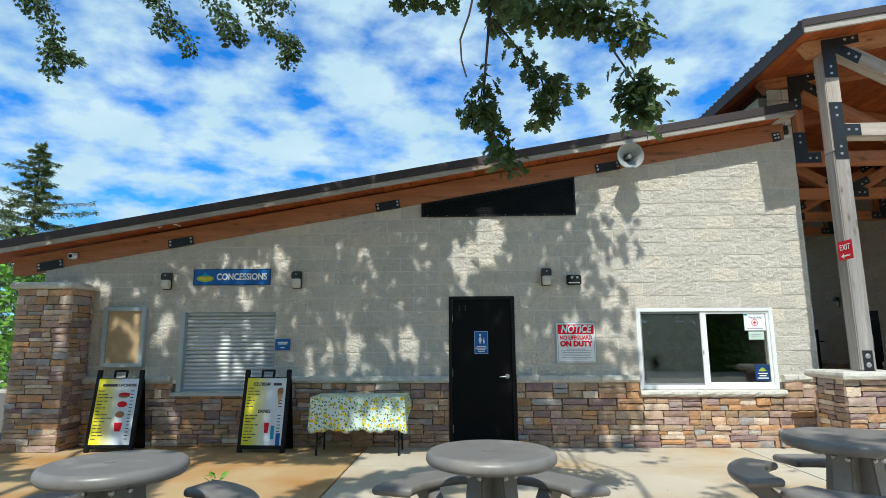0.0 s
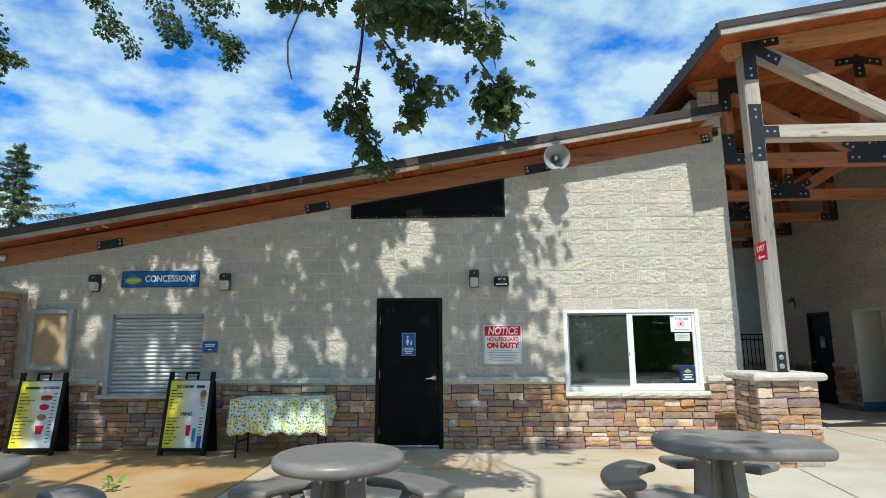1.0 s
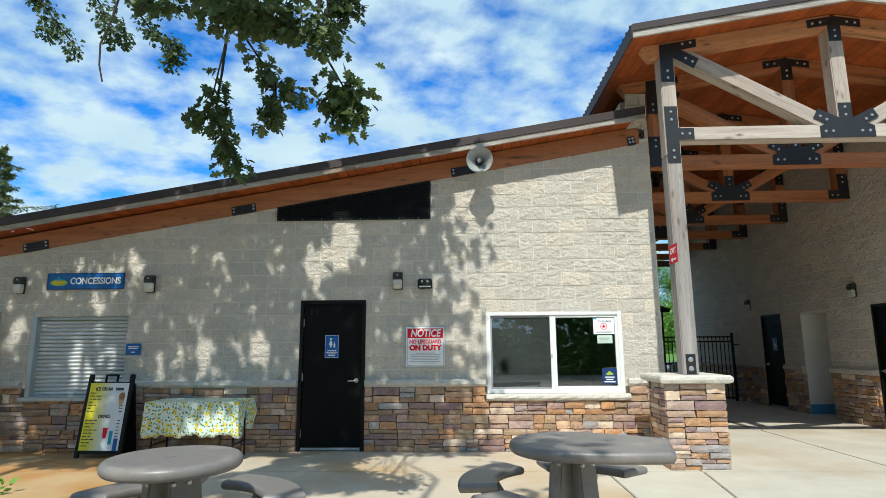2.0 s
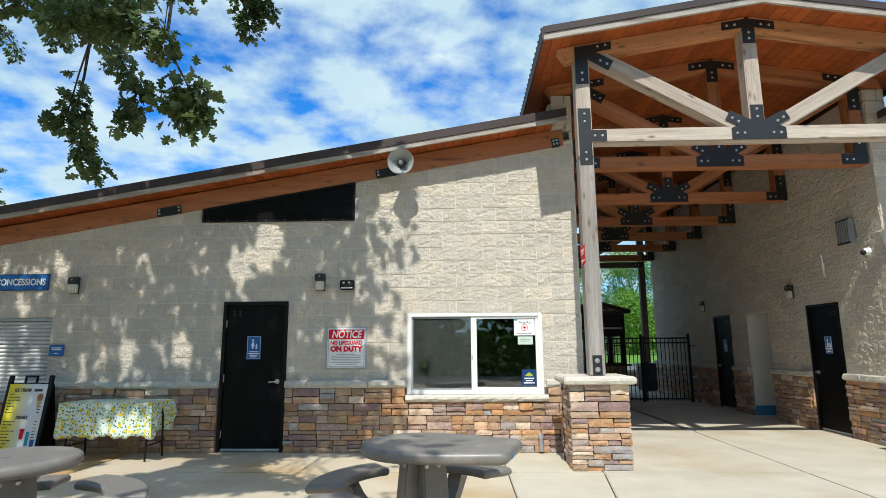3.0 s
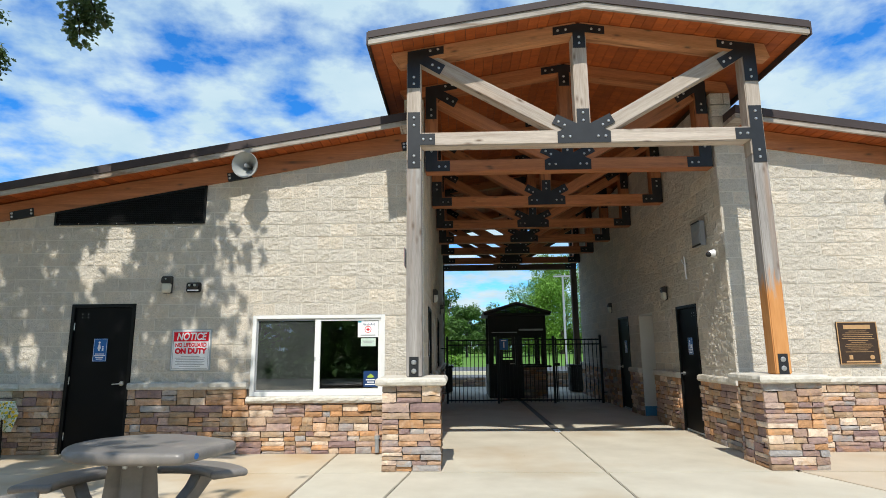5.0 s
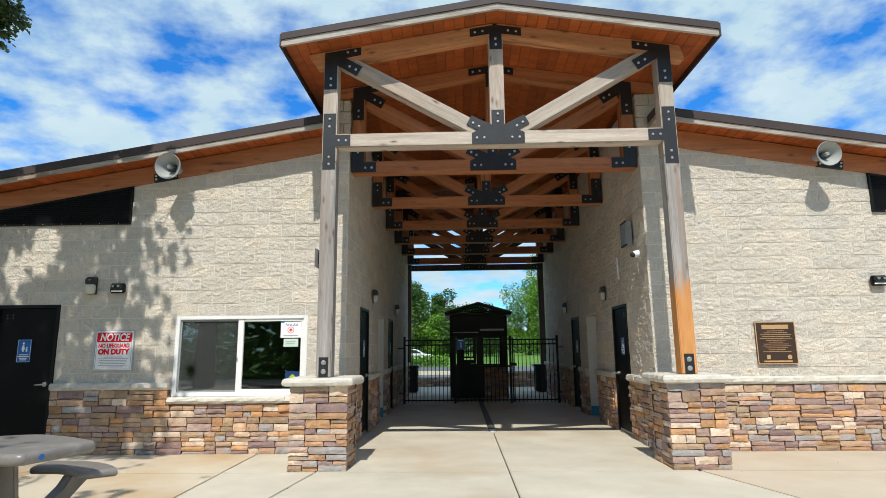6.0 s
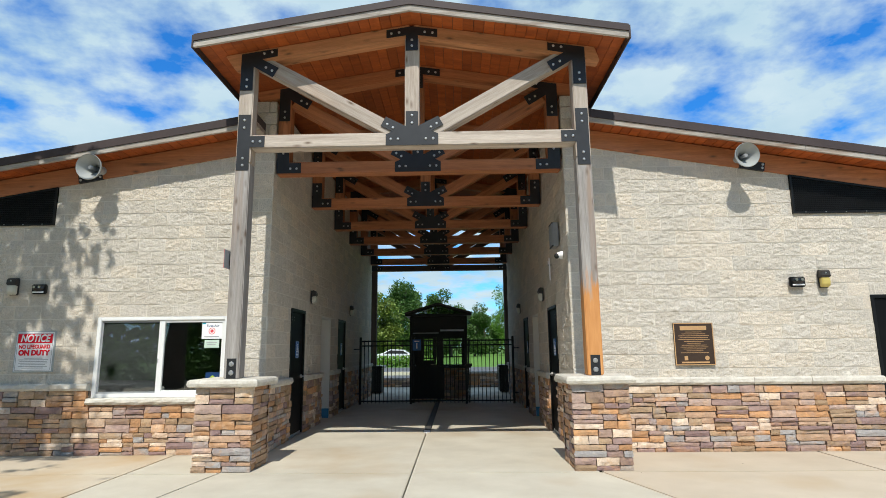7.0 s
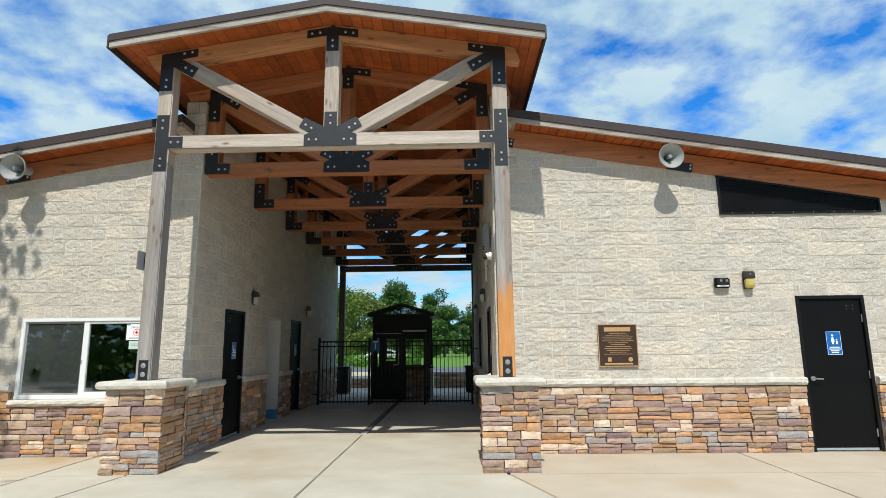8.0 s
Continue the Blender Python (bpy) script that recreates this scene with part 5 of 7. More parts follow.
# ---- signs on the walls ----
sg = thing("concessions_sign", (-3.352, FY, 2.386), "long blue concessions sign with white lettering", "sign")
part("panel", boxes((-0.605, 0.605, -0.03, -0.012, 0, 0.252), bevel=0.004), M["blue"], sg)
part("rim", boxes((-0.605, 0.605, -0.034, -0.031, 0.0, 0.012), (-0.605, 0.605, -0.034, -0.031, 0.24, 0.252), (-0.605, -0.593, -0.034, -0.031, 0.012, 0.24), (0.593, 0.605, -0.034, -0.031, 0.012, 0.24)), M["navy"], sg, "dark blue rim")
lettering("lettering", "CONCESSIONS", 0.140, (0.155, -0.033, 0.126), M["white"], sg, "white lettering", squeeze=0.84, bold=0.004)
bm = bmesh.new()
prism(bm, [(-0.42 + 0.135 * math.cos(a), 0.105 + 0.05 * math.sin(a)) for a in [i * math.tau / 24 for i in range(24)]], -0.034, -0.031, "y")
part("emblem", bm, M["lime"], sg, "plain yellow-green emblem")
part("emblem", prism(bmesh.new(), [(-0.50, 0.15), (-0.45, 0.17), (-0.43, 0.215), (-0.40, 0.175), (-0.34, 0.15), (-0.42, 0.14)], -0.0345, -0.0312, "y"), M["teal"], sg, "plain teal emblem")
part("text_bar", boxes((-0.51, -0.33, -0.037, -0.0345, 0.092, 0.122)), M["yellow"], sg)
for sx in (-0.5, 0.5):
    part("bracket", boxes((sx - 0.02, sx + 0.02, -0.012, 0.0, 0.05, 0.2)), M["pvc"], sg)

sg = thing("small_sign", (-2.513, FY - 0.022, 1.39), "small blue wall sign with white print", "sign")
part("panel", boxes((-0.115, 0.115, -0.012, 0.0, 0, 0.17), bevel=0.003), M["blue"], sg)
for z, w_ in ((0.115, 0.08), (0.09, 0.07), (0.035, 0.03)):
    part("text_bar", boxes((-w_, w_, -0.0145, -0.0125, z, z + 0.014)), M["white"], sg)

sg = thing("notice_sign", (1.884, FY, 1.18), "white and red no lifeguard notice sign in metal frame", "sign")
part("frame_rim", boxes((-0.302, 0.302, -0.03, 0.0, 0, 0.61), bevel=0.006), M["alu"], sg, "aluminium frame")
part("panel", boxes((-0.283, 0.283, -0.034, -0.031, 0.018, 0.592)), M["white"], sg)
part("panel_border", boxes((-0.27, 0.27, -0.0362, -0.0345, 0.03, 0.036), (-0.27, 0.27, -0.0362, -0.0345, 0.572, 0.578), (-0.27, -0.264, -0.0362, -0.0345, 0.036, 0.572), (0.264, 0.27, -0.0362, -0.0345, 0.036, 0.572)), M["grey_print"], sg)
part("red_band", boxes((-0.262, 0.262, -0.038, -0.0365, 0.43, 0.568)), M["red"], sg, "red band")
lettering("lettering", "NOTICE", 0.15, (0.0, -0.0395, 0.497), M["white"], sg, "white slanted word", squeeze=0.80, bold=0.004, slant=0.2)
lettering("lettering", "NO LIFEGUARD", 0.08, (0.0, -0.0375, 0.375), M["red"], sg, "red words", squeeze=0.84, bold=0.0022)
lettering("lettering", "ON DUTY", 0.105, (0.0, -0.0375, 0.285), M["red"], sg, "red words", squeeze=0.98, bold=0.006)
for k in range(7):
    w_ = (0.14, 0.23, 0.21, 0.22, 0.19, 0.22, 0.16)[k]
    part("text_bar", boxes((-w_, w_, -0.0355, -0.0345, 0.205 - 0.024 * k, 0.214 - 0.024 * k)), M["grey_print"], sg)

sg = thing("bronze_plaque", (11.645, FY, 1.195), "dark bronze dedication plaque with raised border", "plaque")
part("panel", boxes((-0.285, 0.285, -0.045, -0.02, 0, 0.605), bevel=0.004), M["plaque"], sg)
part("border", boxes((-0.285, 0.285, -0.05, -0.0455, 0.0, 0.012), (-0.285, 0.285, -0.05, -0.0455, 0.593, 0.605), (-0.285, -0.273, -0.05, -0.0455, 0.012, 0.593), (0.273, 0.285, -0.05, -0.0455, 0.012, 0.593)), M["bronze_edge"], sg, "bright bronze border")
part("text_bar", boxes((-0.19, 0.19, -0.0485, -0.046, 0.50, 0.56)), M["bronze_edge"], sg, "raised title bar")
for k in range(12):
    w_ = (0.12, 0.17, 0.22, 0.2, 0.23, 0.14, 0.1, 0.18, 0.2, 0.16, 0.12, 0.2)[k]
    part("text_bar", boxes((-w_, w_, -0.0475, -0.046, 0.47 - 0.027 * k, 0.476 - 0.027 * k)), M["bronze_edge"], sg)
part("text_bar", boxes((-0.20, 0.20, -0.0475, -0.046, 0.028, 0.05)), M["bronze_edge"], sg)
part("emblem", boxes((-0.155, -0.105, -0.0485, -0.046, 0.07, 0.13)), M["bronze_edge"], sg)
part("emblem", cyl(bmesh.new(), (0.17, -0.046, 0.10), (0.17, -0.0485, 0.10), 0.032, seg=16), M["bronze_edge"], sg)
part("mount", boxes((-0.2, 0.2, -0.02, 0.0, 0.1, 0.5)), M["plaque"], sg)

ex = thing("exit_sign", (XT - 2.433, 8.07, 2.53), "small red exit sign with an arrow on the timber post", "sign", turn=-90)
part("panel", boxes((-0.14, 0.14, -0.004, -0.001, 0, 0.245), bevel=0.001), M["red"], ex)
part("back_sheet", boxes((-0.138, 0.138, -0.001, 0.002, 0.002, 0.243)), M["pvc"], ex, "grey back of the sign")
part("bracket", boxes((-0.13, -0.02, 0.002, 0.013, 0.05, 0.2)), M["black"], ex, "black mounting strip")
lettering("lettering", "EXIT", 0.105, (0, -0.0057, 0.16), M["white"], ex, "white word", squeeze=0.95)
part("arrow", prism(bmesh.new(), [(-0.09, 0.05), (-0.035, 0.082), (-0.035, 0.06), (0.085, 0.06), (0.085, 0.04), (-0.035, 0.04), (-0.035, 0.018)], -0.0065, -0.0045, "y"), M["white"], ex, "white arrow")


# ---- wall lamps, emergency lights, horns ----
def wall_lamp(lens, label):
    w_ = thing("wall_lamp", (0, 0, 0), label, "lamp", "wall lamps")
    part("back_plate", boxes((-0.072, 0.072, -0.018, 0.0, 0.0, 0.262), bevel=0.008), M["bronze"], w_)
    bm = bmesh.new()
    prism(bm, [(-0.018, 0.145), (-0.085, 0.15), (-0.10, 0.165), (-0.095, 0.235), (-0.06, 0.262), (-0.018, 0.265)], -0.074, 0.074, "x")
    bmesh.ops.bevel(bm, geom=list(bm.edges), offset=0.012, segments=2, affect="EDGES", clamp_overlap=True)
    part("housing", bm, M["bronze"], w_, "dark bronze housing", True)
    bm = bmesh.new()
    prism(bm, [(-0.018, 0.008), (-0.06, 0.008), (-0.085, 0.03), (-0.094, 0.08), (-0.092, 0.148), (-0.018, 0.148)], -0.062, 0.062, "x")
    bmesh.ops.bevel(bm, geom=list(bm.edges), offset=0.012, segments=2, affect="EDGES", clamp_overlap=True)
    part("lens", bm, lens, w_, "frosted lens", True)
    part("photocell", cyl(bmesh.new(), (0, -0.095, 0.215), (0, -0.103, 0.215), 0.012, seg=10), M["steel"], w_)
    return w_


lamp0 = wall_lamp(M["lens"], "dark bronze wall lamp with a frosted lens")
lamp0.matrix_basis = pose(-4.355, FY - 0.035, 2.322)
for x, z in ((-2.32, 2.322), (1.475, 2.33)):
    copy_thing(lamp0, pose(x, FY - 0.035, z))
for y in (11.62, 15.55):
    copy_thing(lamp0, pose(PL + 0.035, y, 2.34, 0, 0, 90))
    copy_thing(lamp0, pose(PR - 0.035, y, 2.34, 0, 0, -90))
lamp1 = wall_lamp(M["amber_lens"], "dark bronze wall lamp with a yellowed lens")
lamp1.matrix_basis = pose(13.60, FY - 0.035, 2.288)


def spot_unit():
    e = thing("emergency_light", (0, 0, 0), "small black twin emergency light on the wall", "emergency light", "emergency lights")
    part("body", boxes((-0.11, 0.11, -0.06, 0.0, 0, 0.15), bevel=0.015), M["black"], e)
    bm = bmesh.new()
    bmesh.ops.create_uvsphere(bm, u_segments=20, v_segments=12, radius=1.0, matrix=Matrix.Translation((0, -0.06, 0.09)) @ Matrix.Diagonal((0.092, 0.045, 0.05, 1)))
    part("cover", bm, M["gloss_black"], e, "smoked glossy cover", True)
    for sx in (-0.04, 0.04):
        bm = cyl(bmesh.new(), (sx, -0.085, 0.105), (sx, -0.106, 0.103), 0.016, 0.019, seg=14)
        part("lamp_head", bm, M["steel"], e, "silvery lamp head", True)
    part("face_strip", boxes((-0.085, 0.085, -0.066, -0.0605, 0.02, 0.04)), M["white"], e)
    return e


e0 = spot_unit()
e0.matrix_basis = pose(1.884, FY - 0.035, 2.34)
copy_thing(e0, pose(13.21, FY - 0.035, 2.305))


def horn_speaker():
    """Faces -y from the origin, which lies in the middle of its mouth."""
    h = thing("horn_speaker", (0, 0, 0), "round grey horn loudspeaker on a black bracket under the eave", "loudspeaker", "horn loudspeakers")
    bm = bmesh.new()
    prof = [(0.0, 0.205), (-0.012, 0.21), (0.0, 0.215), (0.03, 0.205), (0.10, 0.155), (0.19, 0.10), (0.26, 0.075), (0.30, 0.07)]
    inner = [(0.30, 0.05), (0.20, 0.06), (0.12, 0.10), (0.05, 0.165), (0.0, 0.20)]
    ring = prof + inner
    n = 36
    vs = [[bm.verts.new((r * math.cos(i * math.tau / n), y, r * math.sin(i * math.tau / n))) for y, r in ring] for i in range(n)]
    for i in range(n):
        for j in range(len(ring)):
            k = (j + 1) % len(ring)
            bm.faces.new((vs[i][j], vs[i][k], vs[(i + 1) % n][k], vs[(i + 1) % n][j]))
    bmesh.ops.recalc_face_normals(bm, faces=bm.faces)
    part("bell", bm, M["horn"], h, "grey enamelled bell", True)
    bm = cyl(bmesh.new(), (0, 0.30, 0), (0, 0.05, 0), 0.022, 0.034, seg=20)
    cyl(bm, (0, 0.05, 0), (0, 0.035, 0), 0.034, 0.028, seg=20)
    part("reentrant_cone", bm, M["pvc"], h, "inner cone", True)
    part("back_disc", cyl(bmesh.new(), (0, 0.29, 0), (0, 0.36, 0), 0.072, seg=20), M["pvc"], h, "driver", True)
    return h


horn_l = horn_speaker()
HORN = Matrix.Diagonal((0.92, 0.92, 0.92, 1))
horn_l.matrix_basis = pose(2.72, FY - 0.47, 4.205, 7, 0, 0) @ HORN
copy_thing(horn_l, pose(12.475, FY - 0.47, 4.205, 7, 0, 0) @ HORN)


def hanger(x, w_, group):
    b = thing("beam_bracket", (x, FY - 0.047, beam_z(x)), "black steel bracket bolted to the facade beam", "bracket", "beam brackets", 0)
    tilt = math.degrees(math.atan(SLOPE)) * (1 if x < XC else -1)
    b.matrix_basis = pose(x, FY - 0.047, beam_z(x), 0, -tilt, 0)
    part("steel_plate", boxes((-w_, w_, -0.012, 0.0, 0.005, 0.125), (-w_, w_, -0.012, 0.04, -0.006, 0.005), bevel=0.003), M["plate"], b)
    for sx in (-w_ + 0.035, w_ - 0.035):
        for z in (0.038, 0.092):
            bolt(b, sx, -0.013, z)


for x, w_ in ((-6.25, 0.21), (-4.18, 0.20), (-0.93, 0.19), (2.49, 0.19), (5.10, 0.06)):
    hanger(x, w_, "")
    hanger(2 * XC - x + (-0.03 if x == 2.49 else 0.0), w_, "")


def gable_screen(mirror):
    """The black screened vent under the beam."""
    X = (lambda x: x) if not mirror else (lambda x: 2 * XC - x)
    v = thing("gable_vent", (X(0.8), FY - 0.036, 3.42), "black screened wedge-shaped vent under the roof beam", "vent", "gable vents")
    o = v.location.copy()
    xa, xb, z0 = -0.415, 1.966, 3.42
    za, zb = beam_z(xa) - 0.005, beam_z(xb) - 0.005

    def vp(name, rows, y0, y1, m, label=""):
        bm = bmesh.new()
        for pts in rows:
            prism(bm, [(X(u), w) for u, w in pts], y0, y1, "y")
        bmesh.ops.translate(bm, verts=bm.verts, vec=-o)
        part(name, bm, m, v, label)

    vp("screen", [[(xa, z0), (xb, z0), (xb, zb), (xa, za)]], FY - 0.02, FY - 0.005, M["mesh_screen"], "fine black screen")
    t_ = 0.03
    vp("vent_frame", [[(xa, z0), (xb, z0), (xb, z0 + t_), (xa, z0 + t_)], [(xb - t_, z0 + t_), (xb, z0 + t_), (xb, zb), (xb - t_, zb - t_ * SLOPE)],
                      [(xa, za - t_), (xb - t_, zb - t_ - t_ * SLOPE), (xb - t_, zb - t_ * SLOPE), (xa, za)], [(xa, z0 + t_), (xa + t_, z0 + t_), (xa + t_, za - t_), (xa, za - t_)]], FY - 0.045, FY - 0.005, M["black"], "black steel frame")
    rows = []
    x = xa + 0.06
    while x < xb - 0.04:
        rows.append([(x, z0 + t_), (x + 0.005, z0 + t_), (x + 0.005, za + SLOPE * (x - xa) - t_), (x, za + SLOPE * (x - xa) - t_)])
        x += 0.03
    z = z0 + t_ + 0.02
    while z < zb - t_:
        xs = max(xa + t_, xa + (z - za + t_) / SLOPE)
        if xs < xb - t_:
            rows.append([(xs, z), (xb - t_, z), (xb - t_, z + 0.005), (xs, z + 0.005)])
        z += 0.03
    vp("wire_mesh", rows, FY - 0.028, FY - 0.0205, M["black"], "fine square wire mesh")
    for i in range(8):
        x = xa + 0.1 + i * 0.3
        bolt(v, X(x) - o.x, -0.01, 0.015).scale = (0.4, 0.6, 0.4)


gable_screen(False)
gable_screen(True)

cm = thing("security_camera", (-5.86, FY - 0.05, 2.83), "small white dome security camera on the beam", "camera")
part("mount", boxes((-0.05, 0.05, -0.02, 0.0, 0.0, 0.09), bevel=0.01), M["white"], cm)
part("dome", cyl(bmesh.new(), (0, -0.02, 0.03), (0, -0.12, 0.02), 0.05, 0.045, 16), M["white"], cm, "", True)
part("lens", cyl(bmesh.new(), (0, -0.12, 0.02), (0, -0.128, 0.02), 0.03, seg=12), M["black"], cm, "dark lens")
cm = thing("security_camera", (PR - 0.03, 9.50, 2.86), "small white dome security camera on the passage wall", "camera")
part("mount", cyl(bmesh.new(), (0.0, 0, 0.03), (-0.04, 0, 0.03), 0.062, 0.058, seg=20), M["white"], cm, "white round base", True)
part("housing", cyl(bmesh.new(), (-0.04, 0, 0.03), (-0.08, 0, 0.022), 0.055, 0.045, 20), M["white"], cm, "white collar", True)
bm = bmesh.new()
bmesh.ops.create_uvsphere(bm, u_segments=16, v_segments=10, radius=0.043, matrix=Matrix.Translation((-0.09, -0.010, 0.014)))
part("dome", bm, M["rubber"], cm, "dark camera ball", True)
st_ = thing("soffit_clip", (-4.30, 8.98, 3.28), "small bent white strip hanging under the soffit", "clip")
bm = prism(bmesh.new(), [(-0.16, -0.02), (-0.02, 0.055), (0.17, 0.0), (0.17, 0.018), (-0.015, 0.075), (-0.17, -0.005)], -0.012, 0.012, "y")
part("strip", bm, M["white"], st_)
part("stem", cyl(bmesh.new(), (-0.02, 0, 0.06), (-0.02, 0, roof_z(-4.32) - 0.165 - 3.28), 0.01, seg=8), M["pvc"], st_)
vt = thing("wall_vent", (PR - 0.035, 9.875, 3.07), "grey louvred box on the passage wall", "vent")
part("frame_box", boxes((-0.085, 0, -0.15, 0.15, 0, 0.4), bevel=0.008), M["pvc"], vt)
# no real recess: a dark sheet paints the shade between the slats
part("grille_back", boxes((-0.088, -0.085, -0.135, 0.135, 0.02, 0.38)), M["plate"], vt, "dark sheet standing in for shade behind the slats")
for z in (0.0, 0.375):
    part("rim", boxes((-0.105, -0.085, -0.15, 0.15, z, z + 0.025), bevel=0.004), M["plate"], vt, "dark rim of the grille")
for i in range(8):
    part("slat", boxes((-0.102, -0.088, -0.146 + i * 0.04, -0.132 + i * 0.04, 0.025, 0.375)), M["pvc"], vt)
hk = thing("cable_hook", (PR - 0.035, 10.56, 2.62), "white cable ends hanging from a wall hook", "cable")
for path in (((0.05, 0.40), (0.02, 0.30), (0.0, 0.20), (0.012, 0.10), (-0.012, 0.0)), ((0.02, 0.38), (0.03, 0.28), (0.028, 0.16), (0.005, 0.02)),
                 ((0.16, 0.36), (0.11, 0.31), (0.04, 0.25))):
    bm = bmesh.new()
    for (a, b), (c, d) in zip(path, path[1:]):
        cyl(bm, (-0.022, a, b), (-0.022, c, d), 0.012, seg=8)
    part("cable", bm, M["white"], hk)
part("hook", cyl(bmesh.new(), (0.01, 0.03, 0.27), (-0.04, 0.03, 0.27), 0.01, seg=8), M["pvc"], hk)
pb = thing("outlet_pipe", (4.70, FY - 0.11, 0.0), "grey utility pipe stub at the foot of the stone wall", "pipe")
part("pipe", cyl(bmesh.new(), (0.0, 0, 0.03), (0.0, 0, 0.24), 0.03, seg=12), M["pvc"], pb, "", True)
part("collar", cyl(bmesh.new(), (0, 0, 0.21), (0, 0, 0.255), 0.038, seg=12), M["alu"], pb, "", True)


# ---- picnic tables ----
def arc_pts(r0, r1, a0, a1, n=14):
    ang = [radians(a0 + (a1 - a0) * i / n) for i in range(n + 1)]
    return [(r1 * math.cos(a), r1 * math.sin(a)) for a in ang] + [(r0 * math.cos(a), r0 * math.sin(a)) for a in reversed(ang)]


def bullnose(outline, z0, z1, r, steps=6):
    """A cast slab with fully rounded rims; outline(o) gives its outline drawn in by o."""
    levels = [(r * (1 - math.sin(k * math.pi / 2 / steps)), z0 + r * (1 - math.cos(k * math.pi / 2 / steps))) for k in range(steps + 1)]
    levels += [(o, z1 - (z - z0)) for o, z in reversed(levels)]
    bm = bmesh.new()
    rings = [[bm.verts.new((x, y, z)) for x, y in outline(o)] for o, z in levels]
    n = len(rings[0])
    for a, b in zip(rings, rings[1:]):
        for i in range(n):
            k = (i + 1) % n
            bm.faces.new((a[i], a[k], b[k], b[i]))
    bm.faces.new(rings[-1])
    bm.faces.new(rings[0])
    bmesh.ops.recalc_face_normals(bm, faces=bm.faces)
    return bm


def picnic_table(at, turn, seats, accessible, label, R=0.49):
    t = thing("picnic_table", at, label, "picnic table", "concrete picnic tables", turn)
    if accessible:
        pts = [(R * math.cos(radians(a)), R * math.sin(radians(a))) for a in range(90, 271, 8)]
        pts += [(0.34, -R + 0.05), (0.70, -0.325), (0.735, -0.30), (0.745, -0.27), (0.745, 0.27), (0.735, 0.30), (0.70, 0.325), (0.34, R - 0.05)]
        mid = 0.05
    else:
        pts = [(R * math.cos(i * math.tau / 48), R * math.sin(i * math.tau / 48)) for i in range(48)]
        mid = 0.0

    def top_outline(o):
        return [(mid + (x - mid) * (1 - o / max(0.2, math.hypot(x - mid, y))), y * (1 - o / max(0.2, math.hypot(x - mid, y)))) for x, y in pts]

    part("tabletop", bullnose(top_outline, 0.665, 0.755, 0.042), M["precast"], t, "smooth grey precast top", True).modifiers.new("flat_faces", "WEIGHTED_NORMAL")
    bm = bmesh.new()
    for a in (45, 135, 225, 315):
        g = prism(bmesh.new(), [(0.02, 0.0), (0.34, 0.0), (0.30, 0.07), (0.20, 0.30), (0.17, 0.60), (0.17, 0.666), (0.02, 0.666)], -0.075, 0.075, "y")
        es = list(g.edges)
        bmesh.ops.bevel(g, geom=es, offset=0.012, segments=2, affect="EDGES", clamp_overlap=True)
        me = bpy.data.meshes.new("tmp")
        g.transform(pose(0, 0, 0, 0, 0, a + 0.0))
        g.to_mesh(me)
        g.free()
        bm.from_mesh(me)
        bpy.data.meshes.remove(me)
    part("pedestal", bm, M["precast"], t, "flared four-winged pedestal", True)
    for a in seats:
        def seat_outline(o, a=a):
            e = math.degrees(o / 0.75)
            return arc_pts(0.60 + o, 0.90 - o, a - 33 + e, a + 33 - e)

        seat = part("seat", bullnose(seat_outline, 0.385, 0.455, 0.03), M["precast"], t, "curved bench seat", True)
        seat.modifiers.new("flat_faces", "WEIGHTED_NORMAL")
        g = prism(bmesh.new(), [(0.20, 0.0), (0.42, 0.0), (0.84, 0.37), (0.84, 0.386), (0.64, 0.386), (0.58, 0.30), (0.36, 0.12), (0.20, 0.10)], -0.06, 0.06, "y")
        bmesh.ops.bevel(g, geom=list(g.edges), offset=0.012, segments=2, affect="EDGES", clamp_overlap=True)
        g.transform(pose(0, 0, 0, 0, 0, a))
        part("seat_arm", g, M["precast"], t, "", True)
    for a in (45, 135, 225, 315):
        for rr in (0.05, -0.05):
            ob = new("bolt", BOLT)
            ob.parent = t
            m = pose(0, 0, 0, 0, 0, a + 90) @ pose(rr, -0.174, 0.60)
            ob.matrix_local = m
    part("inlay", cyl(bmesh.new(), (-0.02, -0.02, 0.7555), (-0.02, -0.02, 0.757), 0.045, seg=18), M["precast"], t, "small round inlay")
    if accessible:
        part("badge", cyl(bmesh.new(), (0.738, -0.16, 0.71), (0.7475, -0.16, 0.71), 0.022, seg=14), M["blue"], t, "small blue badge")
    return t


picnic_table((0.42, 4.80, 0), 0, (48, 132, 228, 312), False, "round grey precast concrete picnic table with curved seats", 0.455)
picnic_table((3.28, 5.42, 0), -16, (84, 172, 256), True, "grey precast picnic table with an open wheelchair end")
picnic_table((-2.0, 4.38, 0), 0, (40, 140, 220, 320), False, "round grey precast concrete picnic table in tree shade", 0.44)


# ---- folding table with a cloth ----
ft = thing("folding_table", (-1.225, 8.74, 0), "folding table with thin black legs under a tablecloth", "table")
part("tabletop", boxes((-0.62, 0.62, -0.27, 0.27, 0.735, 0.765), bevel=0.01), M["white"], ft)
for sx in (-0.56, 0.56):
    for sy in (-0.22, 0.22):
        part("leg", cyl(bmesh.new(), (sx, sy, 0), (sx * 0.98, sy * 0.8, 0.735), 0.013, seg=10), M["black"], ft, "thin black leg")
    part("stretcher", cyl(bmesh.new(), (sx * 0.985, -0.19, 0.2), (sx * 0.985, 0.19, 0.2), 0.01, seg=8), M["black"], ft)
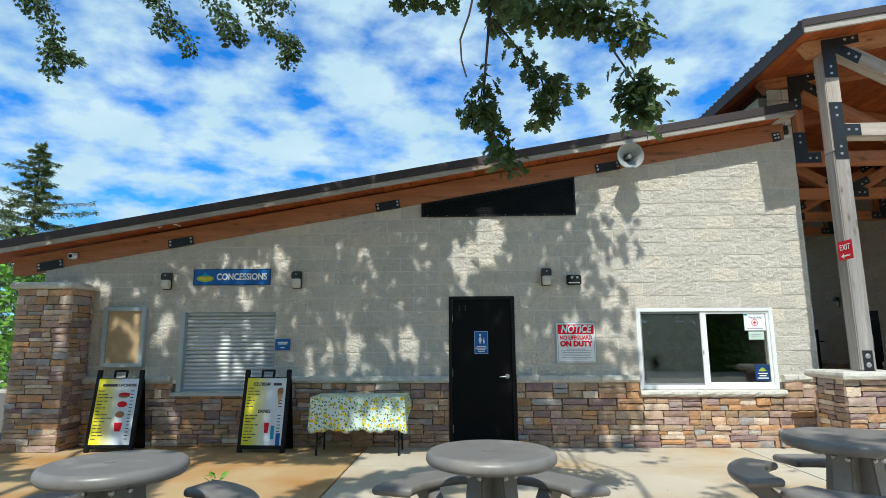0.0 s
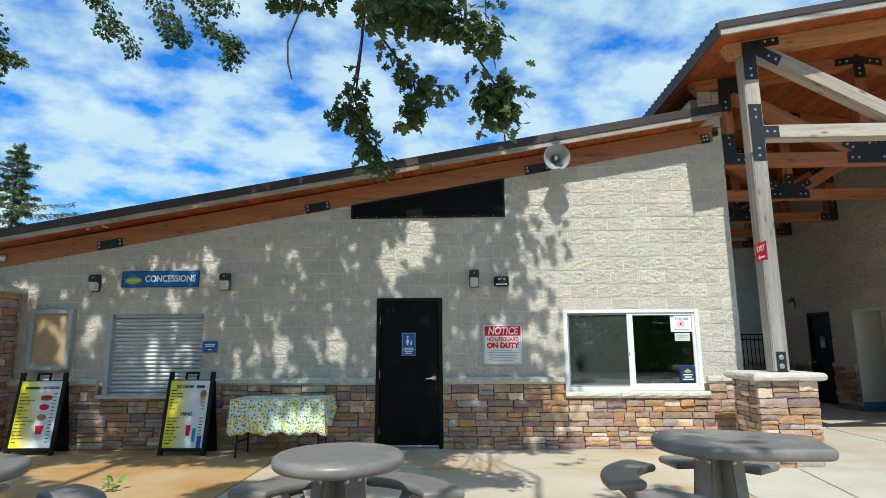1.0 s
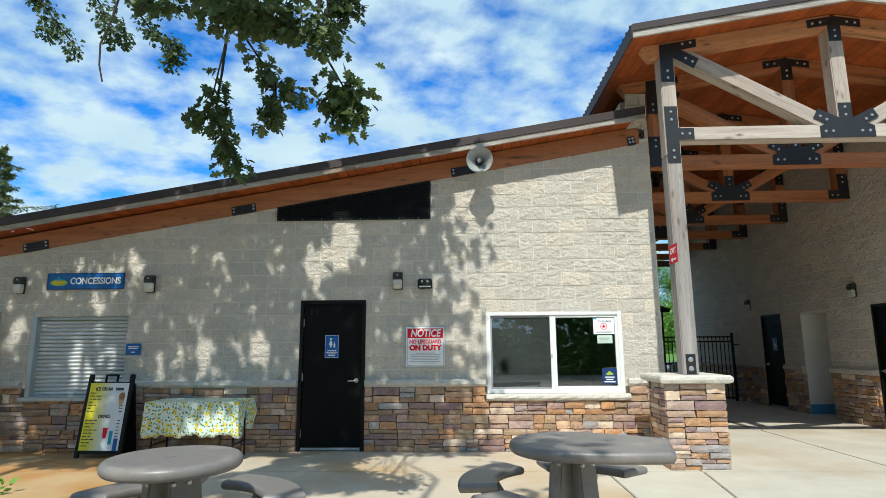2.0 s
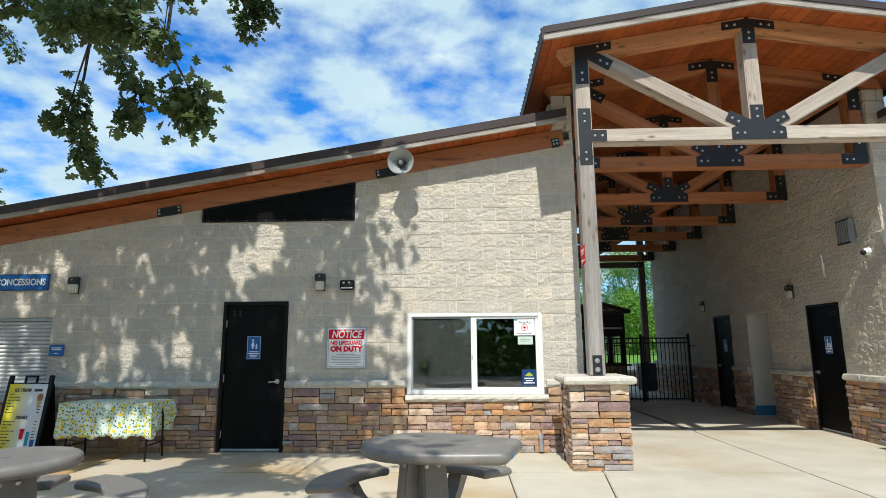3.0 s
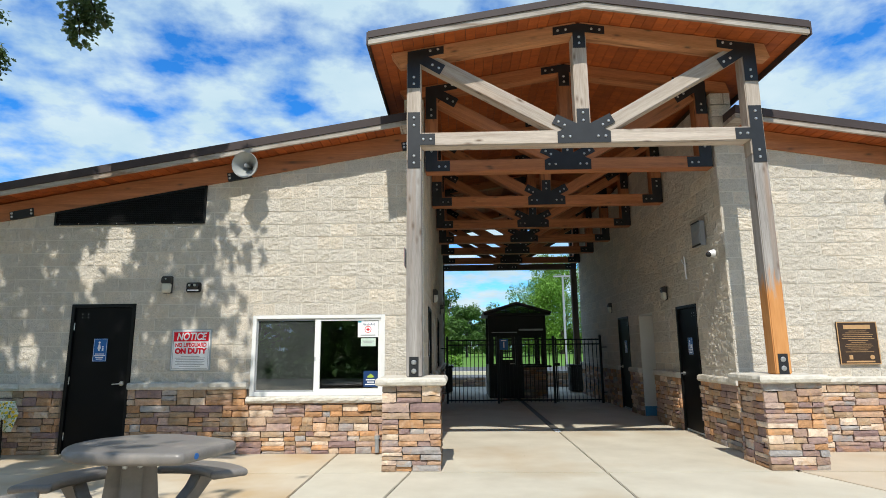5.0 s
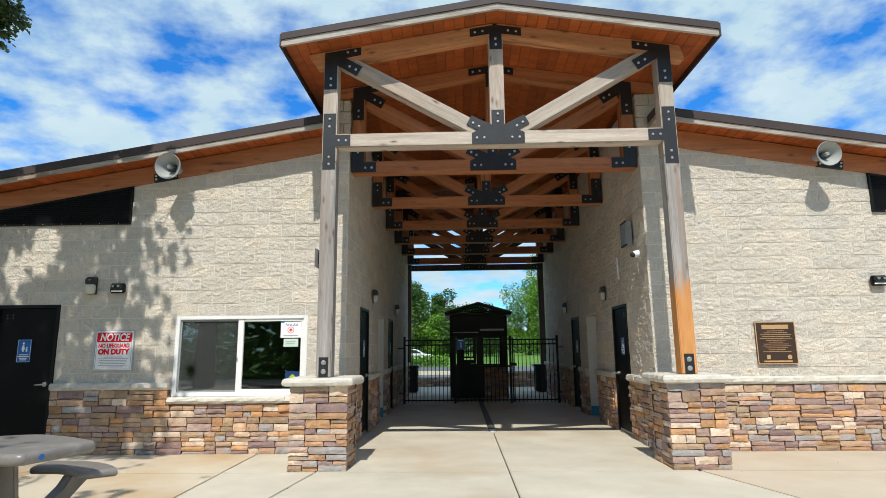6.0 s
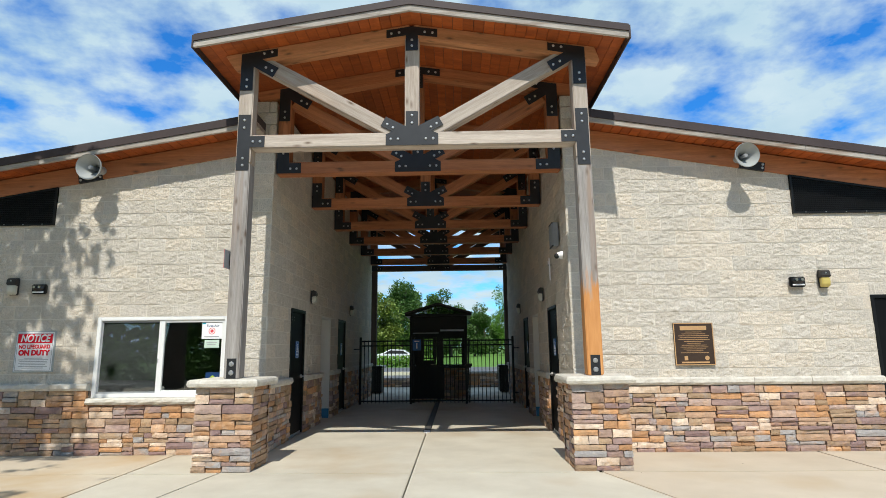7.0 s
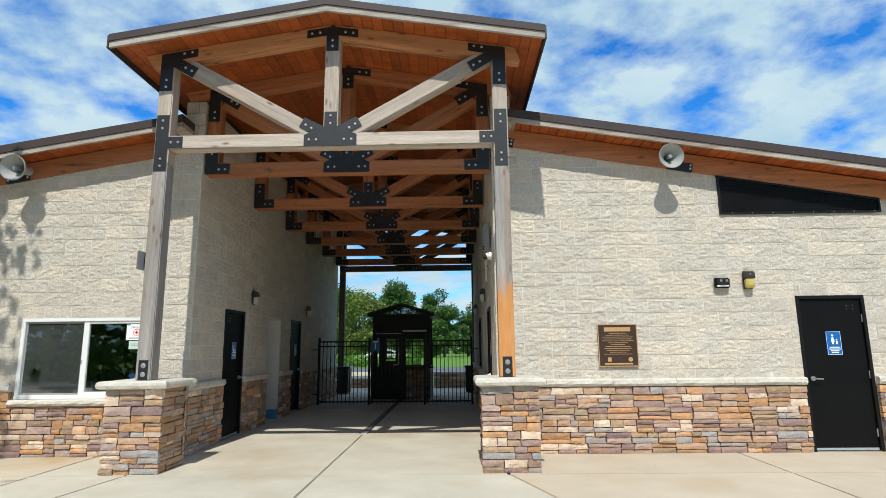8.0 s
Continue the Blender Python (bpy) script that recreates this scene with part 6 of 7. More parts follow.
tc = thing("tablecloth", (-1.225, 8.74, 0.767), "pale tablecloth printed with yellow lemons draped over the table", "tablecloth")
rnd = random.Random(5)
bm = bmesh.new()
# a sheet draped over front, ends and back: a strip ring falling from the table's rim
hxw, hyd = 0.64, 0.29
rim = []
for i in range(40):
    rim.append((-hxw + 2 * hxw * i / 40, -hyd))
for i in range(16):
    rim.append((hxw, -hyd + 2 * hyd * i / 16))
for i in range(40):
    rim.append((hxw - 2 * hxw * i / 40, hyd))
for i in range(16):
    rim.append((-hxw, hyd - 2 * hyd * i / 16))
levels = 9
ringsv = []
for j in range(levels + 1):
    row = []
    for i, (x, y) in enumerate(rim):
        f = j / levels
        drop = 0.44 + 0.02 * math.sin(i * 0.5) + 0.012 * math.sin(i * 1.3)
        if x > hxw - 0.001 and y > -hyd + 0.1:
            drop = 0.16 + 0.08 * math.sin(i * 0.9)
        wave = 0.022 * f * math.sin(i * 0.62 + 1.5 * math.sin(i * 0.21)) + 0.01 * f
        nx = 1 if x > hxw - 0.001 else (-1 if x < -hxw + 0.001 else 0)
        ny = -1 if y < -hyd + 0.001 else (1 if y > hyd - 0.001 else 0)
        row.append(bm.verts.new((x + nx * (wave + 0.012 * f), y + ny * (wave + 0.012 * f), -drop * f + (0.0 if j else 0.004))))
    ringsv.append(row)
n = len(rim)
for j in range(levels):
    for i in range(n):
        bm.faces.new((ringsv[j][i], ringsv[j][(i + 1) % n], ringsv[j + 1][(i + 1) % n], ringsv[j + 1][i]))
bm.faces.new(ringsv[0])
bmesh.ops.triangulate(bm, faces=[f for f in bm.faces if len(f.verts) > 4])
bmesh.ops.recalc_face_normals(bm, faces=bm.faces)
cl = part("cloth", bm, M["cloth"], tc, smooth=True)
sol = cl.modifiers.new("thickness", "SOLIDIFY")
sol.thickness = 0.003


# ---- folding menu boards ----
def menu_board(at, turn, title_bar, rows, extras, label):
    b = thing("menu_board", at, label, "menu board", "folding menu boards", turn)
    lean = 9
    w_, h_ = 0.34, 1.135
    f = new("front_panel", mesh_of("front_panel", boxes((-w_, -w_ + 0.07, -0.03, 0.01, 0, h_), (w_ - 0.07, w_, -0.03, 0.01, 0, h_), (-w_ + 0.07, w_ - 0.07, -0.03, 0.01, 0.05, 0.12), (-w_ + 0.07, w_ - 0.07, -0.03, 0.01, h_ - 0.17, h_ - 0.11),
                                                        (-0.10, -0.07, -0.025, 0.005, h_ - 0.11, h_), (0.07, 0.10, -0.025, 0.005, h_ - 0.11, h_), (-0.07, 0.07, -0.025, 0.005, h_ - 0.03, h_), bevel=0.008), M["black"]))
    f.parent = b
    f.matrix_local = pose(0, -0.16, 0, -lean, 0, 0)
    tagged(f, "black plastic frame with a carrying handle")
    part("menu_sheet", boxes((-w_ + 0.055, w_ - 0.055, -0.034, -0.031, 0.10, h_ - 0.125)), M["menu"], f, "yellow to white printed menu sheet")
    k = new("back_panel", mesh_of("back_panel", boxes((-w_, w_, -0.01, 0.02, 0, h_ - 0.12), bevel=0.01), M["black"]))
    k.parent = b
    k.matrix_local = pose(0, 0.17, 0, lean, 0, 0)
    for words, size, x, z in title_bar:
        if words:
            lettering("lettering", words, size, (x, -0.0355, z), M["dark_print"], f, squeeze=0.8, bold=0.002)
        else:
            part("text_bar", boxes((x - size, x + size, -0.0355, -0.0342, z - 0.018, z + 0.018)), M["dark_print"], f)
    rr = random.Random(at[0])
    for z in rows:
        x = -0.262
        for _ in range(rr.choice((1, 2, 2, 3))):
            wl = rr.uniform(0.035, 0.085)
            part("text_bar", boxes((x, x + wl, -0.0355, -0.0342, z, z + 0.012)), M["dark_print"], f)
            x += wl + 0.012
        part("text_bar", boxes((0.20, 0.245, -0.0355, -0.0342, z, z + 0.012)), M["dark_print"], f)
    for name, pts, mm in extras:
        part(name, prism(bmesh.new(), pts, -0.036, -0.0342, "y"), mm, f)
    return b


def oval(x, z, a, b, n=14):
    return [(x + a * math.cos(i * math.tau / n), z + b * math.sin(i * math.tau / n)) for i in range(n)]


BROWN = mat("brown_food_print", (0.36, 0.16, 0.06), None, 20, 0.5)
menu_board((-4.78, 8.86, 0), 3, [("", 0.10, -0.12, 0.915), ("CONCESSIONS", 0.052, 0.12, 0.915)], [0.83 - 0.047 * i for i in range(15)],
           [("food_picture", oval(0.11, 0.765, 0.085, 0.026), BROWN), ("food_picture", oval(0.11, 0.79, 0.085, 0.024), M["red"]), ("food_picture", oval(0.10, 0.65, 0.07, 0.042), M["red"]), ("food_picture", oval(0.09, 0.51, 0.065, 0.045), BROWN),
            ("food_picture", [(0.03, 0.40), (0.15, 0.40), (0.13, 0.28), (0.05, 0.28)], M["red"])], "folding black menu board with a yellow food menu")
menu_board((-2.60, 8.86, 0), -2, [("ICE CREAM", 0.062, -0.07, 0.925), ("", 0.06, 0.16, 0.925), ("DRINKS", 0.062, 0.0, 0.55)], [0.865 - 0.042 * i for i in range(7)] + [0.49 - 0.042 * i for i in range(9)],
           [("food_picture", oval(0.21, 0.83, 0.045, 0.05), BROWN), ("food_picture", [(0.165, 0.80), (0.255, 0.80), (0.20, 0.64)], mat("wafer_print", (0.66, 0.42, 0.20), None, 20, 0.5)),
            ("food_picture", [(0.02, 0.40), (0.09, 0.40), (0.08, 0.26), (0.03, 0.26)], M["red"]), ("food_picture", [(0.12, 0.36), (0.17, 0.36), (0.17, 0.18), (0.12, 0.18)], M["teal"]),
            ("food_picture", [(0.20, 0.26), (0.26, 0.26), (0.26, 0.10), (0.20, 0.10)], M["blue"])], "folding black menu board listing ice cream and drinks")


# ---- fence and gate across the passage ----
GY = 16.35
fence = thing("metal_fence", (XC, GY, 0), "black steel picket fence with a double gate across the passage", "fence")
FP = (5.555 - XC, 6.93 - XC, 8.44 - XC, 9.715 - XC)
for x in FP:
    part("fence_post", boxes((x - 0.03, x + 0.03, -0.03, 0.03, 0, 1.77), bevel=0.004), M["black"], fence)
    part("post_cap", boxes((x - 0.036, x + 0.036, -0.036, 0.036, 1.77, 1.79), bevel=0.008), M["black"], fence)
for a, b in zip(FP, FP[1:]):
    for z in (1.68, 1.555, 0.085):
        part("rail", boxes((a + 0.031, b - 0.031, -0.018, 0.018, z - 0.018, z + 0.018)), M["black"], fence)
    n = max(2, round((b - a) / 0.108))
    for i in range(1, n):
        x = a + (b - a) * i / n
        part("picket", boxes((x - 0.009, x + 0.009, -0.009, 0.009, 0.03, 1.705)), M["black"], fence)

for x0, x1 in ((PL + 0.01, FP[0] + XC - 0.031), (FP[3] + XC + 0.031, PR - 0.01)):
    for z in (0.28, 1.47):
        part("wall_bracket", boxes((x0 - XC, x1 - XC, -0.012, 0.012, z - 0.012, z + 0.012)), M["black"], fence)
part("gate_latch", boxes((FP[2] - 0.02, FP[2] + 0.16, -0.05, -0.031, 0.98, 1.06), (FP[2] + 0.02, FP[2] + 0.10, -0.065, -0.051, 0.99, 1.05), bevel=0.004), M["black"], fence, "black gate latch box")
part("gate_stile", boxes((FP[2] + 0.045, FP[2] + 0.085, -0.02, 0.02, 0.03, 1.74), bevel=0.004), M["black"], fence)
part("gate_stile", boxes((FP[1] + 0.045, FP[1] + 0.085, -0.02, 0.02, 0.03, 1.74), bevel=0.004), M["black"], fence)

ns = thing("number_sign", (7.10, GY - 0.022, 1.42), "small blue sign with a white figure one on the gate", "sign")
part("sheet", boxes((-0.115, 0.115, -0.012, 0.0, 0.0, 0.295), bevel=0.003), M["blue"], ns, "blue sheet")
lettering("lettering", "1", 0.21, (0.0, -0.0135, 0.12), M["white"], ns, "white figure", bold=0.004)
part("text_bar", boxes((-0.07, 0.07, -0.014, -0.0125, 0.235, 0.262)), M["white"], ns)

# ---- ticket kiosk ----
kx0, kx1, ky0, ky1 = 6.77, 8.51, 18.0, 19.6
kk = thing("ticket_kiosk", ((kx0 + kx1) / 2, ky0, 0), "dark brown ticket kiosk with a gable roof and paned windows", "kiosk")
kw = (kx1 - kx0) / 2
kd = ky1 - ky0
for r in ((-kw, kw, 0.0, 0.08, 0, 0.95), (-kw, kw, kd - 0.08, kd, 0, 0.95), (-kw, -kw + 0.08, 0.08, kd - 0.08, 0, 0.95), (kw - 0.08, kw, 0.08, kd - 0.08, 0, 0.95)):
    part("wall_panel", boxes(r, bevel=0.006), M["kiosk"], kk)
for r in ((-kw, -kw + 0.14, 0.0, 0.14), (kw - 0.14, kw, 0.0, 0.14), (-kw, -kw + 0.14, kd - 0.14, kd), (kw - 0.14, kw, kd - 0.14, kd)):
    part("corner_post", boxes((*r, 0.95, 2.46), bevel=0.006), M["kiosk"], kk)
part("header", boxes((-kw + 0.14, kw - 0.14, 0.0, 0.10, 1.80, 2.46), bevel=0.006), M["kiosk"], kk)
part("header", boxes((-kw + 0.14, kw - 0.14, kd - 0.10, kd, 2.1, 2.46), bevel=0.006), M["kiosk"], kk)
part("mullion", boxes((-0.07, 0.13, 0.0, 0.10, 0.95, 1.80), bevel=0.006), M["kiosk"], kk)
bm = prism(bmesh.new(), [(-kw - 0.13, 2.44), (kw + 0.13, 2.44), (kw + 0.13, 2.50), (0.0, 2.79), (-kw - 0.13, 2.50)], -0.22, kd + 0.2, "y")
part("roof", bm, M["kiosk"], kk, "low dark gable roof")
for s in (-1, 1):
    part("roof_trim", prism(bmesh.new(), [(0, 2.795), (s * (kw + 0.15), 2.495), (s * (kw + 0.15), 2.54), (0, 2.84)], -0.25, kd + 0.22, "y"), M["metal_roof"], kk)
for x0, x1, z0, z1 in ((-kw + 0.42, -0.16, 1.16, 1.76), (0.13, kw - 0.14, 0.95, 1.76)):
    sill = part("window_sill", boxes((x0, x1, 0.01, 0.06, z0, z0 + 0.04), bevel=0.003), M["kiosk"], kk)
    part("window_head", boxes((x0, x1, 0.02, 0.06, 1.76, 1.80), bevel=0.003), M["kiosk"], kk)
    part("pane", boxes((x0, x1, 0.046, 0.050, z0 + 0.04, 1.76)), M["glass"], kk).visible_shadow = False
    n = 2 if x0 < 0 else 3
    for i in range(n + 1):
        x = x0 + (x1 - x0) * i / n
        part("glazing_bar", boxes((x - 0.014, x + 0.014, 0.025, 0.045, z0 + 0.04, 1.76)), M["kiosk"], sill)
    for k in (1, 2):
        z = z0 + (1.76 - z0) * k / 3
        part("glazing_bar", boxes((x0 + 0.015, x1 - 0.015, 0.028, 0.042, z - 0.012, z + 0.012)), M["kiosk"], sill)
# the staff door beside the window: stiles, lower panel, lever
kd_ = part("door", boxes((-kw + 0.20, -0.08, -0.014, -0.002, 0.03, 1.12), bevel=0.004), M["kiosk"], kk, "black kiosk door with an upper window")
for r in ((-kw + 0.20, -kw + 0.42), (-0.16, -0.08)):
    part("stile", boxes((r[0], r[1], -0.014, 0.02, 1.12, 1.80), bevel=0.004), M["kiosk"], kd_)
part("panel", boxes((-kw + 0.30, -0.18, -0.020, -0.015, 0.15, 1.0), bevel=0.004), M["black"], kd_)
bm = cyl(bmesh.new(), (-0.12, -0.014, 1.0), (-0.12, -0.06, 1.0), 0.014, seg=10)
cyl(bm, (-0.12, -0.055, 1.0), (-0.24, -0.055, 1.0), 0.010, seg=10)
part("lever", bm, M["steel"], kd_, "bright door lever")
part("counter_shelf", boxes((0.05, kw + 0.1, -0.22, 0.04, 0.90, 0.95), bevel=0.01), M["kiosk"], kk)
part("awning", boxes((0.05, kw - 0.1, -0.12, 0.02, 1.98, 2.03), bevel=0.006), M["alu"], kk, "pale narrow awning")
part("light_strip", boxes((-kw + 0.1, 0.0, -0.02, -0.005, 1.92, 1.945)), M["alu"], kk)
# glazed gable with its bars
part("gable_glass", prism(bmesh.new(), [(-kw + 0.12, 2.50), (kw - 0.12, 2.50), (0, 2.74)], -0.235, -0.226, "y"), M["glass"], kk, "dark glass in the gable")
for x in (-0.34, 0.0, 0.34):
    part("glazing_bar", boxes((x - 0.014, x + 0.014, -0.246, -0.236, 2.50, 2.73 - 0.28 * abs(x))), M["kiosk"], kk)
base_ = part("stone_base", boxes((0.16, kw - 0.02, -0.012, -0.001, 0.0, 0.9)), M["joint"], kk, "dark ledge stone under the counter")
ledge_stones(base_, Matrix.Translation((0, -0.012, 0)), 0.16, kw - 0.02, 0, 0.89, [], 197, 60, 0.035)

# ---- beyond the passage ----
lw = thing("low_stone_wall", (9.0, 23.2, 0), "low stone planter wall with a pale cap beyond the passage", "wall")
part("core", boxes((-0.6, 6.0, -0.14, 0.16, -0.05, 0.5)), M["joint"], lw)
ledge_stones(lw, Matrix.Translation((0, -0.14, 0)), -0.6, 6.0, 0, 0.5, [], 201, 90, 0.05)
part("cap_stone", boxes((-0.65, 6.05, -0.24, 0.22, 0.5, 0.58), bevel=0.015), M["cap"], lw)
lw2 = thing("low_stone_wall", (2.5, 23.6, 0), "low stone planter wall beyond the passage in shade", "wall")
part("core", boxes((-1.5, 4.4, -0.14, 0.16, -0.05, 0.32)), M["joint"], lw2)
ledge_stones(lw2, Matrix.Translation((0, -0.14, 0)), -1.5, 4.4, 0, 0.32, [], 207, 90, 0.05)

for x in (5.40, 9.84):
    t_ = thing("litter_bin", (x, 20.3, 0), "dark square litter bin beside the far pier", "bin", "litter bins")
    part("body", boxes((-0.24, 0.24, -0.24, 0.24, 0.03, 0.82), bevel=0.02), M["kiosk"], t_)
    part("lid", boxes((-0.27, 0.27, -0.27, 0.27, 0.82, 0.90), bevel=0.025), M["black"], t_)
    for i in range(6):
        part("slat", boxes((-0.22 + i * 0.075, -0.165 + i * 0.075, -0.255, -0.241, 0.08, 0.78)), M["kiosk"], t_)


def car(at, turn, label):
    c = thing("parked_car", at, label, "car", "parked cars", turn)
    bm = prism(bmesh.new(), [(-2.2, 0.28), (2.2, 0.28), (2.22, 0.6), (2.1, 0.82), (1.15, 0.93), (0.45, 1.38), (-0.9, 1.42), (-1.7, 1.02), (-2.2, 0.95), (-2.25, 0.6)], -0.85, 0.85, "y")
    bmesh.ops.bevel(bm, geom=list(bm.edges), offset=0.09, segments=3, affect="EDGES", clamp_overlap=True)
    part("body", bm, M["car_paint"], c, "white body", True)
    for s in (-1, 1):
        y = s * 0.853
        part("side_window", prism(bmesh.new(), [(-1.45, 1.0), (0.95, 0.98), (0.42, 1.30), (-0.85, 1.33)], y - 0.012, y + 0.012, "y"), M["rubber"], c, "dark side glass")
        for x in (-1.35, 1.4):
            w1 = part("wheel", cyl(bmesh.new(), (x, s * 0.68, 0.32), (x, s * 0.87, 0.32), 0.32, seg=22), M["rubber"], c, "black tyre", True)
            part("rim", cyl(bmesh.new(), (x, s * 0.86, 0.32), (x, s * 0.885, 0.32), 0.2, seg=18), M["alu"], w1, "grey rim", True)
    return c


car((2.3, 58.5, 0), 0, "white saloon car parked beyond the lawn")
solo("far_parking", boxes((-60, 5.5, 56, 61, -0.3, -0.05)), M["asphalt"], "strip of asphalt beyond the lawn", "parking lot", kind="structure")
lp = thing("light_pole", (14.67, 48, -0.1), "tall thin grey light pole beyond the lawn", "light pole")
part("shaft", cyl(bmesh.new(), (0, 0, 0), (0, 0, 7.45), 0.11, 0.08, 10), M["pvc"], lp, "", True)
part("arm", boxes((-0.8, 0.8, -0.06, 0.06, 7.4, 7.54), bevel=0.02), M["pvc"], lp)


# ---- trees ----
def leaf_shape(kind):
    """Outline of one leaf lying in x, y with its stalk at the origin."""
    if kind == "oak":
        half = [(0.05, 0.03), (0.16, 0.16), (0.24, 0.12), (0.34, 0.40), (0.44, 0.36), (0.50, 0.20), (0.62, 0.46), (0.74, 0.40), (0.72, 0.20), (0.86, 0.22), (1.0, 0.0)]
    else:
        half = [(0.1, 0.12), (0.35, 0.3), (0.7, 0.22), (1.0, 0.0)]
    return [(0, 0)] + half + [(x, -y) for x, y in reversed(half[:-1])]


OAK, OVAL = leaf_shape("oak"), leaf_shape("oval")
NEEDLE = [(0, 0), (0.35, 0.16), (1.0, 0.0), (0.35, -0.16)]


class Foliage:
    """Collects leaves as one mesh."""

    def __init__(self, seed):
        self.v, self.f, self.rnd = [], [], random.Random(seed)

    def leaf(self, p, size, shape, droop=0.4, heading=None):
        r = self.rnd
        yaw = r.uniform(0, math.tau) if heading is None else heading + r.gauss(0, 0.7)
        m = Matrix.Translation(p) @ Euler((r.gauss(0, 0.5), droop + r.gauss(0, 0.45), yaw)).to_matrix().to_4x4()
        fold = r.uniform(0.05, 0.3)
        n0 = len(self.v)
        for x, y in shape:
            self.v.append(tuple(m @ Vector((x * size, y * size, (abs(y) * fold - 0.12 * x * x) * size))))
        n = len(shape)
        h = n // 2
        # two halves along the midrib
        self.f.append([n0 + i for i in range(0, h + 1)])
        self.f.append([n0] + [n0 + i for i in range(h, n)])

    def spray(self, p, r, n, size, shape, droop=0.5, flat=0.8):
        rnd_ = self.rnd
        for _ in range(n):
            d = Vector((rnd_.gauss(0, 1), rnd_.gauss(0, 1), rnd_.gauss(0, 1))).normalized() * r * rnd_.random() ** 0.45
            d.z *= flat
            self.leaf(Vector(p) + d, size * rnd_.uniform(0.6, 1.15), shape, droop, math.atan2(d.y, d.x))

    def mesh(self, name, material):
        me = bpy.data.meshes.new(name)
        me.from_pydata(self.v, [], self.f)
        me.materials.append(material)
        return me


def limb(bm, pts, r0, r1, seg=7):
    """A tapered bent branch through the points."""
    pts = [Vector(p) for p in pts]
    n = len(pts) - 1
    for i in range(n):
        a = r0 + (r1 - r0) * i / n
        b = r0 + (r1 - r0) * (i + 1) / n
        cyl(bm, pts[i], pts[i + 1], a, b, seg, caps=True)


# the oak over the terrace: its trunk stands behind the camera, its outer twigs hang into view
oak = thing("oak_tree", (-3.4, -5.5, -0.05), "large oak with lobed green leaves and drooping branches over the terrace", "tree")
oo = Vector(oak.location)
wood_bm = bmesh.new()
leaves = Foliage(11)
limb(wood_bm, [(-3.4, -5.5, -0.1), (-3.35, -5.4, 1.5), (-3.2, -5.3, 3.2), (-3.0, -5.0, 5.2)], 0.42, 0.30, 12)
HUB = (-3.0, -5.0, 5.2)
for pts in ([HUB, (-2.0, -2.0, 7.0), (-0.8, 1.5, 8.0), (0.2, 4.0, 7.6)], [HUB, (-4.5, -1.5, 7.6), (-6.0, 3.5, 8.6), (-7.2, 8.5, 9.2), (-8.2, 10.7, 8.9)],
            [HUB, (-3.4, -1.0, 8.0), (-3.8, 4.0, 9.0), (-4.6, 9.0, 9.2), (-5.2, 10.8, 8.7)], [HUB, (-0.5, -2.5, 7.0), (1.5, 1.0, 7.4), (1.5, 4.0, 6.6)],
            [HUB, (-5.5, -6.0, 7.5), (-8.0, -6.5, 9.0)], [HUB, (-2.0, -8.0, 7.5), (0.5, -10.0, 9.0)], [(-0.8, 1.5, 8.0), (0.6, 5.2, 7.6), (0.7, 7.6, 6.9)]):
    bent = [Vector(pts[0])]
    for a, b in zip(pts, pts[1:]):
        for k in range(1, 5):
            q = Vector(a).lerp(Vector(b), k / 4)
            if k < 4 or b is not pts[-1]:
                q += Vector((leaves.rnd.uniform(-0.22, 0.22), leaves.rnd.uniform(-0.22, 0.22), leaves.rnd.uniform(-0.15, 0.15)))
            bent.append(q)
    limb(wood_bm, bent, 0.085, 0.008, 8)
# hanging twigs
trunk_bm, wood_bm = wood_bm, bmesh.new()
T = 4.95


def strand(pts, n, size, spread, thick=0.012, start=0.0):
    """A hanging twig with leaves gathered towards its end."""
    pts = [Vector(p) for p in pts]
    limb(wood_bm, pts, thick, 0.004, 6)
    for _ in range(int(n * 1.3)):
        u = start + (1 - start) * leaves.rnd.random() ** 0.8
        k = min(len(pts) - 2, int(u * (len(pts) - 1)))
        f = u * (len(pts) - 1) - k
        c = pts[k].lerp(pts[k + 1], f)
        leaves.spray(c, spread, 1, size * 0.84, OAK, 0.75)


strand([(0.55, 5.05, 6.4), (0.56, 5.0, 5.2), (0.55, 4.95, 4.39), (0.53, 4.95, 4.08), (0.50, 4.97, 3.77), (0.48, 4.95, 3.5), (0.56, 4.93, 3.17), (0.72, 4.95, 2.86)], 120, 0.125, 0.12, 0.02, 0.66)
strand([(0.53, 4.95, 4.08), (0.50, 4.9, 3.75), (0.45, 4.9, 3.45), (0.42, 4.88, 3.30)], 60, 0.12, 0.13, 0.01, 0.3)
strand([(0.58, 5.0, 4.25), (0.80, 4.97, 3.92), (0.97, 4.95, 3.66), (1.24, 4.95, 3.52)], 85, 0.125, 0.12, 0.012, 0.25)
strand([(0.80, 4.97, 3.92), (0.97, 4.95, 3.66), (1.01, 4.9, 3.41), (0.96, 4.9, 3.24)], 75, 0.125, 0.12, 0.01, 0.3)
strand([(1.35, 4.75, 6.2), (1.40, 4.65, 4.7), (1.415, 4.57, 3.92), (1.49, 4.57, 3.68), (1.62, 4.57, 3.45), (1.69, 4.57, 3.17)], 60, 0.122, 0.11, 0.018, 0.75)
for _ in range(140):
    leaves.spray((1.655 + leaves.rnd.gauss(0, 0.07), 4.57, 3.34 + leaves.rnd.gauss(0, 0.12)), 0.11, 1, 0.108, OAK, 0.8)
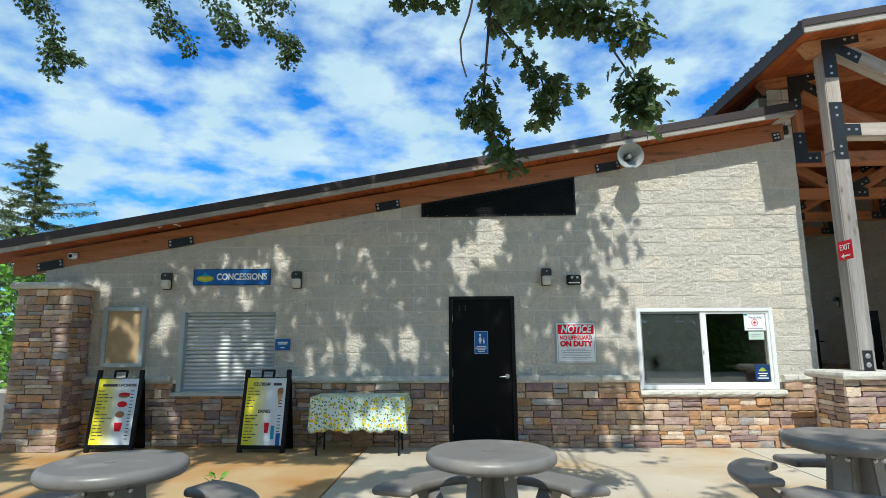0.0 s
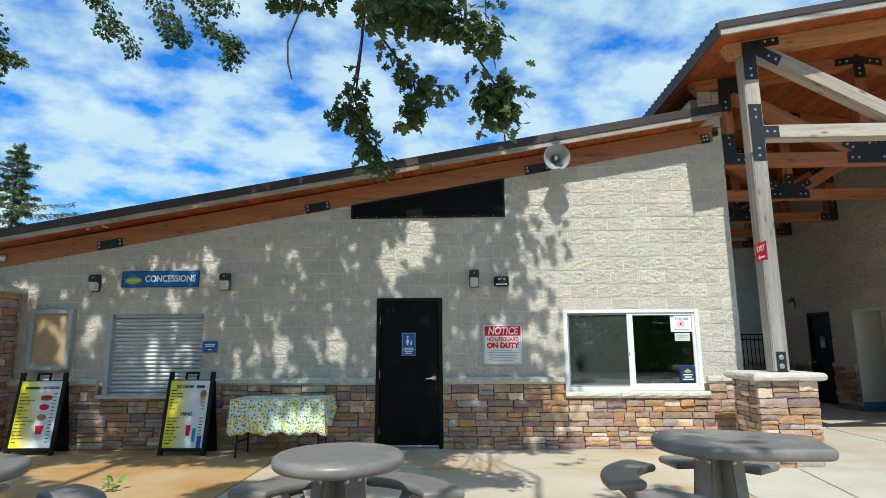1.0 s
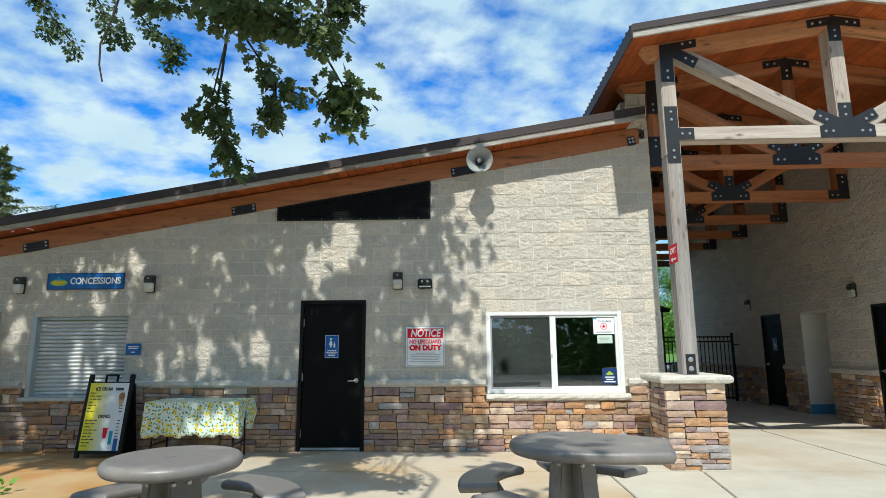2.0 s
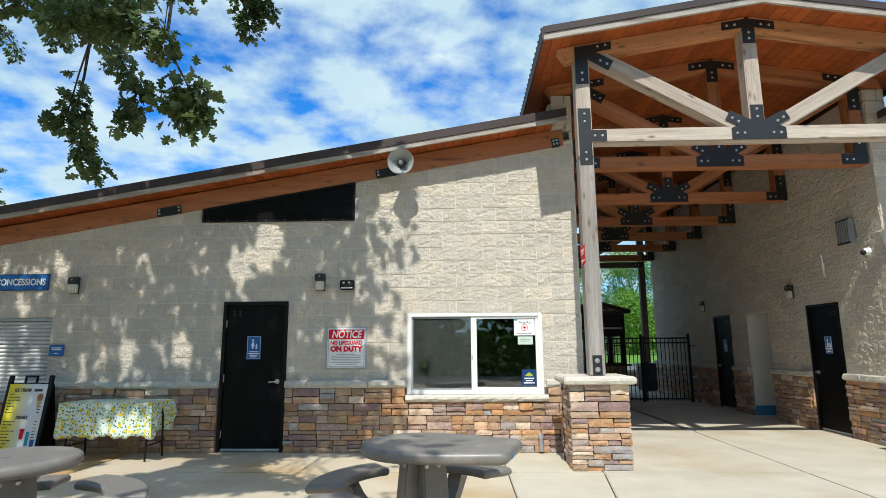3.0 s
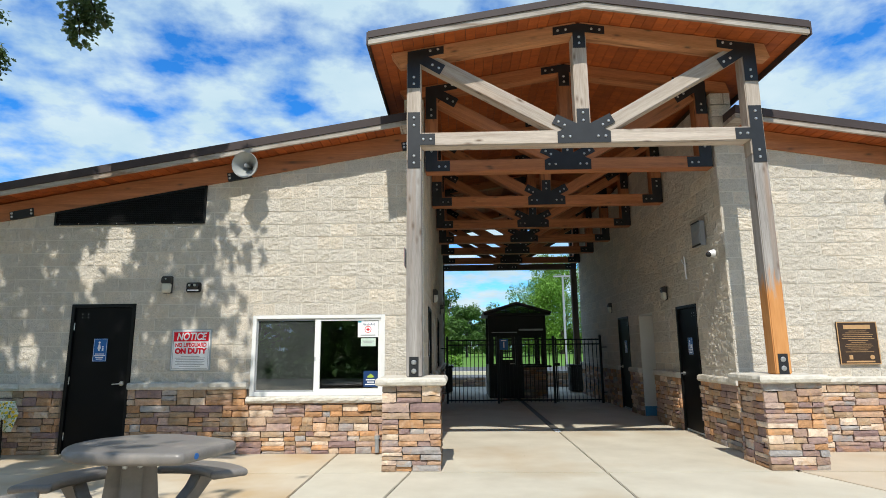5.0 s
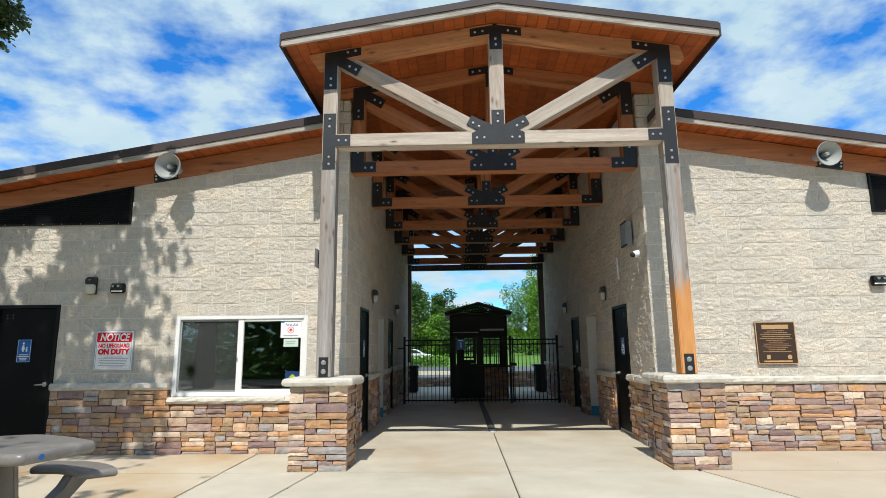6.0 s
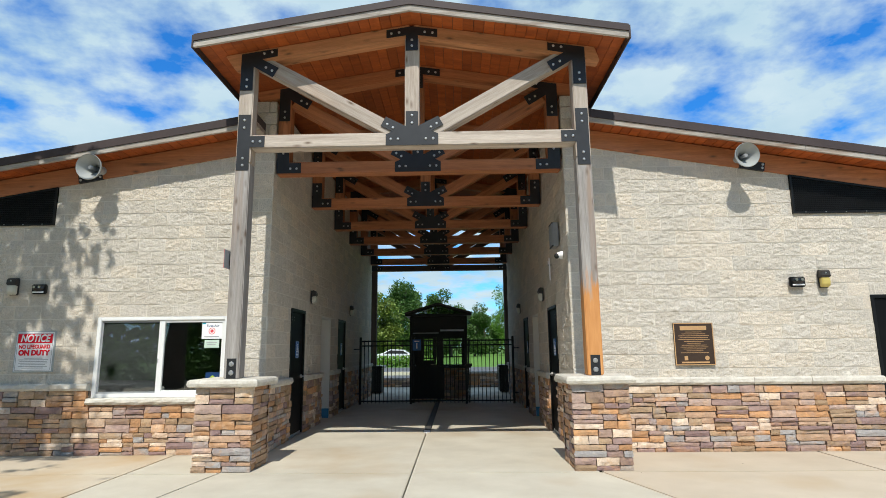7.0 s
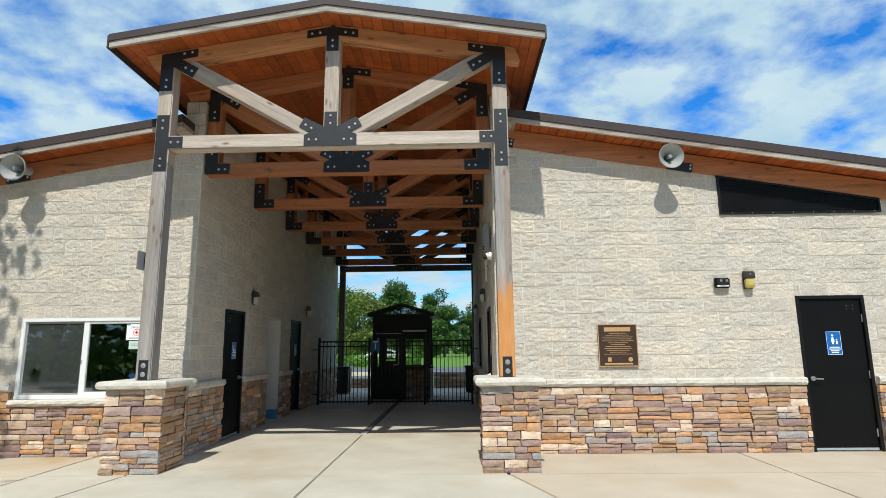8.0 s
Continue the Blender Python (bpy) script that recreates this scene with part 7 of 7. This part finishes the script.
limb(wood_bm, [(0.45, 3.85, 4.6), (0.388, 3.67, 3.67), (0.352, 3.67, 3.50), (0.294, 3.67, 3.33), (0.301, 3.67, 3.19), (0.330, 3.67, 3.08)], 0.008, 0.005, 7)
for x, z, r, n in ((-0.12, 4.46, 0.16, 40), (0.15, 4.50, 0.16, 34), (0.68, 4.44, 0.2, 60), (0.92, 4.32, 0.22, 85), (1.15, 4.30, 0.22, 85), (1.36, 4.22, 0.2, 70), (1.58, 4.18, 0.2, 70), (1.78, 4.06, 0.17, 60), (0.75, 4.75, 0.3, 70), (1.4, 4.7, 0.35, 90), (1.85, 4.6, 0.25, 60)):
    y, q = T, 1.0
    if x >= 0.9:        # the outer sprays hang closer
        q = 0.85
        x, y, z = 0.305 + (x - 0.305) * q, 0.30 + (T - 0.30) * q, 1.46 + (z - 1.46) * q
    leaves.spray((x, y, z), r * q, int(n * 1.35), 0.11 * q, OAK, 0.7)
    j = leaves.rnd.uniform(-0.35, 0.35)
    limb(wood_bm, [(x * 0.7 + 0.3 + j, y + 0.1, 5.6), (x + 0.4 * j, y + 0.05, z + 0.45), (x, y, z)], 0.008, 0.003, 5)
# twigs farther off over the low roof
FAR = 2.4
for pts, n, r in (([(-8.48, 10.9, 8.9), (-8.0, 10.9, 7.84), (-8.01, 10.9, 7.35), (-7.83, 10.9, 6.80)], 150, 0.26), ([(-8.01, 10.9, 7.5), (-7.7, 10.9, 7.25), (-7.39, 10.9, 7.06)], 80, 0.22), ([(-8.9, 10.9, 9.0), (-8.6, 10.9, 8.5), (-8.3, 10.9, 8.2)], 120, 0.35),
                  ([(-6.22, 10.9, 8.8), (-5.62, 10.9, 8.01), (-5.72, 10.9, 7.62)], 90, 0.24), ([(-5.62, 10.9, 8.0), (-5.2, 10.9, 7.5), (-5.09, 10.9, 7.12)], 50, 0.2),
                  ([(-5.06, 10.9, 8.9), (-4.45, 10.9, 7.9), (-4.2, 10.9, 7.45)], 170, 0.34), ([(-4.2, 10.9, 8.5), (-3.53, 10.9, 7.62), (-3.05, 10.9, 7.35), (-3.12, 10.9, 6.9)], 190, 0.25), ([(-4.6, 10.9, 8.9), (-3.9, 10.9, 8.4), (-3.3, 10.9, 8.2)], 130, 0.4),
                  ([(-6.4, 10.9, 9.0), (-6.1, 10.9, 8.5), (-5.9, 10.9, 8.35)], 60, 0.22), ([(0.64, 7.6, 7.1), (0.66, 7.7, 6.4), (0.80, 7.7, 5.95), (0.84, 7.7, 5.72)], 120, 0.23), ([(0.82, 7.7, 6.6), (0.97, 7.7, 6.2), (1.08, 7.7, 5.97)], 90, 0.22)):
    pts = [Vector(p) for p in pts]
    limb(wood_bm, pts, 0.022, 0.006, 6)
    for _ in range(int(n * FAR)):
        u = 0.15 + 0.85 * leaves.rnd.random() ** 0.8
        k = min(len(pts) - 2, int(u * (len(pts) - 1)))
        c = pts[k].lerp(pts[k + 1], u * (len(pts) - 1) - k)
        leaves.spray(c, r * 0.85, 1, 0.105, OAK, 0.6)

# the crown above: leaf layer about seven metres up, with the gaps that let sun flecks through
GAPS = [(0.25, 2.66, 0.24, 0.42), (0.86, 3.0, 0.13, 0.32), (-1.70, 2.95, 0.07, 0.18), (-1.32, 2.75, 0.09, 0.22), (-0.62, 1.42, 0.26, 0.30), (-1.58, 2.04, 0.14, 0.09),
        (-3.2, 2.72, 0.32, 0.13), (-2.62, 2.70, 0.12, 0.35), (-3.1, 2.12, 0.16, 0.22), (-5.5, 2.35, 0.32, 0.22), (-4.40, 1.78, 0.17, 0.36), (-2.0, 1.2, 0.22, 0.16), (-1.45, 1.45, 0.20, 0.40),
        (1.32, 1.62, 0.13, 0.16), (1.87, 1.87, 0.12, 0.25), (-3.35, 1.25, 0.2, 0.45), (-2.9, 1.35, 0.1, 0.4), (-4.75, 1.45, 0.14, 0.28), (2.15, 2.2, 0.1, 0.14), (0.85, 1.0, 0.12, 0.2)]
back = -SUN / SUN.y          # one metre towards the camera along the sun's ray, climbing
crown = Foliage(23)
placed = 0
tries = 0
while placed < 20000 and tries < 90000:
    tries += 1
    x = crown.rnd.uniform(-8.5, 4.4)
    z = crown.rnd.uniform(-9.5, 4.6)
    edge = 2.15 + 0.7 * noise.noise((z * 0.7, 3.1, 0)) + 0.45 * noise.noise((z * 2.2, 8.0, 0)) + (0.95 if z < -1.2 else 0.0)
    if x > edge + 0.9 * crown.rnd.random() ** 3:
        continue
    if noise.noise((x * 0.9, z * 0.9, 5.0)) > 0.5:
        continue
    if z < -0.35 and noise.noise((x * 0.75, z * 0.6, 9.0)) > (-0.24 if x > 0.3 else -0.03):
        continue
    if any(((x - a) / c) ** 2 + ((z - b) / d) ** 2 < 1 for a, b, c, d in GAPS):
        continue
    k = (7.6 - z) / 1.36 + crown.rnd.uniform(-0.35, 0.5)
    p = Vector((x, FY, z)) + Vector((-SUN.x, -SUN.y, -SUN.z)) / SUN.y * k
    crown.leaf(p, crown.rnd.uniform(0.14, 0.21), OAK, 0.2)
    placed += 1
drop = Matrix.Translation((0.50, 0.71, 1.497)) @ Matrix.Diagonal((0.985, 0.94, 0.985, 1)) @ Matrix.Translation((-0.557, -0.304, -1.472))
wood_bm.transform(drop)
leaves.v = [tuple(drop @ Vector(v)) for v in leaves.v]
trunk_bm.transform(Matrix.Translation(-oo))
part("trunk", trunk_bm, M["bark"], oak, "grey-brown bark, tapering limbs", True)
wood_bm.transform(Matrix.Translation(-oo))
tagged(part("twig", wood_bm, M["twig"], oak, smooth=True), "thin drooping twigs", kind="stuff")
for fol in (leaves, crown):
    fol.v = [tuple(Vector(v) - oo) for v in fol.v]
ob = new("leaves", leaves.mesh("leaves", M["oak_leaf"]))
ob.parent = oak
tagged(ob, "lobed green leaves on drooping twigs", kind="stuff")
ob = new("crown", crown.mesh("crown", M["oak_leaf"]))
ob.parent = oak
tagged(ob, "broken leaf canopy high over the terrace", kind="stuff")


def broad_tree(at, height, radius, seed, material, label, n=2600, size=0.5, group="far trees"):
    t = thing("tree", at, label, "tree", group)
    r = random.Random(seed)
    bm = bmesh.new()
    limb(bm, [(0, 0, -0.2), (r.uniform(-.1, .1), 0, height * 0.3), (r.uniform(-.2, .2), 0, height * 0.6)], height * 0.03, height * 0.015, 8)
    fo = Foliage(seed)
    blobs = []
    for i in range(24):
        a = r.uniform(0, math.tau)
        h = r.uniform(0.10, 0.95)
        rr = radius * math.sqrt(max(0.05, 1 - ((h - 0.5) / 0.55) ** 2)) * r.uniform(0.35, 0.8)
        c = (rr * math.cos(a), rr * math.sin(a), height * h)
        limb(bm, [(0, 0, height * min(0.6, h * 0.6)), c], height * 0.008, height * 0.003, 5)
        blobs.append((c, radius * r.uniform(0.28, 0.46)))
    for i in range(n):
        c, rad = r.choice(blobs)
        d = Vector((r.gauss(0, 1), r.gauss(0, 1), r.gauss(0, 0.8))).normalized() * rad * r.uniform(0.55, 1.05)
        fo.leaf(Vector(c) + d, size * r.uniform(0.6, 1.2), OVAL, 0.3)
    part("trunk", bm, M["bark"], t, "", True)
    o = new("crown", fo.mesh("crown", material))
    o.parent = t
    tagged(o, "uneven crown of small leaves", kind="stuff")
    return t


def conifer(at, height, radius, seed, label, n=2600):
    t = thing("spruce_tree", at, label, "tree", "far trees")
    r = random.Random(seed)
    bm = bmesh.new()
    limb(bm, [(0, 0, -0.2), (0.05, 0, height * 0.5), (0, 0, height)], height * 0.02, 0.02, 8)
    fo = Foliage(seed)
    levels_ = 44
    for i in range(levels_ * 3):
        h = 0.05 + 0.945 * (i / (levels_ * 3)) ** 0.92
        a = i * 2.4 + r.uniform(-0.4, 0.4)
        ln = radius * (1 - h) ** 0.85 * r.choice((0.35, 0.6, 0.8, 1.0, 1.0, 1.4)) * r.uniform(0.85, 1.1) + 0.12
        p0 = Vector((0, 0, height * h))
        p1 = p0 + Vector((math.cos(a) * ln, math.sin(a) * ln, ln * r.uniform(-0.12, 0.22)))
        limb(bm, [p0, p1], 0.035, 0.01, 5)
        for k in range(int(n / (levels_ * 3) * (0.3 + 1.3 * (1 - h)))):
            f = r.uniform(0.2, 1.03)
            # side twigs lie flat along the branch and hang a little at their ends
            side = r.choice((-1, 1)) * r.uniform(0.02, 0.26) * ln * (1.15 - f)
            q = p0.lerp(p1, f) + Vector((-math.sin(a) * side, math.cos(a) * side, -abs(side) * 0.25 + r.gauss(0, 0.04)))
            for _ in range(4):
                fo.leaf(q + Vector((r.gauss(0, 0.07), r.gauss(0, 0.07), r.gauss(0, 0.04))), r.uniform(0.14, 0.28), NEEDLE, 0.3, a)
    part("trunk", bm, M["bark"], t, "", True)
    o = new("needles", fo.mesh("needles", M["needle"]))
    o.parent = t
    tagged(o, "dark green needled branches", kind="stuff")
    return t


conifer((-27.3, 34.5, -0.1), 14.6, 6.2, 41, "tall spruce behind the building's west end", 13000)
conifer((-27.5, 30.0, -0.1), 9.0, 4.2, 42, "smaller spruce beside the tall one", 6000)
broad_tree((-16.0, 22.0, -0.1), 5.0, 3.2, 43, M["far_leaf"], "green tree beyond the west end", 2600, 0.32)
for i, (x, y, h, r, m, size, lab) in enumerate((
        (-1.9, 70, 9.0, 3.4, "olive_leaf", 0.36, "olive-green broadleaf tree beyond the lawn"), (-2.6, 110, 14.0, 5.2, "dark_leaf", 0.5, "dark broadleaf tree beyond the lawn"),
        (-2.2, 122, 13.8, 4.2, "dark_leaf", 0.5, "tall dark broadleaf tree beyond the lawn"), (21.6, 118, 15.6, 6.6, "far_leaf", 0.42, "bright green broadleaf tree beyond the lawn"),
        (31.0, 140, 24.0, 9.5, "far_leaf", 0.46, "tall pale green broadleaf tree beyond the lawn"), (44.0, 134, 24.0, 9.5, "far_leaf", 0.46, "tall pale green broadleaf tree beyond the lawn"),
        (36.0, 104, 12.0, 6.5, "far_leaf", 0.5, "bright green broadleaf tree beyond the lawn"), (11.6, 112, 9.6, 3.6, "dark_leaf", 0.45, "distant green broadleaf tree beyond the lawn"),
        (7.2, 102, 8.8, 3.4, "dark_leaf", 0.45, "distant green broadleaf tree beyond the lawn"), (3.0, 106, 7.8, 3.6, "far_leaf", 0.45, "distant green broadleaf tree beyond the lawn"),
        (-9.0, 96, 12.0, 6.0, "dark_leaf", 0.5, "distant dark broadleaf tree beyond the lawn"), (-20.0, 84, 11.0, 6.5, "dark_leaf", 0.5, "distant dark broadleaf tree beyond the lawn"),
        (57.0, 132, 19.0, 9.0, "far_leaf", 0.5, "tall pale green broadleaf tree beyond the lawn"), (70.0, 126, 18.5, 9.0, "far_leaf", 0.5, "tall pale green broadleaf tree beyond the lawn"),
        (15.6, 150, 10.5, 5.5, "dark_leaf", 0.6, "distant green broadleaf tree beyond the lawn"))):
    broad_tree((x, y, -0.1), h, r, 300 + i, M[m], lab, 26000 if h > 20 else (20000 if h > 15 else 8500), size)
broad_tree((2.0, 213, -0.1), 23.2, 6.2, 352, M["dark_leaf"], "dark conical tree far beyond the lawn", 7000, 1.0)
# the edge of the woods, closing the view under the crowns
wood_edge = thing("woodland", (10, 160, -0.1), "dense green woodland edge far beyond the lawn", "woods")
we = Foliage(73)
for _ in range(15000):
    x = we.rnd.uniform(-75, 85)
    top = 5.6 + 2.6 * noise.noise((x * 0.11, 2.0, 0)) + 1.2 * noise.noise((x * 0.4, 5.0, 0))
    we.leaf(Vector((x, we.rnd.uniform(-2.5, 2.5), top * we.rnd.random() ** 0.8)), we.rnd.uniform(0.7, 1.2), OVAL)
ob = new("leaves", we.mesh("leaves", M["dark_leaf"]))
ob.parent = wood_edge
tagged(ob, kind="stuff")
# a hedge beyond the lawn
hedge = thing("hedge", (0, 52, -0.1), "clipped green hedge beside the road", "hedge")
hf = Foliage(71)
for _ in range(2600):
    hf.leaf(Vector((hf.rnd.uniform(-3.0, 6.0), hf.rnd.uniform(-0.6, 0.6), hf.rnd.uniform(0.05, 1.0))), 0.22, OVAL)
ob = new("leaves", hf.mesh("leaves", M["far_leaf"]))
ob.parent = hedge
tagged(ob, kind="stuff")
# unseen trees and planting behind the terrace: mirrored in the window, dimming low sky
for i, (x, y, h, r) in enumerate(((-14, -15, 10, 5.5), (-7, -18, 11, 6), (1, -15, 9, 5), (8, -17, 10, 5.5), (14.5, -15, 9, 5), (21, -17, 10, 5.5), (29, -14, 11, 6), (-22, -12, 11, 6))):
    broad_tree((x, y, -0.1), h, r, 400 + i, M["far_leaf"], "broadleaf tree behind the terrace", 2600, 0.75, "terrace trees")
rh = thing("hedge", (6, -12.0, -0.1), "tall green shrub row behind the terrace", "hedge")
rf = Foliage(77)
for _ in range(5200):
    x = rf.rnd.uniform(-20, 20)
    rf.leaf(Vector((x, rf.rnd.uniform(-0.9, 0.9), rf.rnd.uniform(0.0, 2.3 + 0.7 * noise.noise((x * 0.5, 0, 3.0))))), 0.42, OVAL)
ob = new("leaves", rf.mesh("leaves", M["far_leaf"]))
ob.parent = rh
tagged(ob, kind="stuff")
litter = thing("leaf_litter", (7.0, 6.0, 0.0), "scattered dry brown leaf scraps on the concrete", "leaves")
lf = Foliage(97)
for _ in range(46):
    lf.leaf(Vector((lf.rnd.uniform(-9.0, 7.5), lf.rnd.uniform(-2.2, 3.0), 0.004)), lf.rnd.uniform(0.025, 0.05), OVAL, 0.98)
ob = new("scraps", lf.mesh("scraps", M["bark"]))
ob.parent = litter
tagged(ob, kind="stuff")
# black garden fence and bush at the west end
gf = thing("garden_fence", (-7.6, 9.6, 0), "thin black steel fence at the west end", "fence")
for x in (-1.4, 0.0):
    part("fence_post", boxes((x - 0.025, x + 0.025, -0.025, 0.025, -0.1, 1.75), bevel=0.004), M["black"], gf)
for z in (0.12, 1.66):
    part("rail", boxes((-1.375, -0.025, -0.015, 0.015, z - 0.015, z + 0.015)), M["black"], gf)
for i in range(1, 12):
    x = -1.4 + i * 0.117
    part("picket", boxes((x - 0.008, x + 0.008, -0.008, 0.008, 0.03, 1.7)), M["black"], gf)
wd_ = thing("weed", (-2.42, 6.83, 0), "small green weed growing in the slab joint", "weed")
wf = Foliage(90)
wf.spray((0, 0, 0.07), 0.08, 16, 0.09, OVAL, -0.5)
ob = new("leaves", wf.mesh("leaves", M["far_leaf"]))
ob.parent = wd_
tagged(ob, kind="stuff")


# ---- stone facing, caps and blocks ----
def wainscot(name, label):
    w = tagged(new(name), label, "stone facing", kind="structure")
    return w


SY = FY + 0.041 - 0.05      # back plane of the ledge stones on the facade
sw_ = wainscot("stone_facing_west", "stacked ledge stone facing in browns, greys and ochres under a pale cap")
m_f = Matrix.Translation((0, SY, 0))
door_hole_l, door_hole_r = (DOOR_L[0] - 0.005, DOOR_L[1] + 0.005, -1, 9), (DOOR_R[0] - 0.005, DOOR_R[1] + 0.005, -1, 9)
win_hole = (WIN[0] - 0.03, WIN[1] + 0.04, 0.708, 9)
shut_hole = (SHUT[0] - 0.05, SHUT[1] + 0.02, 0.735, 9)
part("mortar_bed", boxes((WEST, SHUT[0], SY - 0.006, FY + 0.04, 0, 0.905), (SHUT[0], SHUT[1], SY - 0.006, FY + 0.04, 0, 0.73), (SHUT[1], DOOR_L[0], SY - 0.006, FY + 0.04, 0, 0.905), (DOOR_L[1], WIN[0], SY - 0.006, FY + 0.04, 0, 0.905),
                         (WIN[0], WIN[1], SY - 0.006, FY + 0.04, 0, 0.71), (WIN[1], PL, SY - 0.006, FY + 0.04, 0, 0.905)), M["joint"], sw_, "dark recessed joints")
ledge_stones(sw_, m_f, -5.95, PL + 0.05, 0, 0.91, [door_hole_l, win_hole, shut_hole], 501, 300, 0.055, first=(-1.6, 5.4))
cap_stones("cap", m_f, -5.9, PL + 0.07, CAPZ[0], CAPZ[1], 0.085, [door_hole_l, (WIN[0] - 0.02, WIN[1] + 0.03, -1, 9), (SHUT[0] - 0.06, SHUT[1] + 0.03, -1, 9)], 502, sw_)
cap_stones("cap", m_f, WIN[0] - 0.02, WIN[1] + 0.05, 0.71, 0.80, 0.10, [], 503, sw_)
se_ = wainscot("stone_facing_east", "sunlit stacked ledge stone facing in browns, greys and ochres")
part("mortar_bed", boxes((PR, DOOR_R[0], SY - 0.006, FY + 0.04, 0, 0.905), (DOOR_R[1], EAST, SY - 0.006, FY + 0.04, 0, 0.905)), M["joint"], se_, "dark recessed joints")
ledge_stones(se_, m_f, PR - 0.05, 18.5, 0, 0.91, [door_hole_r], 511, 300, 0.055, first=(9.0, 16.0))
cap_stones("cap", m_f, PR - 0.07, 18.5, CAPZ[0] + 0.01, CAPZ[1] + 0.012, 0.085, [door_hole_r], 512, se_)
for s, xf, seed in ((-1, PL, 521), (1, PR, 531)):
    w = wainscot("stone_facing_passage", "stacked ledge stone facing along the shaded passage wall")
    # u runs along +y on the west wall and along -y on the east wall
    if s < 0:
        m = Matrix.Translation((xf - 0.041 + 0.05, 0, 0)) @ pose(0, 0, 0, 0, 0, 90)
        U = lambda y0, y1: (y0, y1)
    else:
        m = Matrix.Translation((xf + 0.041 - 0.05, 0, 0)) @ pose(0, 0, 0, 0, 0, -90)
        U = lambda y0, y1: (-y1, -y0)
    holes = [(*[U(*d)[0] - 0.005, U(*d)[1] + 0.005], -1, 9) for d in (PD1, NICHE, PD2)]
    ys = [SY - 0.03, PD1[0], PD1[1], NICHE[0], NICHE[1], PD2[0], PD2[1], BACK]
    xa, xb = sorted((xf - s * 0.003, xf + s * 0.04))
    part("mortar_bed", boxes(*[(xa, xb, a, b, 0, 0.905) for a, b in zip(ys[0::2], ys[1::2])]), M["joint"], w)
    u0, u1 = U(SY - 0.05, BACK)
    ledge_stones(w, m, u0, u1, 0, 0.91, holes, seed, 300, 0.055, first=U(9, 14.5))
    cap_stones("cap", m, u0 - (0.06 if s > 0 else 0.06), u1 + (0.06 if s > 0 else 0), CAPZ[0], CAPZ[1], 0.085, holes, seed + 1, w)

louvre_l, louvre_r = (-0.415, 1.966, 3.42, 9), (2 * XC - 1.966, 2 * XC + 0.415, 3.42, 9)
mb = Matrix.Translation((0, FY + 0.041, 0))
block_courses(wall_west, mb, WEST, PL - 0.0, 0.95, lambda u: beam_z(u) + 0.03, [(SHUT[0], SHUT[1], 0, SHUT[3]), (DOOR_L[0], DOOR_L[1], 0, DOOR_H), (WIN[0], WIN[1], 0, WIN[3]), louvre_l], (-2.7, 5.4), 601, PL)
block_courses(wall_east, mb, PR, 18.5, 0.95, lambda u: beam_z(u) + 0.03, [(DOOR_R[0], DOOR_R[1], 0, DOOR_H), louvre_r], (9.0, 16.6), 611, PR)
for wall, s, seed in ((wall_pw, -1, 621), (wall_pe, 1, 631)):
    xf = PL if s < 0 else PR
    if s < 0:
        m = Matrix.Translation((xf - 0.041, 0, 0)) @ pose(0, 0, 0, 0, 0, 90)
        U = lambda y0, y1: (y0, y1)
    else:
        m = Matrix.Translation((xf + 0.041, 0, 0)) @ pose(0, 0, 0, 0, 0, -90)
        U = lambda y0, y1: (-y1, -y0)
    u0, u1 = U(FY, BACK)
    block_courses(wall, m, u0, u1, 0.95, lambda u: HIGH, [(*U(*PD1), 0, DOOR_H), (*U(*NICHE), 0, 2.17), (*U(*PD2), 0, DOOR_H)], U(9, 14.4), seed, u0 if s < 0 else u1)
    # the narrow front end of the passage wall above the low roof
    xa, xb = sorted((xf + s * 0.0, xf + s * 0.30))
    block_courses(wall, mb, xa, xb, beam_z(5.2) + 0.25, lambda u: HIGH, [], (99, 100), seed + 1, xa)
